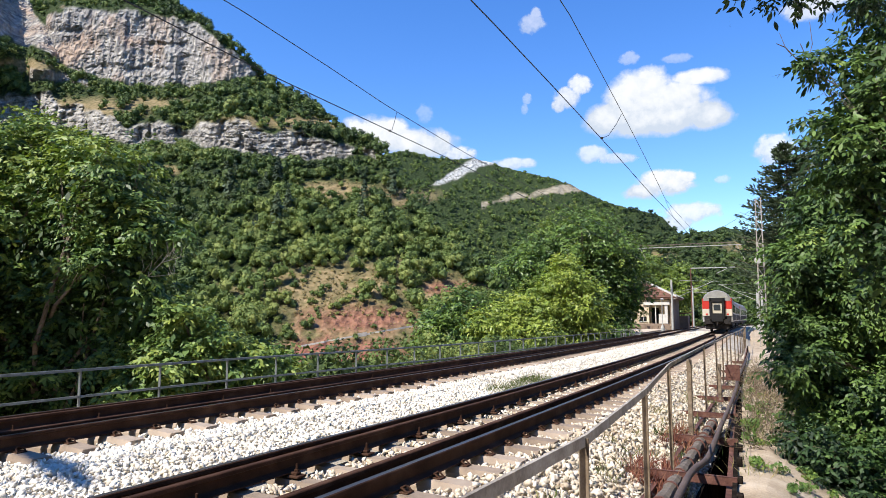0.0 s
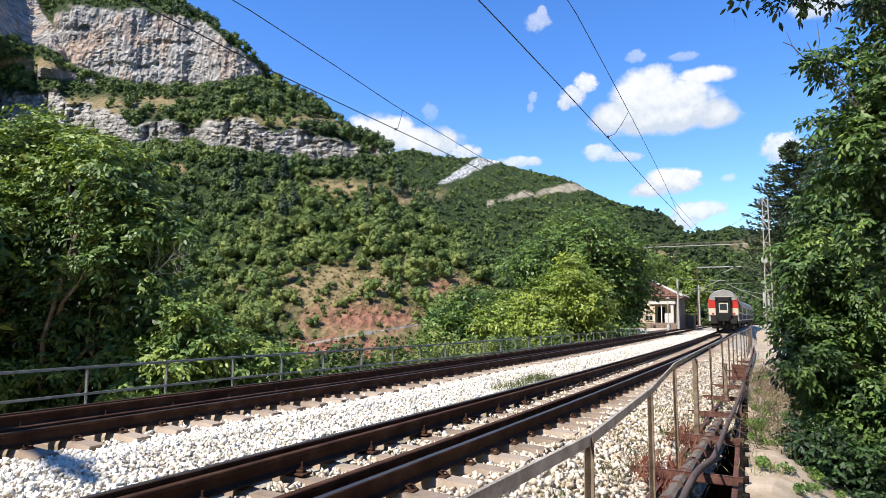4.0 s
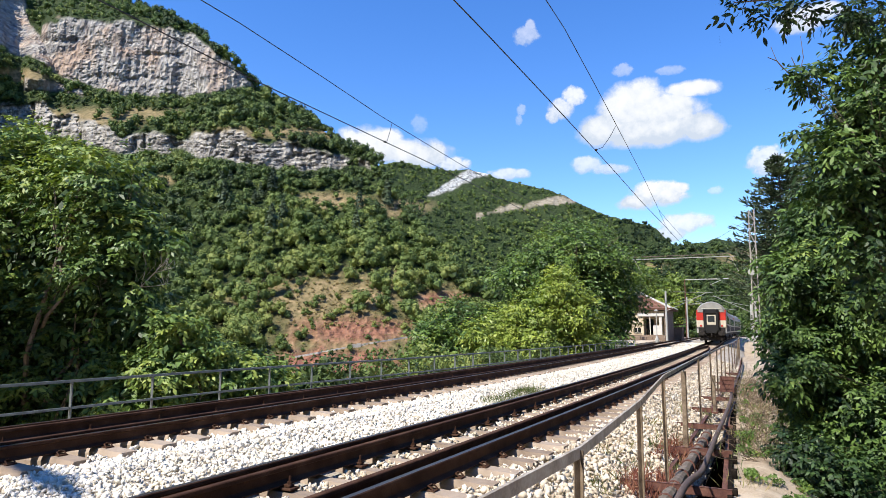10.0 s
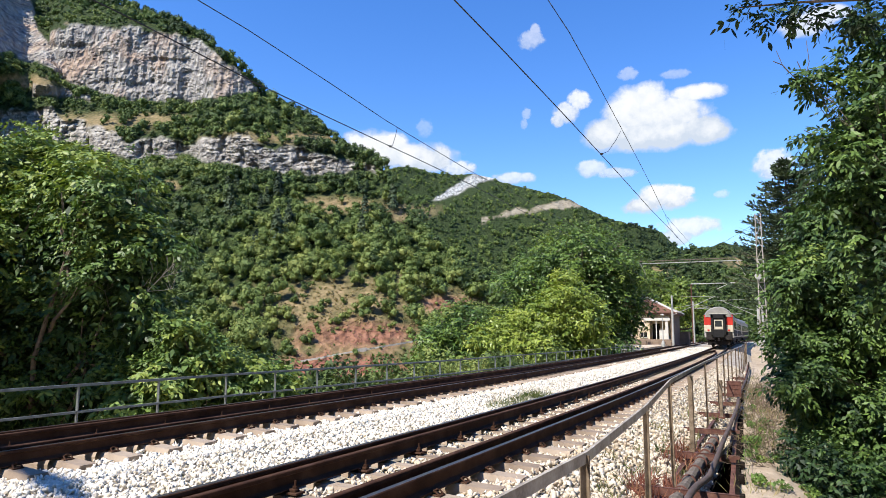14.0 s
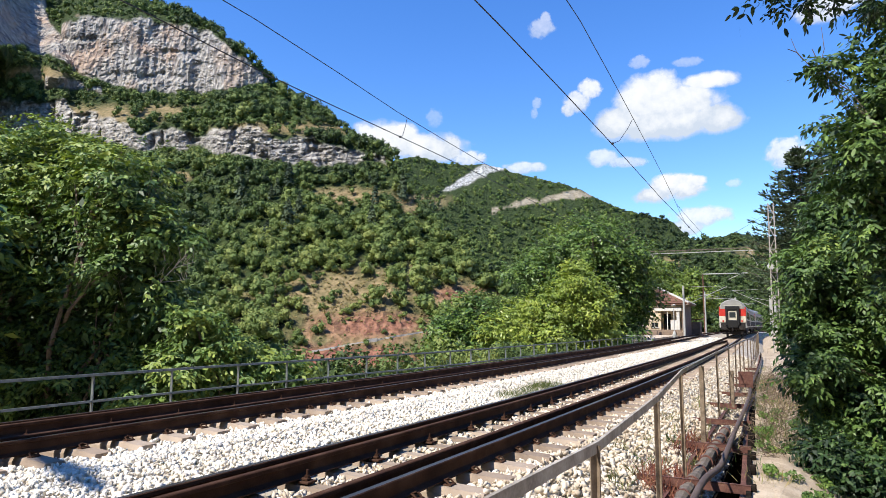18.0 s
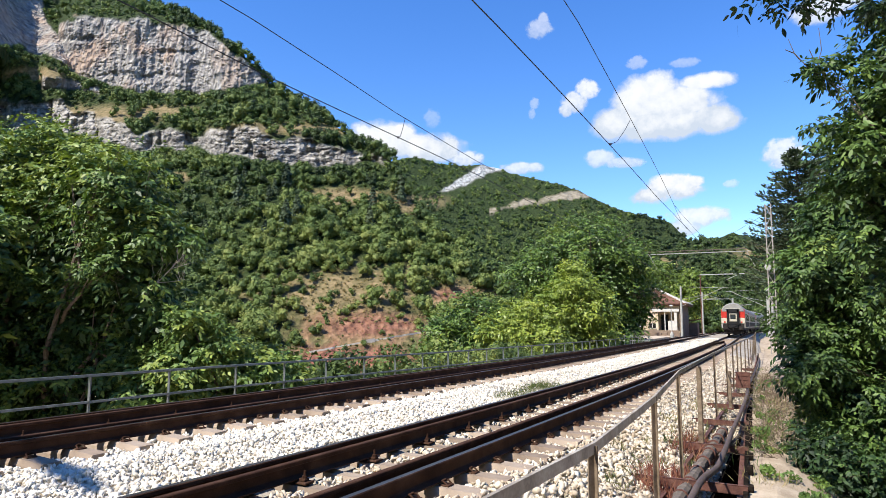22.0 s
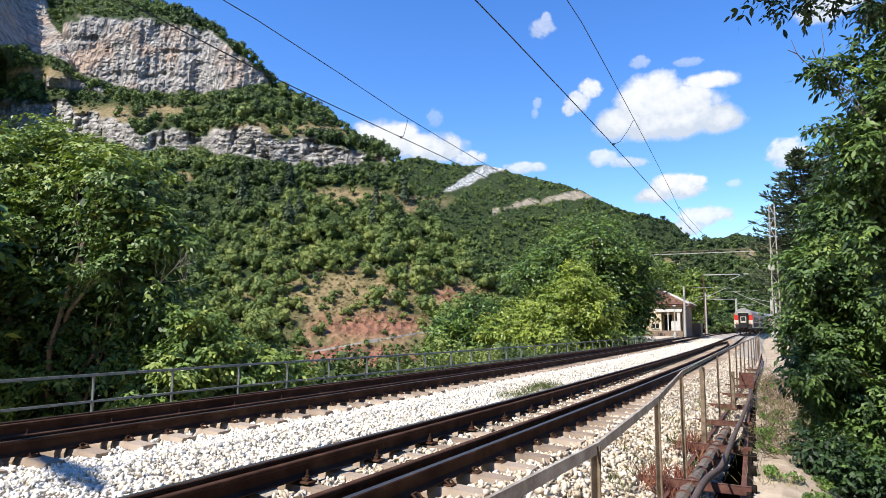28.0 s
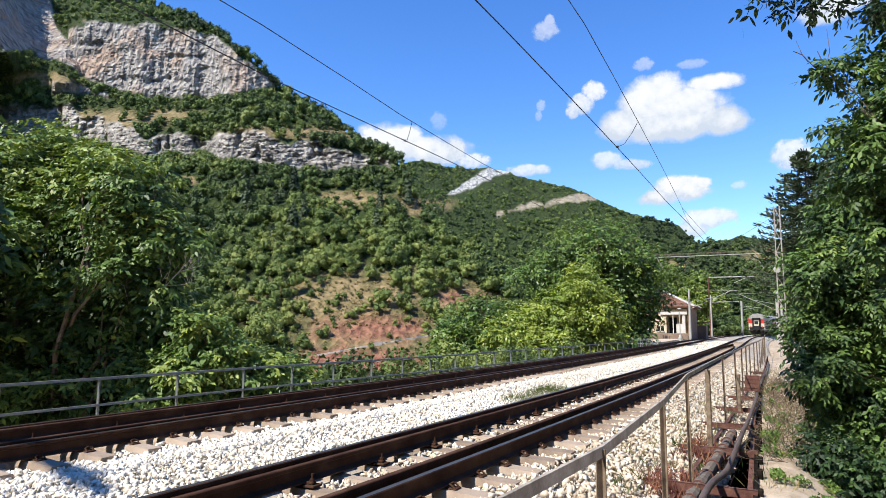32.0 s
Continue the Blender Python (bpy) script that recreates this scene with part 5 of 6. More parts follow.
# ---- walkway brackets, pipe and cables on the bridge's flank ----
def walkway():
    t = thing("walkway_bracket", pose(0, 0, 0), "rusty steel beams of a walkway without its planks", "walkway")
    for s in (4.6, 6.4, 8.2, 10.8, 13.6, 16.4, 19.2, 22, 24.8, 27.6, 30.4):
        bm = bmesh.new()
        e = float(outer_edge(s)) + 0.98 + 0.012 * s - 0.03
        box(bm, -0.75, e, -0.006, 0.006, -0.05, 0.05)
        box(bm, -0.75, e, -0.006, 0.05, 0.042, 0.05)
        box(bm, -0.75, e, -0.006, 0.05, -0.05, -0.042)
        b = part("beam", bm, M_RUST, t)
        b.matrix_basis = on_line(s, -0.98 - 0.012 * s, -0.46)
    def strip(name, sec, s0, s1, fn, material, z):
        ss = np.arange(s0, s1, 1.0)
        n = len(sec)
        v = [at(s, float(fn(s)) + o, z + h) for s in ss for o, h in sec]
        f = [(i * n + k, i * n + (k + 1) % n, (i + 1) * n + (k + 1) % n, (i + 1) * n + k) for i in range(len(ss) - 1) for k in range(n)]
        return obj(name, v, f + [tuple(range(n))[::-1], tuple(range(len(v) - n, len(v)))], material, t)
    for fn in (lambda s: -1.42 - 0.006 * s, lambda s: outer_edge(s) - 0.12):
        sec = [(-0.03, 0.06), (0.03, 0.06), (0.03, 0.05), (0.006, 0.05), (0.006, -0.18), (0.03, -0.18), (0.03, -0.19), (-0.03, -0.19), (-0.03, -0.18), (-0.006, -0.18), (-0.006, 0.05), (-0.03, 0.05)]
        strip("girder", sec, -2, 48, fn, M_RUST, -0.6)
    strip("side_wall", [(-0.06, 0.0), (-0.01, 0.0), (-0.01, -6.0), (-0.06, -6.0)], -6, 50, outer_edge, M_TIMBER_SHADE, -1.1)
    # near-black sheet added over the bed's flank for the shade of the void
    strip("void_shade_sheet", [(-0.04, 0.0), (0.0, 0.0), (0.0, -5.4), (-0.04, -5.4)], -6, 50, lambda s: -1.04 - 0.001 * s, M_TIMBER_SHADE, -0.78)
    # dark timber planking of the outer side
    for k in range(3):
        strip("plank", [(-0.05, 0.0), (0.0, 0.0), (0.0, -0.22), (-0.05, -0.22)], -3, 50, lambda s: outer_edge(s) - 0.03, M_TIMBER_SHADE, -0.46 - 0.25 * k)
    r = np.random.default_rng(31)
    for s in np.arange(4.0, 30, 0.9):
        p = part("upright", bm_box(-0.035, 0.035, -0.05, 0.05, -2.2, 0.0, 0.008), M_TIMBER_SHADE, t)
        p.matrix_basis = on_line(s + r.uniform(-0.1, 0.1), float(outer_edge(s)) - 0.005, -0.40 + r.uniform(-0.06, 0.03)) @ pose(0, 0, 0, r.uniform(-1.5, 1.5), 0, 0)
    bm = bmesh.new()
    box(bm, -0.17, 0.17, -0.01, 0.01, -0.2, 0.2, 0.006)
    for z in (-0.1, 0.02, 0.12):
        box(bm, -0.12, 0.12, -0.02, -0.008, z - 0.02, z + 0.02)
    pl = part("plate", bm, M_RUST, t, "rust-red steel plate with slots")
    pl.matrix_basis = on_line(18.6, -1.2, -0.02)


walkway()


def cable(name, pts, radius, material, label, n=8):
    t = thing(name, pose(0, 0, 0), label, "cable")
    fine = []
    for i in range(len(pts) - 1):
        p0, p1, p2, p3 = (Vector(pts[max(0, min(len(pts) - 1, i + k))]) for k in (-1, 0, 1, 2))
        for q in range(5):
            u = q / 5
            fine.append(0.5 * ((2 * p1) + (p2 - p0) * u + (2 * p0 - 5 * p1 + 4 * p2 - p3) * u * u + (3 * p1 - p0 - 3 * p2 + p3) * u ** 3))
    fine.append(Vector(pts[-1]))
    bm = bmesh.new()
    tube(bm, [at(p.x, p.y, p.z) for p in fine], radius, n)
    part("sheath", bm, material, t, smooth=True)
    return t


cable("cable", [(3, -0.98, -0.36), (5.5, -1.0, -0.36), (7.6, -1.02, -0.30), (8.8, -0.97, -0.36), (9.6, -0.95, -0.30), (11.5, -1.0, -0.32), (14, -1.02, -0.30), (17, -1.05, -0.25), (20, -1.15, -0.3), (26, -1.2, -0.35), (40, -1.2, -0.4)],
      0.038, M_CABLE, "thick grey-brown cable winding along the walkway beams")
cable("cable", [(10, -1.05, -0.42), (11.6, -0.93, -0.40), (13.0, -0.97, -0.48), (15, -1.0, -0.40), (18, -1.0, -0.35)], 0.02, M_CABLE, "thin grey cable lying on the walkway beams")


def pipe():
    t = thing("pipe", pose(0, 0, 0), "lagged pipe with torn dark wrapping along the bridge", "pipe")
    bm = bmesh.new()
    ss = np.arange(5.0, 13.2, 0.15)
    tube(bm, [at(s, -1.22 - 0.002 * s, -0.50) for s in ss], [0.078 + 0.010 * math.sin(s * 9) + 0.007 * math.sin(s * 23) for s in ss], 10)
    part("lagging", bm, M_TIMBER, t)
    for s in np.arange(5.6, 13, 0.7):
        bm = bmesh.new()
        tube(bm, [(0, -0.02, 0), (0, 0.02, 0)], 0.094, 12)
        b = part("band", bm, M_RUST, t)
        b.matrix_basis = on_line(s, -1.22 - 0.002 * s, -0.50)


pipe()


def lone_post(s, off, z0, z1, w, material, label, lean=0.0):
    t = thing("post", on_line(s, off, z0) @ pose(0, 0, 0, 0, lean, 0), label, "post")
    part("shaft", bm_box(-w / 2, w / 2, -w / 2, w / 2, 0, z1 - z0, 0.012), material, t)
    part("foot_plate", bm_box(-w * 0.9, w * 0.9, -w * 0.9, w * 0.9, -0.02, 0.02), M_RUST, t)


lone_post(11.2, -1.42, -0.48, 0.72, 0.075, M_POST, "square tan post standing beside the walkway")
lone_post(16.2, -1.35, -0.48, 0.35, 0.07, M_POST, "slim tan steel post beside the walkway")


# ---- overhead line ----
def wires():
    def wire(pts, r, label):
        t = thing("overhead_wire", pose(0, 0, 0), label, "wire")
        bm = bmesh.new()
        tube(bm, [at(*p) for p in pts], r, 6)
        part("strand", bm, M_WIRE, t)
    def run(fn, s0, s1, n=22):
        return [fn(s) for s in np.linspace(s0, s1, n)]
    lo = "thin dark contact wire of the overhead line"
    hi = "thin dark carrying wire of the overhead line"
    wire(run(lambda s: (s, float(np.interp(s, [-12, 8, 23, 35, 50], [-3.6, -3.70, -3.86, -3.75, -3.7])), 5.75), -12, 50), 0.010, lo)
    rm = lambda s: (s, float(np.interp(s, [-12, 11, 19, 33, 43, 50], [-3.2, -3.36, -3.79, -4.5, -4.3, -4.0])), 7.1)
    wire(run(rm, -12, 50), 0.009, hi)
    lc = lambda s: (s, float(np.interp(s, [-12, 6, 9, 13, 17, 50], [-8.1, -8.28, -8.45, -8.37, -8.3, -8.6])), 5.9)
    wire(run(lc, -12, 50), 0.010, lo)
    lm = lambda s: (s, float(np.interp(s, [-12, 8, 11, 15, 21, 50], [-8.5, -8.8, -9.03, -9.39, -9.6, -8.9])), 7.1)
    wire(run(lm, -12, 50), 0.009, hi)
    # further spans behind the mast
    wire([(50, -3.7, 5.75), (110, -3.9, 5.75), (160, -3.9, 5.75)], 0.012, lo)
    wire([(50, -4.0, 7.1), (80, -4.0, 6.4), (110, -4.0, 7.1), (160, -4, 7.0)], 0.012, hi)
    wire([(50, -8.6, 5.9), (110, -8.7, 5.8)], 0.012, lo)
    wire([(52, -0.1, 9.6), (90, -9.0, 9.8)], 0.012, "stay wire between the mast and the portal")
    rows_ = [(15.6, -3.76, 5.75, 18.2, -3.78, 7.1), (31, -3.8, 5.75, 32.5, -4.48, 7.1), (13.2, -8.37, 5.9, 15.2, -9.38, 7.1)]
    for a, b, c, d, e, f in rows_:
        t = thing("dropper", pose(0, 0, 0), "short bent hanger between the overhead wires", "wire")
        bm = bmesh.new()
        A, B = at(a, b, c), at(d, e, f)
        tube(bm, [A, A.lerp(B, 0.3) + Vector((0, 0, -0.14)), A.lerp(B, 0.7) + Vector((0, 0, -0.1)), B], 0.008, 5)
        part("hanger", bm, M_WIRE, t)
        bm = bmesh.new()
        box(bm, -0.03, 0.03, -0.02, 0.02, -0.025, 0.025, 0.006)
        q = part("clamp", bm, M_WIRE, t)
        q.matrix_basis = pose(*A)


wires()


def lattice_mast(s, off, z0, h, w, label):
    t = thing("lattice_mast", on_line(s, off, z0), label, "mast")
    for x in (-1, 1):
        for y in (-1, 1):
            bm = bmesh.new()
            bar(bm, (x * w, y * w, 0), (x * w * 0.72, y * w * 0.72, h), 0.07, 0.07)
            part("leg", bm, M_MAST, t)
    n = int(h / 0.85)
    for k in range(n):
        z0_, z1_ = h * k / n, h * (k + 1) / n
        f0, f1 = w * (1 - 0.28 * k / n), w * (1 - 0.28 * (k + 1) / n)
        for y in (-1, 1):
            sg = 1 if k % 2 else -1
            bm = bmesh.new()
            bar(bm, (-sg * f0, y * f0, z0_), (sg * f1, y * f1, z1_), 0.045, 0.03)
            part("brace", bm, M_MAST, t)
        if k % 2:
            bm = bmesh.new()
            bar(bm, (-f0, -f0, z0_), (f0, -f0, z0_), 0.05, 0.05)
            part("cross_bar", bm, M_MAST, t)
    return t


M_MAST = rough_mat("mast_steel", [(0.22, 0.20, 0.18), (0.34, 0.31, 0.28), (0.44, 0.40, 0.36)], 5.0, 0.7, 0.2, fine=40, relief=0.1)
M_POLE = rough_mat("pole_concrete", [(0.28, 0.28, 0.26), (0.42, 0.42, 0.39)], 3.0, 0.85, fine=30, relief=0.2)
mast = lattice_mast(55.5, -0.15, -0.9, 11.6, 0.26, "tall rusty lattice mast of the overhead line")
bm = bmesh.new()
tube(bm, [(-0.2, -0.4, 6.7), (-0.2, -0.75, 6.7)], [0.12, 0.26], 10)
part("signal_lamp", bm, M_POLE, mast, "white lamp housing")


def pole(s, off, h, r, label, arm=None, z0=-0.4):
    t = thing("catenary_pole", on_line(s, off, z0), label, "pole")
    bm = bmesh.new()
    tube(bm, [(0, 0, 0), (0, 0, h)], [r * 1.25, r], 10)
    part("shaft", bm, M_POLE, t)
    if arm:
        dx, za, zb = arm
        for a, b, w in (((0, 0, za), (dx, 0, zb), 0.035), ((0, 0, za + 0.9), (dx * 0.55, 0, (za + zb) / 2 + 0.25), 0.025), ((dx * 0.2, 0, zb + 0.1), (dx * 1.1, 0, zb - 0.1), 0.02)):
            bm = bmesh.new()
            tube(bm, [a, b], w, 6)
            part("bracket_arm", bm, M_POLE, t)
        bm = bmesh.new()
        tube(bm, [(dx * 0.12, 0, za + (zb - za) * 0.12 - 0.06), (dx * 0.12, 0, za + (zb - za) * 0.12 + 0.1)], 0.07, 8)
        part("insulator", bm, M_RUST, t)
    return t


pole(89.9, -10.0, 6.8, 0.12, "pale concrete catenary pole beside the station house", (5.2, 4.2, 6.6))
pole(124, -10.2, 7.6, 0.14, "pale concrete catenary pole with a cross arm", (4.6, 6.3, 6.4))
pole(108, 0.3, 8.0, 0.19, "pale concrete catenary pole beside the track", (-5.2, 4.4, 7.0))
pole(150, -7.2, 7.5, 0.19, "pale concrete catenary pole beside the track", (3.4, 5.6, 6.2))
pole(140, 0.6, 7.5, 0.19, "pale concrete catenary pole beside the track")


def portal(s, o0, o1, z, label, thin=False):
    t = thing("catenary_portal", on_line(s, 0, 0), label, "portal")
    if thin:
        bm = bmesh.new()
        tube(bm, [(o0, 0, z), (o1, 0, z)], 0.09, 8)
        part("beam", bm, M_POLE, t)
        bm = bmesh.new()
        tube(bm, [(o0, 0, -0.5), (o0, 0, z)], 0.09, 8)
        part("leg", bm, M_RUST, t)
        bm = bmesh.new()
        tube(bm, [(o1 - 0.8, 0, z), (o1 - 3.0, 0, z - 1.0)], 0.05, 6)
        part("strut", bm, M_POLE, t)
        return
    for dz in (0.0, 0.32):
        bm = bmesh.new()
        bar(bm, (o0, 0, z + dz), (o1, 0, z + dz), 0.08, 0.08)
        part("chord", bm, M_POLE if dz == 0 else M_TIMBER, t)
    n = 12
    for k in range(n):
        a, b = o0 + (o1 - o0) * k / n, o0 + (o1 - o0) * (k + 1) / n
        bm = bmesh.new()
        bar(bm, (a, 0, z if k % 2 else z + 0.32), (b, 0, z + 0.32 if k % 2 else z), 0.035, 0.035)
        part("web", bm, M_TIMBER, t)
    for o in (o0 + 3.2, o1 - 5.0):
        bm = bmesh.new()
        bar(bm, (o, 0, z), (o + 0.9, 0, z - 1.9), 0.05, 0.05)
        part("drop_tube", bm, M_POLE, t)
    for _ in (0,):
        for o in (o0, o1):
            bm = bmesh.new()
            tube(bm, [(o, 0, -0.5), (o, 0, z + 0.5)], [0.2, 0.16], 10)
            part("leg", bm, M_POLE, t)


portal(86, -16.5, 3.0, 10.3, "steel lattice portal spanning the tracks")
portal(121, -10.1, -3.0, 10.1, "pale steel crossbeam over the tracks on one thin leg", thin=True)


def lamp_post():
    t = thing("platform_lamp", on_line(84.8, -10.7, -0.35), "small white platform lamp on a thin post", "lamp")
    bm = bmesh.new()
    tube(bm, [(0, 0, 0), (0, 0, 4.0)], [0.06, 0.05], 8)
    part("shaft", bm, M_POLE, t)
    bm = bmesh.new()
    tube(bm, [(0, 0, 4.0), (0, 0, 4.08), (0, 0, 4.2)], [0.2, 0.28, 0.08], 10)
    part("shade", bm, M_POLE, t)
    bm = bmesh.new()
    tube(bm, [(0, 0, 0), (0, 0, 0.5), (0, 0, 0.9)], [0.22, 0.24, 0.1], 10)
    part("base_box", bm, M_POLE, t)


lamp_post()

# platform and the hut behind it
pl = sweep("platform", [(-1.6, -1.2), (1.0, -1.2), (1.0, -0.05), (-1.6, -0.05)], 64, 130, 2.0, -11.9, M_SAND, closed=True)
tagged(pl, "low pale concrete station platform edge", "platform", kind="structure")


def gate_fence():
    t = thing("steel_fence", on_line(58.5, -10.9, -0.6), "white tubular steel fence panel at the end of the railing", "fence")
    for z in (0.15, 0.6, 1.0):
        bm = bmesh.new()
        tube(bm, [(-1.6, 0, z), (1.2, 0, z)], 0.035, 6)
        part("rail", bm, M_POLE, t)
    for x in (-1.6, -0.9, -0.2, 0.5, 1.2):
        bm = bmesh.new()
        tube(bm, [(x, 0, 0), (x, 0, 1.05)], 0.035, 6)
        part("upright", bm, M_POLE, t)


gate_fence()


# ---- conifer behind the mast ----
def conifer(base, h, rad, seed, label, low=0.10):
    r = np.random.default_rng(seed)
    e = thing("pine_tree", pose(*base), label, "tree")
    bm = bmesh.new()
    tube(bm, [(0, 0, -0.5), (0.1, 0, h * 0.5), (0, 0, h)], [0.3, 0.2, 0.03], 8)
    quads, tn = [], []
    for k in range(150):
        f = (k + r.random()) / 150
        z = h * (low + (0.98 - low) * f)
        ln = rad * (1 - f) ** 0.65 * r.uniform(0.7, 1.1) + 0.25
        a = r.uniform(0, 2 * math.pi)
        d = np.array([math.cos(a), math.sin(a), 0.0])
        pts = [Vector((0, 0, z)), Vector(d * ln * 0.6) + Vector((0, 0, z - 0.12 * ln)), Vector(d * ln) + Vector((0, 0, z + 0.08 * ln))]
        tube(bm, pts, [0.05, 0.03, 0.01], 4)
        m = int(45 + 85 * ln / rad)
        u = r.uniform(0.15, 1.05, m)
        c = d * (ln * u)[:, None] + np.column_stack([np.zeros(m), np.zeros(m), z - 0.14 * ln * np.sin(u * 3.0)])
        side = np.array([-d[1], d[0], 0])
        c = c + side * (r.normal(size=m) * 0.22 * ln * (1.1 - u) * 0.8)[:, None] + np.array([0, 0, 1]) * r.normal(size=m)[:, None] * 0.06
        t_ = d * 0.7 + side * r.choice([-1, 1], m)[:, None] * 0.6 + r.normal(size=(m, 3)) * 0.25
        t_[:, 2] += 0.35
        t_ /= np.linalg.norm(t_, axis=1)[:, None]
        w_ = np.cross(t_, r.normal(size=(m, 3)))
        w_ /= np.linalg.norm(w_, axis=1)[:, None]
        L = r.uniform(0.30, 0.56, m)[:, None]
        quads.append(np.stack([c, c + t_ * L * 0.5 + w_ * L * 0.16, c + t_ * L, c + t_ * L * 0.5 - w_ * L * 0.16], 1))
        tn.append(np.full(m * 4, np.clip(0.45 + r.normal() * 0.2, 0, 1)))
    part("trunk", bm, M_BARK, e)
    v = np.concatenate(quads).reshape(-1, 3)
    tagged(obj("crown", v, np.arange(len(v)).reshape(-1, 4), L_PINE, e, tone=np.concatenate(tn)), kind="stuff")


conifer((32.8, 61.0, -1.0), 19.4, 5.6, 5, "tall dark pine with ragged layered branches", 0.36)
conifer((36.4, 63.5, -1.0), 20.6, 5.8, 6, "tall dark pine with ragged layered branches")
conifer((33.2, 59.0, -1.0), 14.5, 5.0, 8, "dark pine with ragged layered branches", 0.36)


# ---- grass, weeds and brush ----
def tufts(name, places, n_blade, h, spread, tone, seed, label, material):
    r = np.random.default_rng(seed)
    quads, tn = [], []
    for p, q in zip(places, tone):
        m = n_blade
        b = np.array(p) + np.column_stack([r.normal(size=(m, 2)) * spread, np.zeros(m)])
        d = r.normal(size=(m, 3)) * 0.4
        d[:, 2] = 1
        d /= np.linalg.norm(d, axis=1)[:, None]
        w = np.cross(d, r.normal(size=(m, 3)))
        w /= np.linalg.norm(w, axis=1)[:, None]
        L = h * r.uniform(0.4, 1.1, m)[:, None]
        lean = r.normal(size=(m, 3)) * 0.25 * L
        quads.append(np.stack([b - w * L * 0.03, b + d * L * 0.5 - w * L * 0.03, b + d * L + lean, b + d * L * 0.5 + w * L * 0.03], 1))
        tn.append(np.repeat(np.clip(q + r.normal(size=m) * 0.15, 0, 1), 4))
    v = np.concatenate(quads).reshape(-1, 3)
    ob = obj(name, v, np.arange(len(v)).reshape(-1, 4), material, None, tone=np.concatenate(tn))
    return tagged(ob, label, "grass", kind="stuff")


def weeds():
    r = np.random.default_rng(14)
    # green tuft between the tracks, weeds on the shoulder
    pl = [at(s, o, float(bed_height(o))) for s, o in zip(r.uniform(12.2, 15.6, 60), r.uniform(-5.5, -5.0, 60))]
    tufts("grass_tuft", [p + Vector((0, 0, 0.03)) for p in pl], 30, 0.15, 0.10, np.full(60, 0.3), 1, "low green grass growing in the ballast", L_GRASS)
    pl = [at(s, o, float(bed_height(o))) for s, o in zip(r.uniform(5.0, 18, 36), r.uniform(-2.2, -1.2, 36))]
    tufts("weeds", pl, 22, 0.22, 0.07, r.uniform(0.2, 0.8, 36), 2, "thin green and dry weeds in the ballast", L_GRASS)
    n = 900
    s_ = 7 + 27 * r.random(n) ** 1.5
    o_ = outer_edge(s_) + r.uniform(0.08, 3.6, n)
    x = np.array([at(s, o) for s, o in zip(s_, o_)])
    x[:, 2] = ground_height(x[:, 0], x[:, 1]) - 0.02
    keep = vnoise(x[:, 0] * 0.6, x[:, 1] * 0.6, 41) > -0.05
    tufts("dry_grass", x[keep], 24, 0.20, 0.20, np.clip(0.55 + 0.35 * r.normal(size=keep.sum()), 0, 1), 3, "dry and green grass on the sandy slope", L_GRASS)
    # dead brush at the edge of the wood
    bm = bmesh.new()
    for k in range(1500):
        s = r.uniform(10.5, 26)
        o = float(outer_edge(s)) + r.uniform(0.1, 2.3)
        p = at(s, o)
        p.z = float(ground_height(np.array([p.x]), np.array([p.y]))[0])
        q = p + Vector((r.normal() * 0.5, r.normal() * 0.5, r.uniform(0.12, 0.5)))
        tube(bm, [p, p.lerp(q, 0.5) + Vector(r.normal(size=3) * 0.12), q + Vector(r.normal(size=3) * 0.15)], [0.005, 0.0035, 0.002], 3)
    tagged(part("dead_brush", bm, M_BRUSH), "tangle of dry brown twigs beside the wood", "brush", kind="stuff")
    # leafy green weeds on the sandy slope
    n = 150
    s_ = r.uniform(8.0, 18, n)
    o_ = outer_edge(s_) + 0.10 + 1.5 * r.random(n)
    x = np.array([at(s, o) for s, o in zip(s_, o_)])
    x[:, 2] = ground_height(x[:, 0], x[:, 1]) - 0.02
    keep = vnoise(x[:, 0] * 1.1, x[:, 1] * 1.1, 47) > -0.15
    scatter("green_weeds", [bush_proto(90, 190 + k, 0.20, 5, 0.7, core=False) for k in range(3)], x[keep], r.uniform(0.10, 0.30, int(keep.sum())), r.uniform(0.45, 0.8, int(keep.sum())), L_NEAR, "leafy green weeds on the sandy slope", "weeds")
    # reddish withered herbs on the shoulder of the bed
    red = leaf_mat("withered_herb", [(0.10, 0.035, 0.025), (0.22, 0.075, 0.05), (0.30, 0.16, 0.09)], gloss=0.8)
    pl = [at(s, o, float(bed_height(o))) for s, o in zip(np.concatenate([r.normal(8.6, 0.5, 26), r.normal(11.2, 0.6, 26)]), r.uniform(-1.75, -1.25, 52))]
    tufts("red_herb", pl, 26, 0.26, 0.06, r.uniform(0.2, 0.9, 52), 5, "reddish withered herbs on the ballast shoulder", red)
    # low green bushes at the foot of the wood
    n = 26
    s_, o_ = r.uniform(7, 26, n), r.uniform(1.6, 4.5, n)
    x = np.array([at(s, o) for s, o in zip(s_, o_)])
    x[:, 2] = ground_height(x[:, 0], x[:, 1]) - 0.1
    scatter("undergrowth", [bush_proto(700, 90 + k, 0.10, 8, core=False) for k in range(3)], x, r.uniform(0.9, 1.8, n), r.uniform(0.25, 0.6, n), L_NEAR, "green bushes at the foot of the wood", "bushes")


weeds()


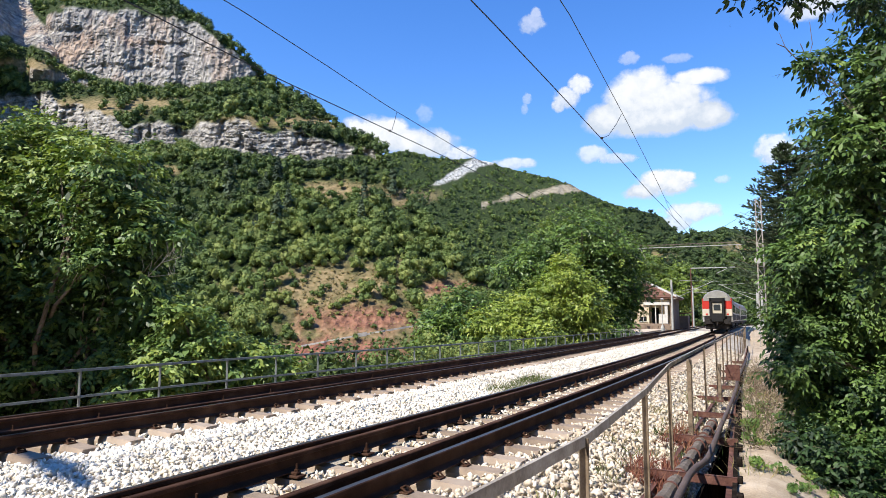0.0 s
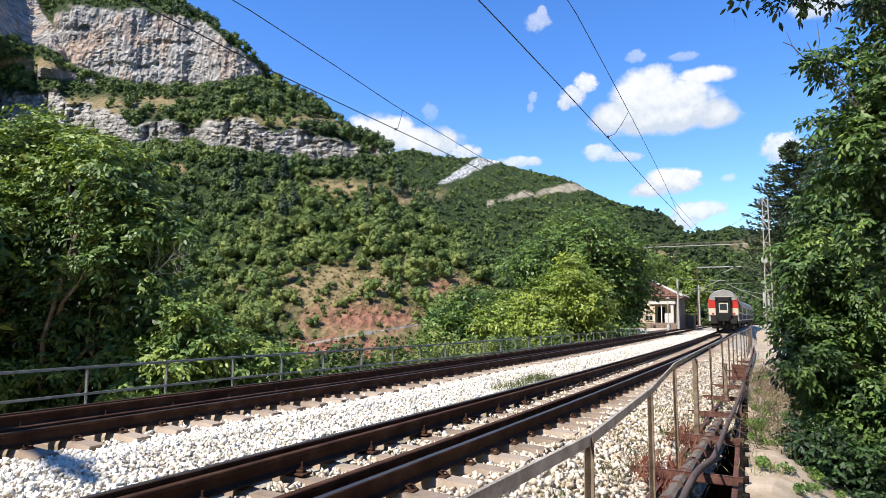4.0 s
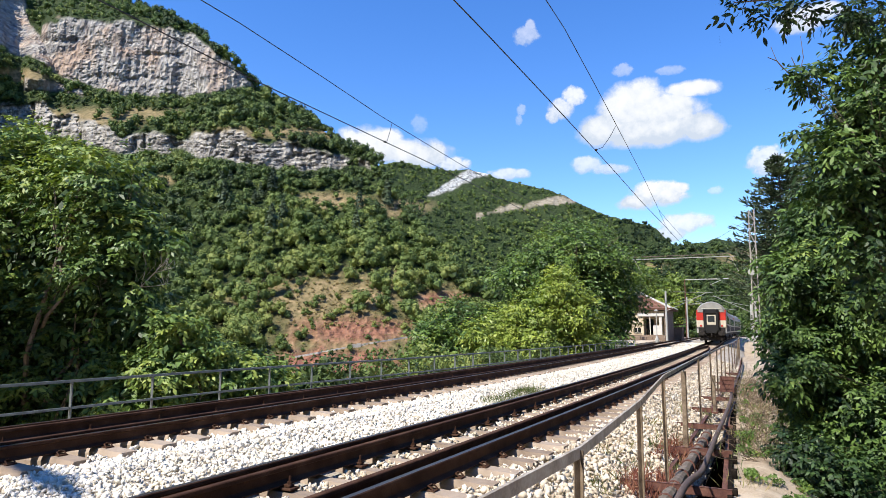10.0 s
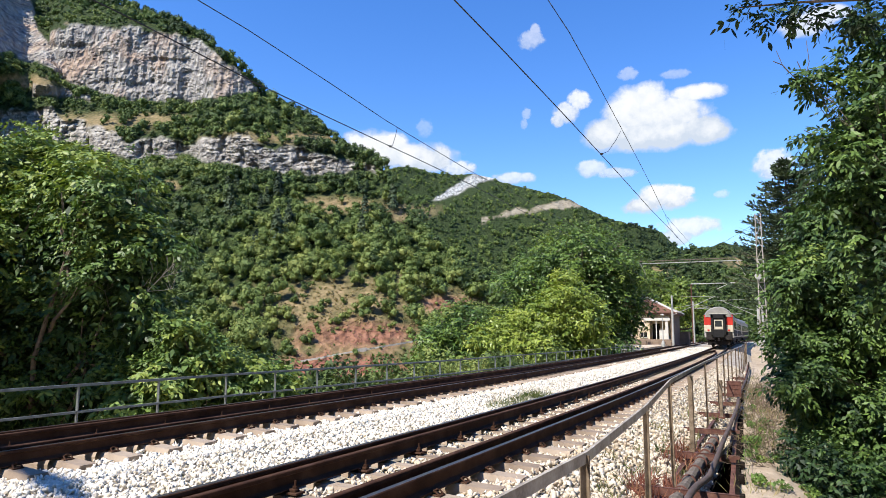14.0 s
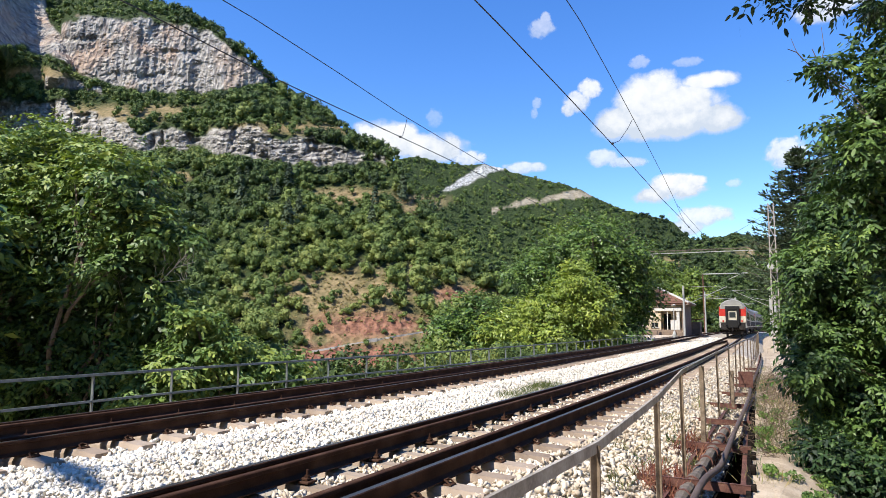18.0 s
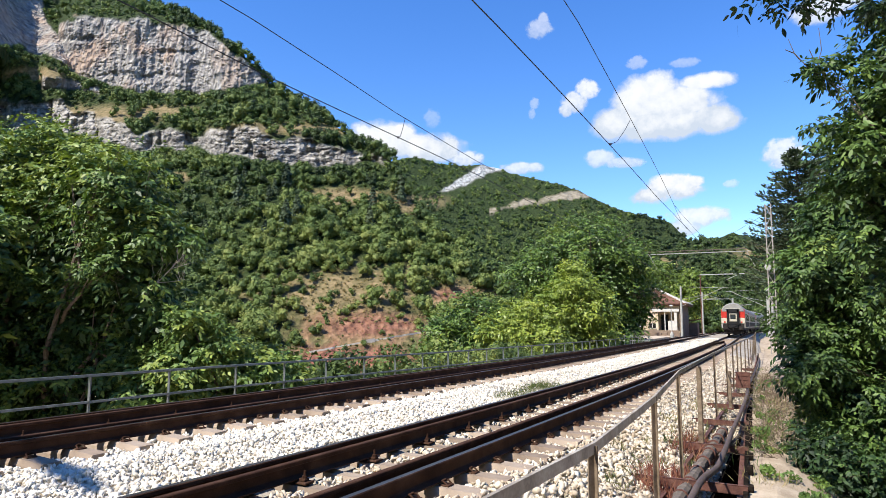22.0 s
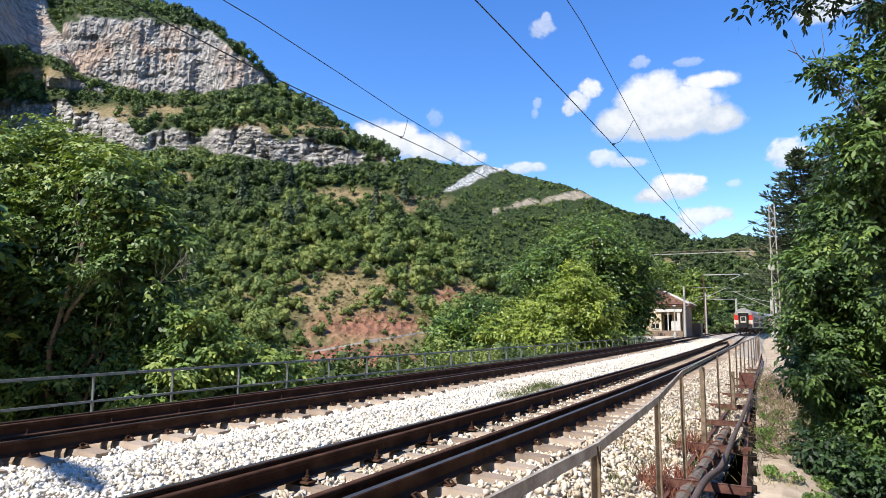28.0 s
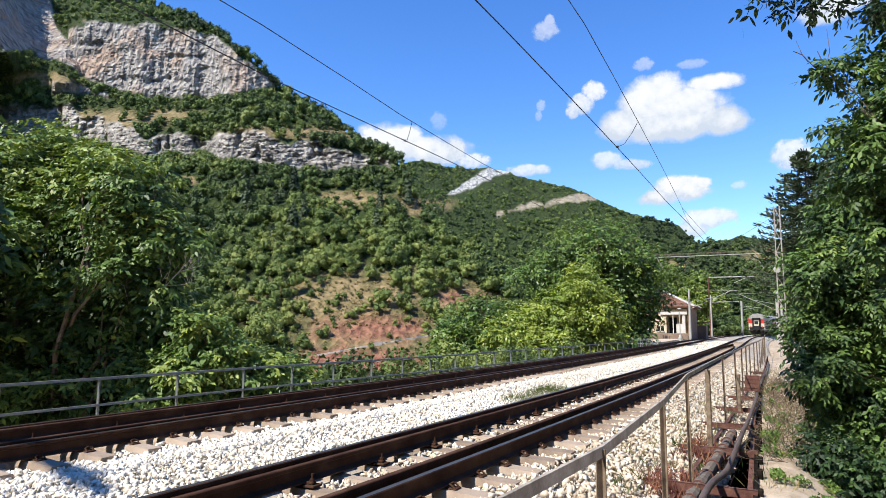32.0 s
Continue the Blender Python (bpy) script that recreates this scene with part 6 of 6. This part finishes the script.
# ---- clouds: far sheets of vapour with soft edges ----
def cloud(u, w, wu, hw, blobs, seed, density=1.0):
    """A cloud seen along (u, w), wu by hw in size, made of soft rounds (x, y, rx, ry) in its own square."""
    D = 3600.0
    m, nt, b = mat("cloud")
    nt.nodes.remove(b)
    tc = nt.nodes.new("ShaderNodeTexCoord")
    mp = nt.nodes.new("ShaderNodeMapping")
    mp.inputs["Scale"].default_value = (1 / (wu * D), 1 / (wu * D), 1)
    mp.inputs["Location"].default_value = (seed * 3.1, seed * 1.7, 0)
    nt.links.new(tc.outputs["Object"], mp.inputs[0])
    n1 = noise_tex(nt, mp.outputs[0], 4.6, 8.0, 0.60)
    n2 = noise_tex(nt, mp.outputs[0], 9.0, 6.0, 0.6)
    sep = nt.nodes.new("ShaderNodeSeparateXYZ")
    nt.links.new(tc.outputs["Object"], sep.inputs[0])
    def mth(op, a, b_=None):
        q = nt.nodes.new("ShaderNodeMath")
        q.operation = op
        for i, v in enumerate((a, b_)):
            if v is None:
                continue
            if isinstance(v, (int, float)):
                q.inputs[i].default_value = v
            else:
                nt.links.new(v, q.inputs[i])
        return q.outputs[0]
    X = mth('DIVIDE', sep.outputs[0], wu * D / 2)
    Y = mth('DIVIDE', sep.outputs[1], hw * D / 2)
    field = None
    for cx, cy, rx, ry in blobs:
        dx = mth('DIVIDE', mth('SUBTRACT', X, cx), rx)
        dy = mth('DIVIDE', mth('SUBTRACT', Y, cy), ry)
        f = mth('SUBTRACT', 1.0, mth('ADD', mth('MULTIPLY', dx, dx), mth('MULTIPLY', dy, dy)))
        field = f if field is None else mth('MAXIMUM', field, f)
    rag = mth('MULTIPLY', mth('SUBTRACT', n1, 0.5), 2.3)
    a = mth('ADD', field, rag)
    edge = node(nt, "MapRange")
    nt.links.new(a, edge.inputs[0])
    edge.inputs[1].default_value, edge.inputs[2].default_value = -0.20, 0.42
    edge.inputs[4].default_value = density
    alpha = mth('POWER', edge.outputs[0], 1.2)
    # shading painted into the glow: a greyer base, billows by the fine noise
    bil = mth('ADD', mth('MULTIPLY', mth('SUBTRACT', n2, 0.5), 0.9), mth('ADD', mth('MULTIPLY', Y, 0.35), mth('MULTIPLY', a, 0.35)))
    col = ramp(nt, bil, [(0.0, (0.60, 0.68, 0.80)), (0.25, (0.80, 0.84, 0.90)), (0.55, (0.95, 0.96, 0.98))])
    em = nt.nodes.new("ShaderNodeEmission")
    em.inputs[1].default_value = 0.67
    nt.links.new(col.outputs[0], em.inputs[0])
    tr = nt.nodes.new("ShaderNodeBsdfTransparent")
    mx = nt.nodes.new("ShaderNodeMixShader")
    nt.links.new(alpha, mx.inputs[0])
    nt.links.new(tr.outputs[0], mx.inputs[1])
    nt.links.new(em.outputs[0], mx.inputs[2])
    nt.links.new(mx.outputs[0], nt.nodes["Material Output"].inputs[0])
    k = 0.75
    v = [(-wu * D * k, -hw * D * k, 0), (wu * D * k, -hw * D * k, 0), (wu * D * k, hw * D * k, 0), (-wu * D * k, hw * D * k, 0)]
    ob = obj("cloud", v, [(0, 1, 2, 3)], m)
    ob.matrix_world = look((u * D, D, w * D + EYE[2]), (u * 2 * D, 2 * D, w * 2 * D + EYE[2])) @ pose(0, 0, 0)
    ob.visible_shadow = False
    tagged(ob, "white fair-weather cloud with a ragged soft edge", "cloud", "clouds in the sky", kind="structure")
    return ob


CLOUDS = []
CLOUDS.append(cloud(0.330, 0.345, 0.235, 0.125, [(0.05, -0.55, 0.92, 0.42), (-0.15, 0.2, 0.5, 0.6), (0.65, -0.5, 0.36, 0.4), (0.60, 0.45, 0.38, 0.22), (0.2, 0.0, 0.55, 0.45), (-0.6, -0.4, 0.38, 0.42)], 1))
CLOUDS.append(cloud(0.199, 0.352, 0.075, 0.075, [(-0.1, -0.1, 0.6, 0.45), (0.45, 0.4, 0.5, 0.4), (-0.45, -0.4, 0.3, 0.3)], 2, 0.9))
CLOUDS.append(cloud(0.141, 0.470, 0.060, 0.058, [(0.0, 0.0, 0.7, 0.55), (0.2, 0.5, 0.3, 0.35)], 3, 0.55))
CLOUDS.append(cloud(-0.075, 0.282, 0.200, 0.085, [(-0.3, 0.1, 0.6, 0.65), (0.3, -0.2, 0.7, 0.6), (-0.7, -0.1, 0.3, 0.5)], 4))
CLOUDS.append(cloud(0.250, 0.255, 0.110, 0.042, [(-0.3, 0.1, 0.45, 0.65), (0.35, -0.3, 0.6, 0.4)], 5, 0.75))
CLOUDS.append(cloud(0.340, 0.208, 0.125, 0.062, [(0.1, 0.1, 0.7, 0.65), (-0.4, -0.3, 0.5, 0.45), (0.6, 0.3, 0.25, 0.3)], 6))
CLOUDS.append(cloud(0.385, 0.162, 0.110, 0.062, [(0.0, 0.1, 0.8, 0.5), (-0.4, -0.4, 0.5, 0.5)], 7, 0.9))
CLOUDS.append(cloud(0.296, 0.412, 0.045, 0.036, [(0, 0, 0.7, 0.6)], 8, 0.45))
CLOUDS.append(cloud(0.372, 0.413, 0.055, 0.032, [(0, 0, 0.8, 0.5)], 9, 0.4))
CLOUDS.append(cloud(0.131, 0.338, 0.030, 0.045, [(0.1, 0.3, 0.5, 0.4), (-0.2, -0.4, 0.4, 0.4)], 10, 0.4))
CLOUDS.append(cloud(-0.030, 0.320, 0.045, 0.050, [(0, 0, 0.6, 0.6)], 11, 0.3))
CLOUDS.append(cloud(0.112, 0.240, 0.085, 0.032, [(0, 0, 0.8, 0.6)], 12, 0.8))
CLOUDS.append(cloud(0.437, 0.217, 0.030, 0.020, [(0, 0, 0.8, 0.7)], 13, 0.5))
CLOUDS.append(cloud(0.590, 0.500, 0.120, 0.075, [(0, 0, 0.7, 0.6), (0.5, 0.2, 0.5, 0.4)], 14, 0.85))
CLOUDS.append(cloud(0.024, 0.256, 0.070, 0.034, [(0, 0, 0.8, 0.7)], 15, 0.9))
CLOUDS.append(cloud(0.520, 0.265, 0.075, 0.07, [(0, 0, 0.8, 0.7)], 16, 0.85))


# ---- station house ----
def station_house():
    M_ROOF = rough_mat("roof_tile", [(0.075, 0.035, 0.022), (0.13, 0.062, 0.04), (0.19, 0.095, 0.062)], 3.0, 0.85, fine=12, relief=0.5, dist=0.05, obj_random=True)
    M_WALL = rough_mat("beige_plaster", [(0.46, 0.36, 0.22), (0.60, 0.49, 0.33), (0.66, 0.57, 0.42)], 1.2, 0.9, fine=20, relief=0.2)
    M_BROWN = rough_mat("brown_plaster", [(0.15, 0.11, 0.08), (0.26, 0.19, 0.14)], 1.5, 0.9, fine=20, relief=0.2)
    M_WHITE = rough_mat("white_paint", [(0.46, 0.44, 0.39), (0.62, 0.60, 0.55)], 2.0, 0.7, fine=30, relief=0.05)
    M_DARK = rough_mat("dark_window", [(0.01, 0.012, 0.012), (0.03, 0.03, 0.03)], 3, 0.15, spec=0.6)
    h = thing("station_house", on_line(99.5, -14.8, -0.35), "beige single-storey station house with a brown hipped tile roof", "house")
    bm = bmesh.new()
    box(bm, -4.6, 1.2, -4.5, -3.0, 0, 4.5)
    box(bm, -4.6, 4.0, -2.9, 4.5, 0, 4.5)
    part("wall", bm, M_WALL, h)
    # the side wall is a darker brown than the beige front
    part("side_wall", bm_box(4.0, 4.35, -4.5, 4.5, 0, 4.5), M_BROWN, h, "brown side wall")
    part("plinth", bm_box(-4.8, 3.95, -4.75, -4.52, 0, 1.0, 0.03), M_BROWN, h, "brown stone plinth")
    part("porch_beam", bm_box(0.4, 3.98, -4.7, -4.4, 3.55, 3.95, 0.02), M_WHITE, h, "white porch beam")
    part("lintel", bm_box(1.22, 3.98, -4.4, -3.0, 3.9, 4.3, 0.02), M_WALL, h)
    for x, w in ((2.1, 0.12), (3.5, 0.4)):
        part("column", bm_box(x - w / 2, x + w / 2, -4.6, -4.6 + w + 0.02, 1.0, 3.55, 0.02), M_WHITE, h, "white porch column")
    part("parapet", bm_box(2.5, 3.7, -4.58, -4.45, 1.0, 2.3, 0.02), M_WHITE, h, "white porch parapet")
    door = part("door", bm_box(1.4, 2.4, -2.98, -2.92, 0.5, 3.2), M_DARK, h, "dark doorway of the porch")
    for x, z in ((0.4, 1.6), (-1.2, 2.2), (-3.0, 2.2)):
        wi = part("window", bm_box(x - 0.45, x + 0.45, -4.53, -4.47, z - 0.3 if x > 0 else z - 0.7, z + 0.35 if x > 0 else z + 0.9), M_DARK, h, "dark window")
        part("frame", bm_box(x - 0.03, x + 0.03, -4.56, -4.535, z - 0.3 if x > 0 else z - 0.7, z + 0.35 if x > 0 else z + 0.9), M_WHITE, wi)
        part("sill", bm_box(x - 0.55, x + 0.55, -4.62, -4.535, z - 0.78 if x < 0 else z - 0.38, z - 0.7 if x < 0 else z - 0.3), M_WHITE, wi)
    # hipped roof in courses of tiles
    a, zt, ze = 4.95, 7.1, 4.6
    bm = bmesh.new()
    e = [bm.verts.new(p) for p in ((-a, -a, ze), (a, -a, ze), (a, a, ze), (-a, a, ze))]
    top = bm.verts.new((0, 0, zt))
    low = [bm.verts.new((v.co.x, v.co.y, ze - 0.16)) for v in e]
    for k in range(4):
        bm.faces.new((e[k], e[(k + 1) % 4], top))
        bm.faces.new((low[k], low[(k + 1) % 4], e[(k + 1) % 4], e[k]))
    bm.faces.new(low[::-1])
    roof = part("roof", bm, M_ROOF, h)
    n = 11
    for k in range(n):
        f0, f1 = k / n, (k + 1) / n
        for face in (0, 1):
            bm = bmesh.new()
            w0, w1 = a * (1 - f0) + 0.05, a * (1 - f1) + 0.05
            z0, z1 = ze + (zt - ze) * f0 + 0.05, ze + (zt - ze) * f1 + 0.05
            p = [(-w0, -w0 - 0.03, z0 + 0.04), (w0, -w0 - 0.03, z0 + 0.04), (w1, -w1, z1), (-w1, -w1, z1), (-w0, -w0 - 0.03, z0 - 0.03), (w0, -w0 - 0.03, z0 - 0.03)]
            if face:
                p = [(-y, x, z) for x, y, z in p]
            vs = [bm.verts.new(q) for q in p]
            bm.faces.new(vs[:4])
            bm.faces.new((vs[4], vs[5], vs[1], vs[0]))
            part("tile_course", bm, M_ROOF, roof)
    for sx, sy in ((1, -1), (-1, -1), (1, 1)):
        for k in range(14):
            f0, f1 = k / 14, (k + 0.86) / 14
            bm = bmesh.new()
            bar(bm, (sx * a * (1 - f0), sy * a * (1 - f0), ze + (zt - ze) * f0 + 0.1), (sx * a * (1 - f1), sy * a * (1 - f1), ze + (zt - ze) * f1 + 0.14), 0.3, 0.14)
            part("ridge_tile", bm, M_WHITE, roof, "whitewashed ridge tile")
    # hut beside the house
    hut = thing("hut", on_line(106, -10.9, -0.35), "low brown wooden hut beside the station house", "hut")
    part("wall", bm_box(-1.6, 1.6, -1.5, 1.5, 0, 2.1), M_BROWN, hut)
    bm = bmesh.new()
    bar(bm, (-1.9, 0, 2.15), (1.9, 0, 2.6), 3.6, 0.12)
    part("roof", bm, M_ROOF, hut)
    # low wall and steps in front
    lw = thing("garden_wall", on_line(92, -13.6, -0.4), "low brown stone wall in front of the station house", "wall")
    for k in range(7):
        part("stone_block", bm_box(-2.4 + k * 0.8, -1.64 + k * 0.8, -0.2, 0.2, 0, 0.75 + 0.05 * (k % 3), 0.03), M_BROWN, lw)


station_house()


# ---- train ----
def carriage():
    M_RED = rough_mat("red_paint", [(0.40, 0.028, 0.020), (0.56, 0.045, 0.03)], 2.0, 0.4, fine=30, relief=0.05)
    M_CREAM = rough_mat("cream_paint", [(0.45, 0.40, 0.30), (0.62, 0.56, 0.45)], 2.0, 0.5, fine=30, relief=0.05)
    M_SIDE = rough_mat("grey_body", [(0.30, 0.28, 0.26), (0.46, 0.44, 0.41)], 2.0, 0.5, fine=30, relief=0.05)
    M_CROOF = rough_mat("roof_sheet", [(0.20, 0.195, 0.18), (0.34, 0.33, 0.30)], 1.5, 0.5, fine=20, relief=0.1)
    M_BLACK = rough_mat("black_rubber", [(0.004, 0.004, 0.004), (0.011, 0.010, 0.010)], 4.0, 0.6, fine=30)
    M_GLASS = rough_mat("carriage_window", [(0.015, 0.02, 0.022), (0.04, 0.045, 0.05)], 2.0, 0.12, spec=0.7)
    M_SILVER = rough_mat("pale_door_paint", [(0.34, 0.32, 0.26), (0.48, 0.45, 0.38)], 3.0, 0.5, fine=30)
    M_DIRT = rough_mat("underframe_dirt", [(0.008, 0.007, 0.006), (0.028, 0.022, 0.019)], 4.0, 0.85, fine=30)
    c = thing("railway_carriage", pose(0, 0, 0), "red, cream and grey passenger carriage with a black gangway end", "train carriage", "carriages of the train")
    def prism(prof, y0, y1, taper=None):
        bm = bmesh.new()
        ys = [(y0, 1.0)] if not taper else taper
        rings = [[bm.verts.new((x * f, y, 3.2 + (z - 3.2) * f if z > 3.2 else z)) for x, z in prof] for y, f in ys + [(y1, 1.0)]]
        n = len(prof)
        for a, b in zip(rings, rings[1:]):
            for k in range(n):
                bm.faces.new((a[k], a[(k + 1) % n], b[(k + 1) % n], b[k]))
        bm.faces.new(rings[0][::-1])
        bm.faces.new(rings[-1])
        bmesh.ops.recalc_face_normals(bm, faces=list(bm.faces))
        return bm
    part("body", prism([(-1.40, 1.05), (1.40, 1.05), (1.43, 1.4), (1.43, 2.9), (1.40, 3.2), (-1.40, 3.2), (-1.43, 2.9), (-1.43, 1.4)], 0.12, 24.4), M_SIDE, c)
    part("roof", prism([(-1.41, 3.2), (1.41, 3.2), (1.34, 3.52), (1.12, 3.86), (0.75, 4.12), (0.35, 4.26), (0, 4.3), (-0.35, 4.26), (-0.75, 4.12), (-1.12, 3.86), (-1.34, 3.52)], 0.1, 24.4,
                       [(0.0, 0.93), (0.25, 1.0)]), M_CROOF, c, "dark grey domed roof")
    part("rain_strip", bm_box(-0.9, 0.9, -0.06, 0.0, 3.52, 3.60, 0.01), M_SILVER, c, "pale strip over the gangway")
    for sx in (-1, 1):
        a, b = sorted((sx * 0.74, sx * 1.415))
        part("end_panel", bm_box(a, b, 0.03, 0.118, 2.36, 3.42, 0.02), M_RED, c, "bright red end panel")
        part("lower_panel", bm_box(a, b, 0.03, 0.118, 1.64, 2.355, 0.02), M_CREAM, c, "cream lower end panel")
        a, b = sorted((sx * 0.80, sx * 1.2))
        part("foot_panel", bm_box(a - 0.05, b + 0.1, 0.04, 0.118, 1.06, 1.63, 0.01), M_DIRT, c, "grimy dark foot of the carriage end")
        part("tail_lamp", bm_box(a + 0.1, b - 0.1, 0.0, 0.03, 1.72, 1.9, 0.01), M_RED, c, "red tail lamp")
        bm = bmesh.new()
        tube(bm, [(sx * 0.88, 0.1, 1.05), (sx * 0.88, -0.35, 1.05)], 0.09, 10)
        tube(bm, [(sx * 0.88, -0.35, 1.05), (sx * 0.88, -0.42, 1.05)], [0.26, 0.24], 14)
        part("buffer", bm, M_DIRT, c)
        a, b = sorted((sx * 0.45, sx * 0.73))
        part("gangway_side", bm_box(a, b, -0.3, 0.11, 1.25, 3.5, 0.06), M_BLACK, c, "black rubber gangway bellows")
    part("gangway_top", bm_box(-0.74, 0.74, -0.3, 0.11, 3.05, 3.51, 0.06), M_BLACK, c)
    door = part("gangway_door", bm_box(-0.46, 0.46, -0.16, 0.11, 1.9, 2.95, 0.02), M_CREAM, c, "pale gangway door")
    part("pane", bm_box(-0.33, 0.33, -0.175, -0.161, 2.2, 2.82, 0.01), M_GLASS, door, "dark door pane")
    part("gangway_plate", bm_box(-0.55, 0.55, -0.34, 0.1, 1.05, 1.88, 0.04), M_BLACK, c)
    part("buffer_beam", bm_box(-1.25, 1.25, 0.0, 0.2, 0.82, 1.14, 0.02), M_DIRT, c)
    bm = bmesh.new()
    tube(bm, [(0, 0.1, 1.0), (0, -0.3, 0.98), (0, -0.36, 0.7)], 0.06, 8)
    part("coupling", bm, M_DIRT, c)
    for sx in (-1, 1):
        bm = bmesh.new()
        tube(bm, [(sx * 0.35, 0.05, 0.9), (sx * 0.35, -0.2, 0.7), (sx * 0.32, -0.1, 0.4)], 0.03, 6)
        part("brake_hose", bm, M_BLACK, c)
    part("underframe", bm_box(-1.3, 1.3, 0.2, 24.2, 0.75, 1.05), M_DIRT, c)
    part("end_step_frame", bm_box(-1.15, 1.15, 0.22, 0.5, 0.28, 0.75, 0.03), M_DIRT, c)
    for y in (8.5, 12.0, 15.4):
        part("equipment_box", bm_box(-1.25, 1.25, y, y + 2.4, 0.35, 0.75, 0.04), M_DIRT, c)
    for y in (3.6, 20.8):
        bg = part("bogie", bm_box(-1.1, 1.1, y - 1.6, y + 1.6, 0.45, 0.7, 0.04), M_DIRT, c)
        for dy in (-1.25, 1.25):
            for sx in (-0.75, 0.75):
                bm = bmesh.new()
                tube(bm, [(sx - 0.065, y + dy, 0.46), (sx + 0.065, y + dy, 0.46)], 0.46, 20)
                part("wheel", bm, M_DIRT, bg)
    for sx in (-1, 1):
        for k in range(10):
            y = 2.6 + k * 2.02
            a, b = sorted((sx * 1.425, sx * 1.442))
            part("window", bm_box(a, b, y, y + 1.25, 2.05, 2.95, 0.0), M_GLASS, c, "dark side window")
        a, b = sorted((sx * 1.425, sx * 1.438))
        part("stripe", bm_box(a, b, 0.15, 24.3, 1.2, 1.9), M_DIRT, c, "dark grimy lower stripe")
        for y in (0.7, 22.9):
            a, b = sorted((sx * 1.425, sx * 1.45))
            part("door", bm_box(a, b, y, y + 0.8, 1.1, 3.05), M_SILVER, c, "pale carriage door")
    for y in (4, 9, 14, 19):
        bm = bmesh.new()
        tube(bm, [(0, y - 0.4, 4.3), (0, y + 0.4, 4.3)], 0.16, 8)
        part("roof_vent", bm, M_CROOF, c)
    return c


CARRIAGES = [carriage()]
for _k in (1, 2):
    CARRIAGES.append(copy_thing(CARRIAGES[0], pose(0, 0, 0)))


def train_s(t):
    """How far along the line the rear of the train is: it starts slowly at about ten seconds."""
    return 73.0 + 0.149 * max(0.0, t - 10.3) ** 2


def motions():
    for k, c in enumerate(CARRIAGES):
        rows_ = []
        for t in [0.0, 5.0, 10.3] + [11 + i for i in range(22)]:
            s = train_s(t) + 25.3 * k
            a, b = at(s + 3.6, TRACK_R), at(s + 20.8, TRACK_R)
            d = b - a
            ang = math.degrees(math.atan2(-d.x, d.y))
            o = a - d.normalized() * 3.6
            rows_.append((t, pose(o.x, o.y, 0, 0, 0, ang)))
        walk(c, rows_)
    # leaves stir in a light wind
    for tree, amp, seed in ((BOUGH, 0.22, 1), (NEAR_TREE, 0.12, 2), (LEFT_TREE, 0.05, 3)):
        r = np.random.default_rng(seed)
        p = tree.matrix_world.translation.copy()
        walk(tree, [(1.6 * k, pose(p.x, p.y, p.z, amp * math.sin(1.9 * k + seed) * r.uniform(0.5, 1), amp * math.cos(2.3 * k) * r.uniform(0.5, 1), 0)) for k in range(21)])
    # the clouds drift slowly
    for c in CLOUDS:
        m = c.matrix_world.copy()
        walk(c, [(0.0, m), (32.0, Matrix.Translation((-6.0, 0.0, 15.0)) @ m)])


motions()
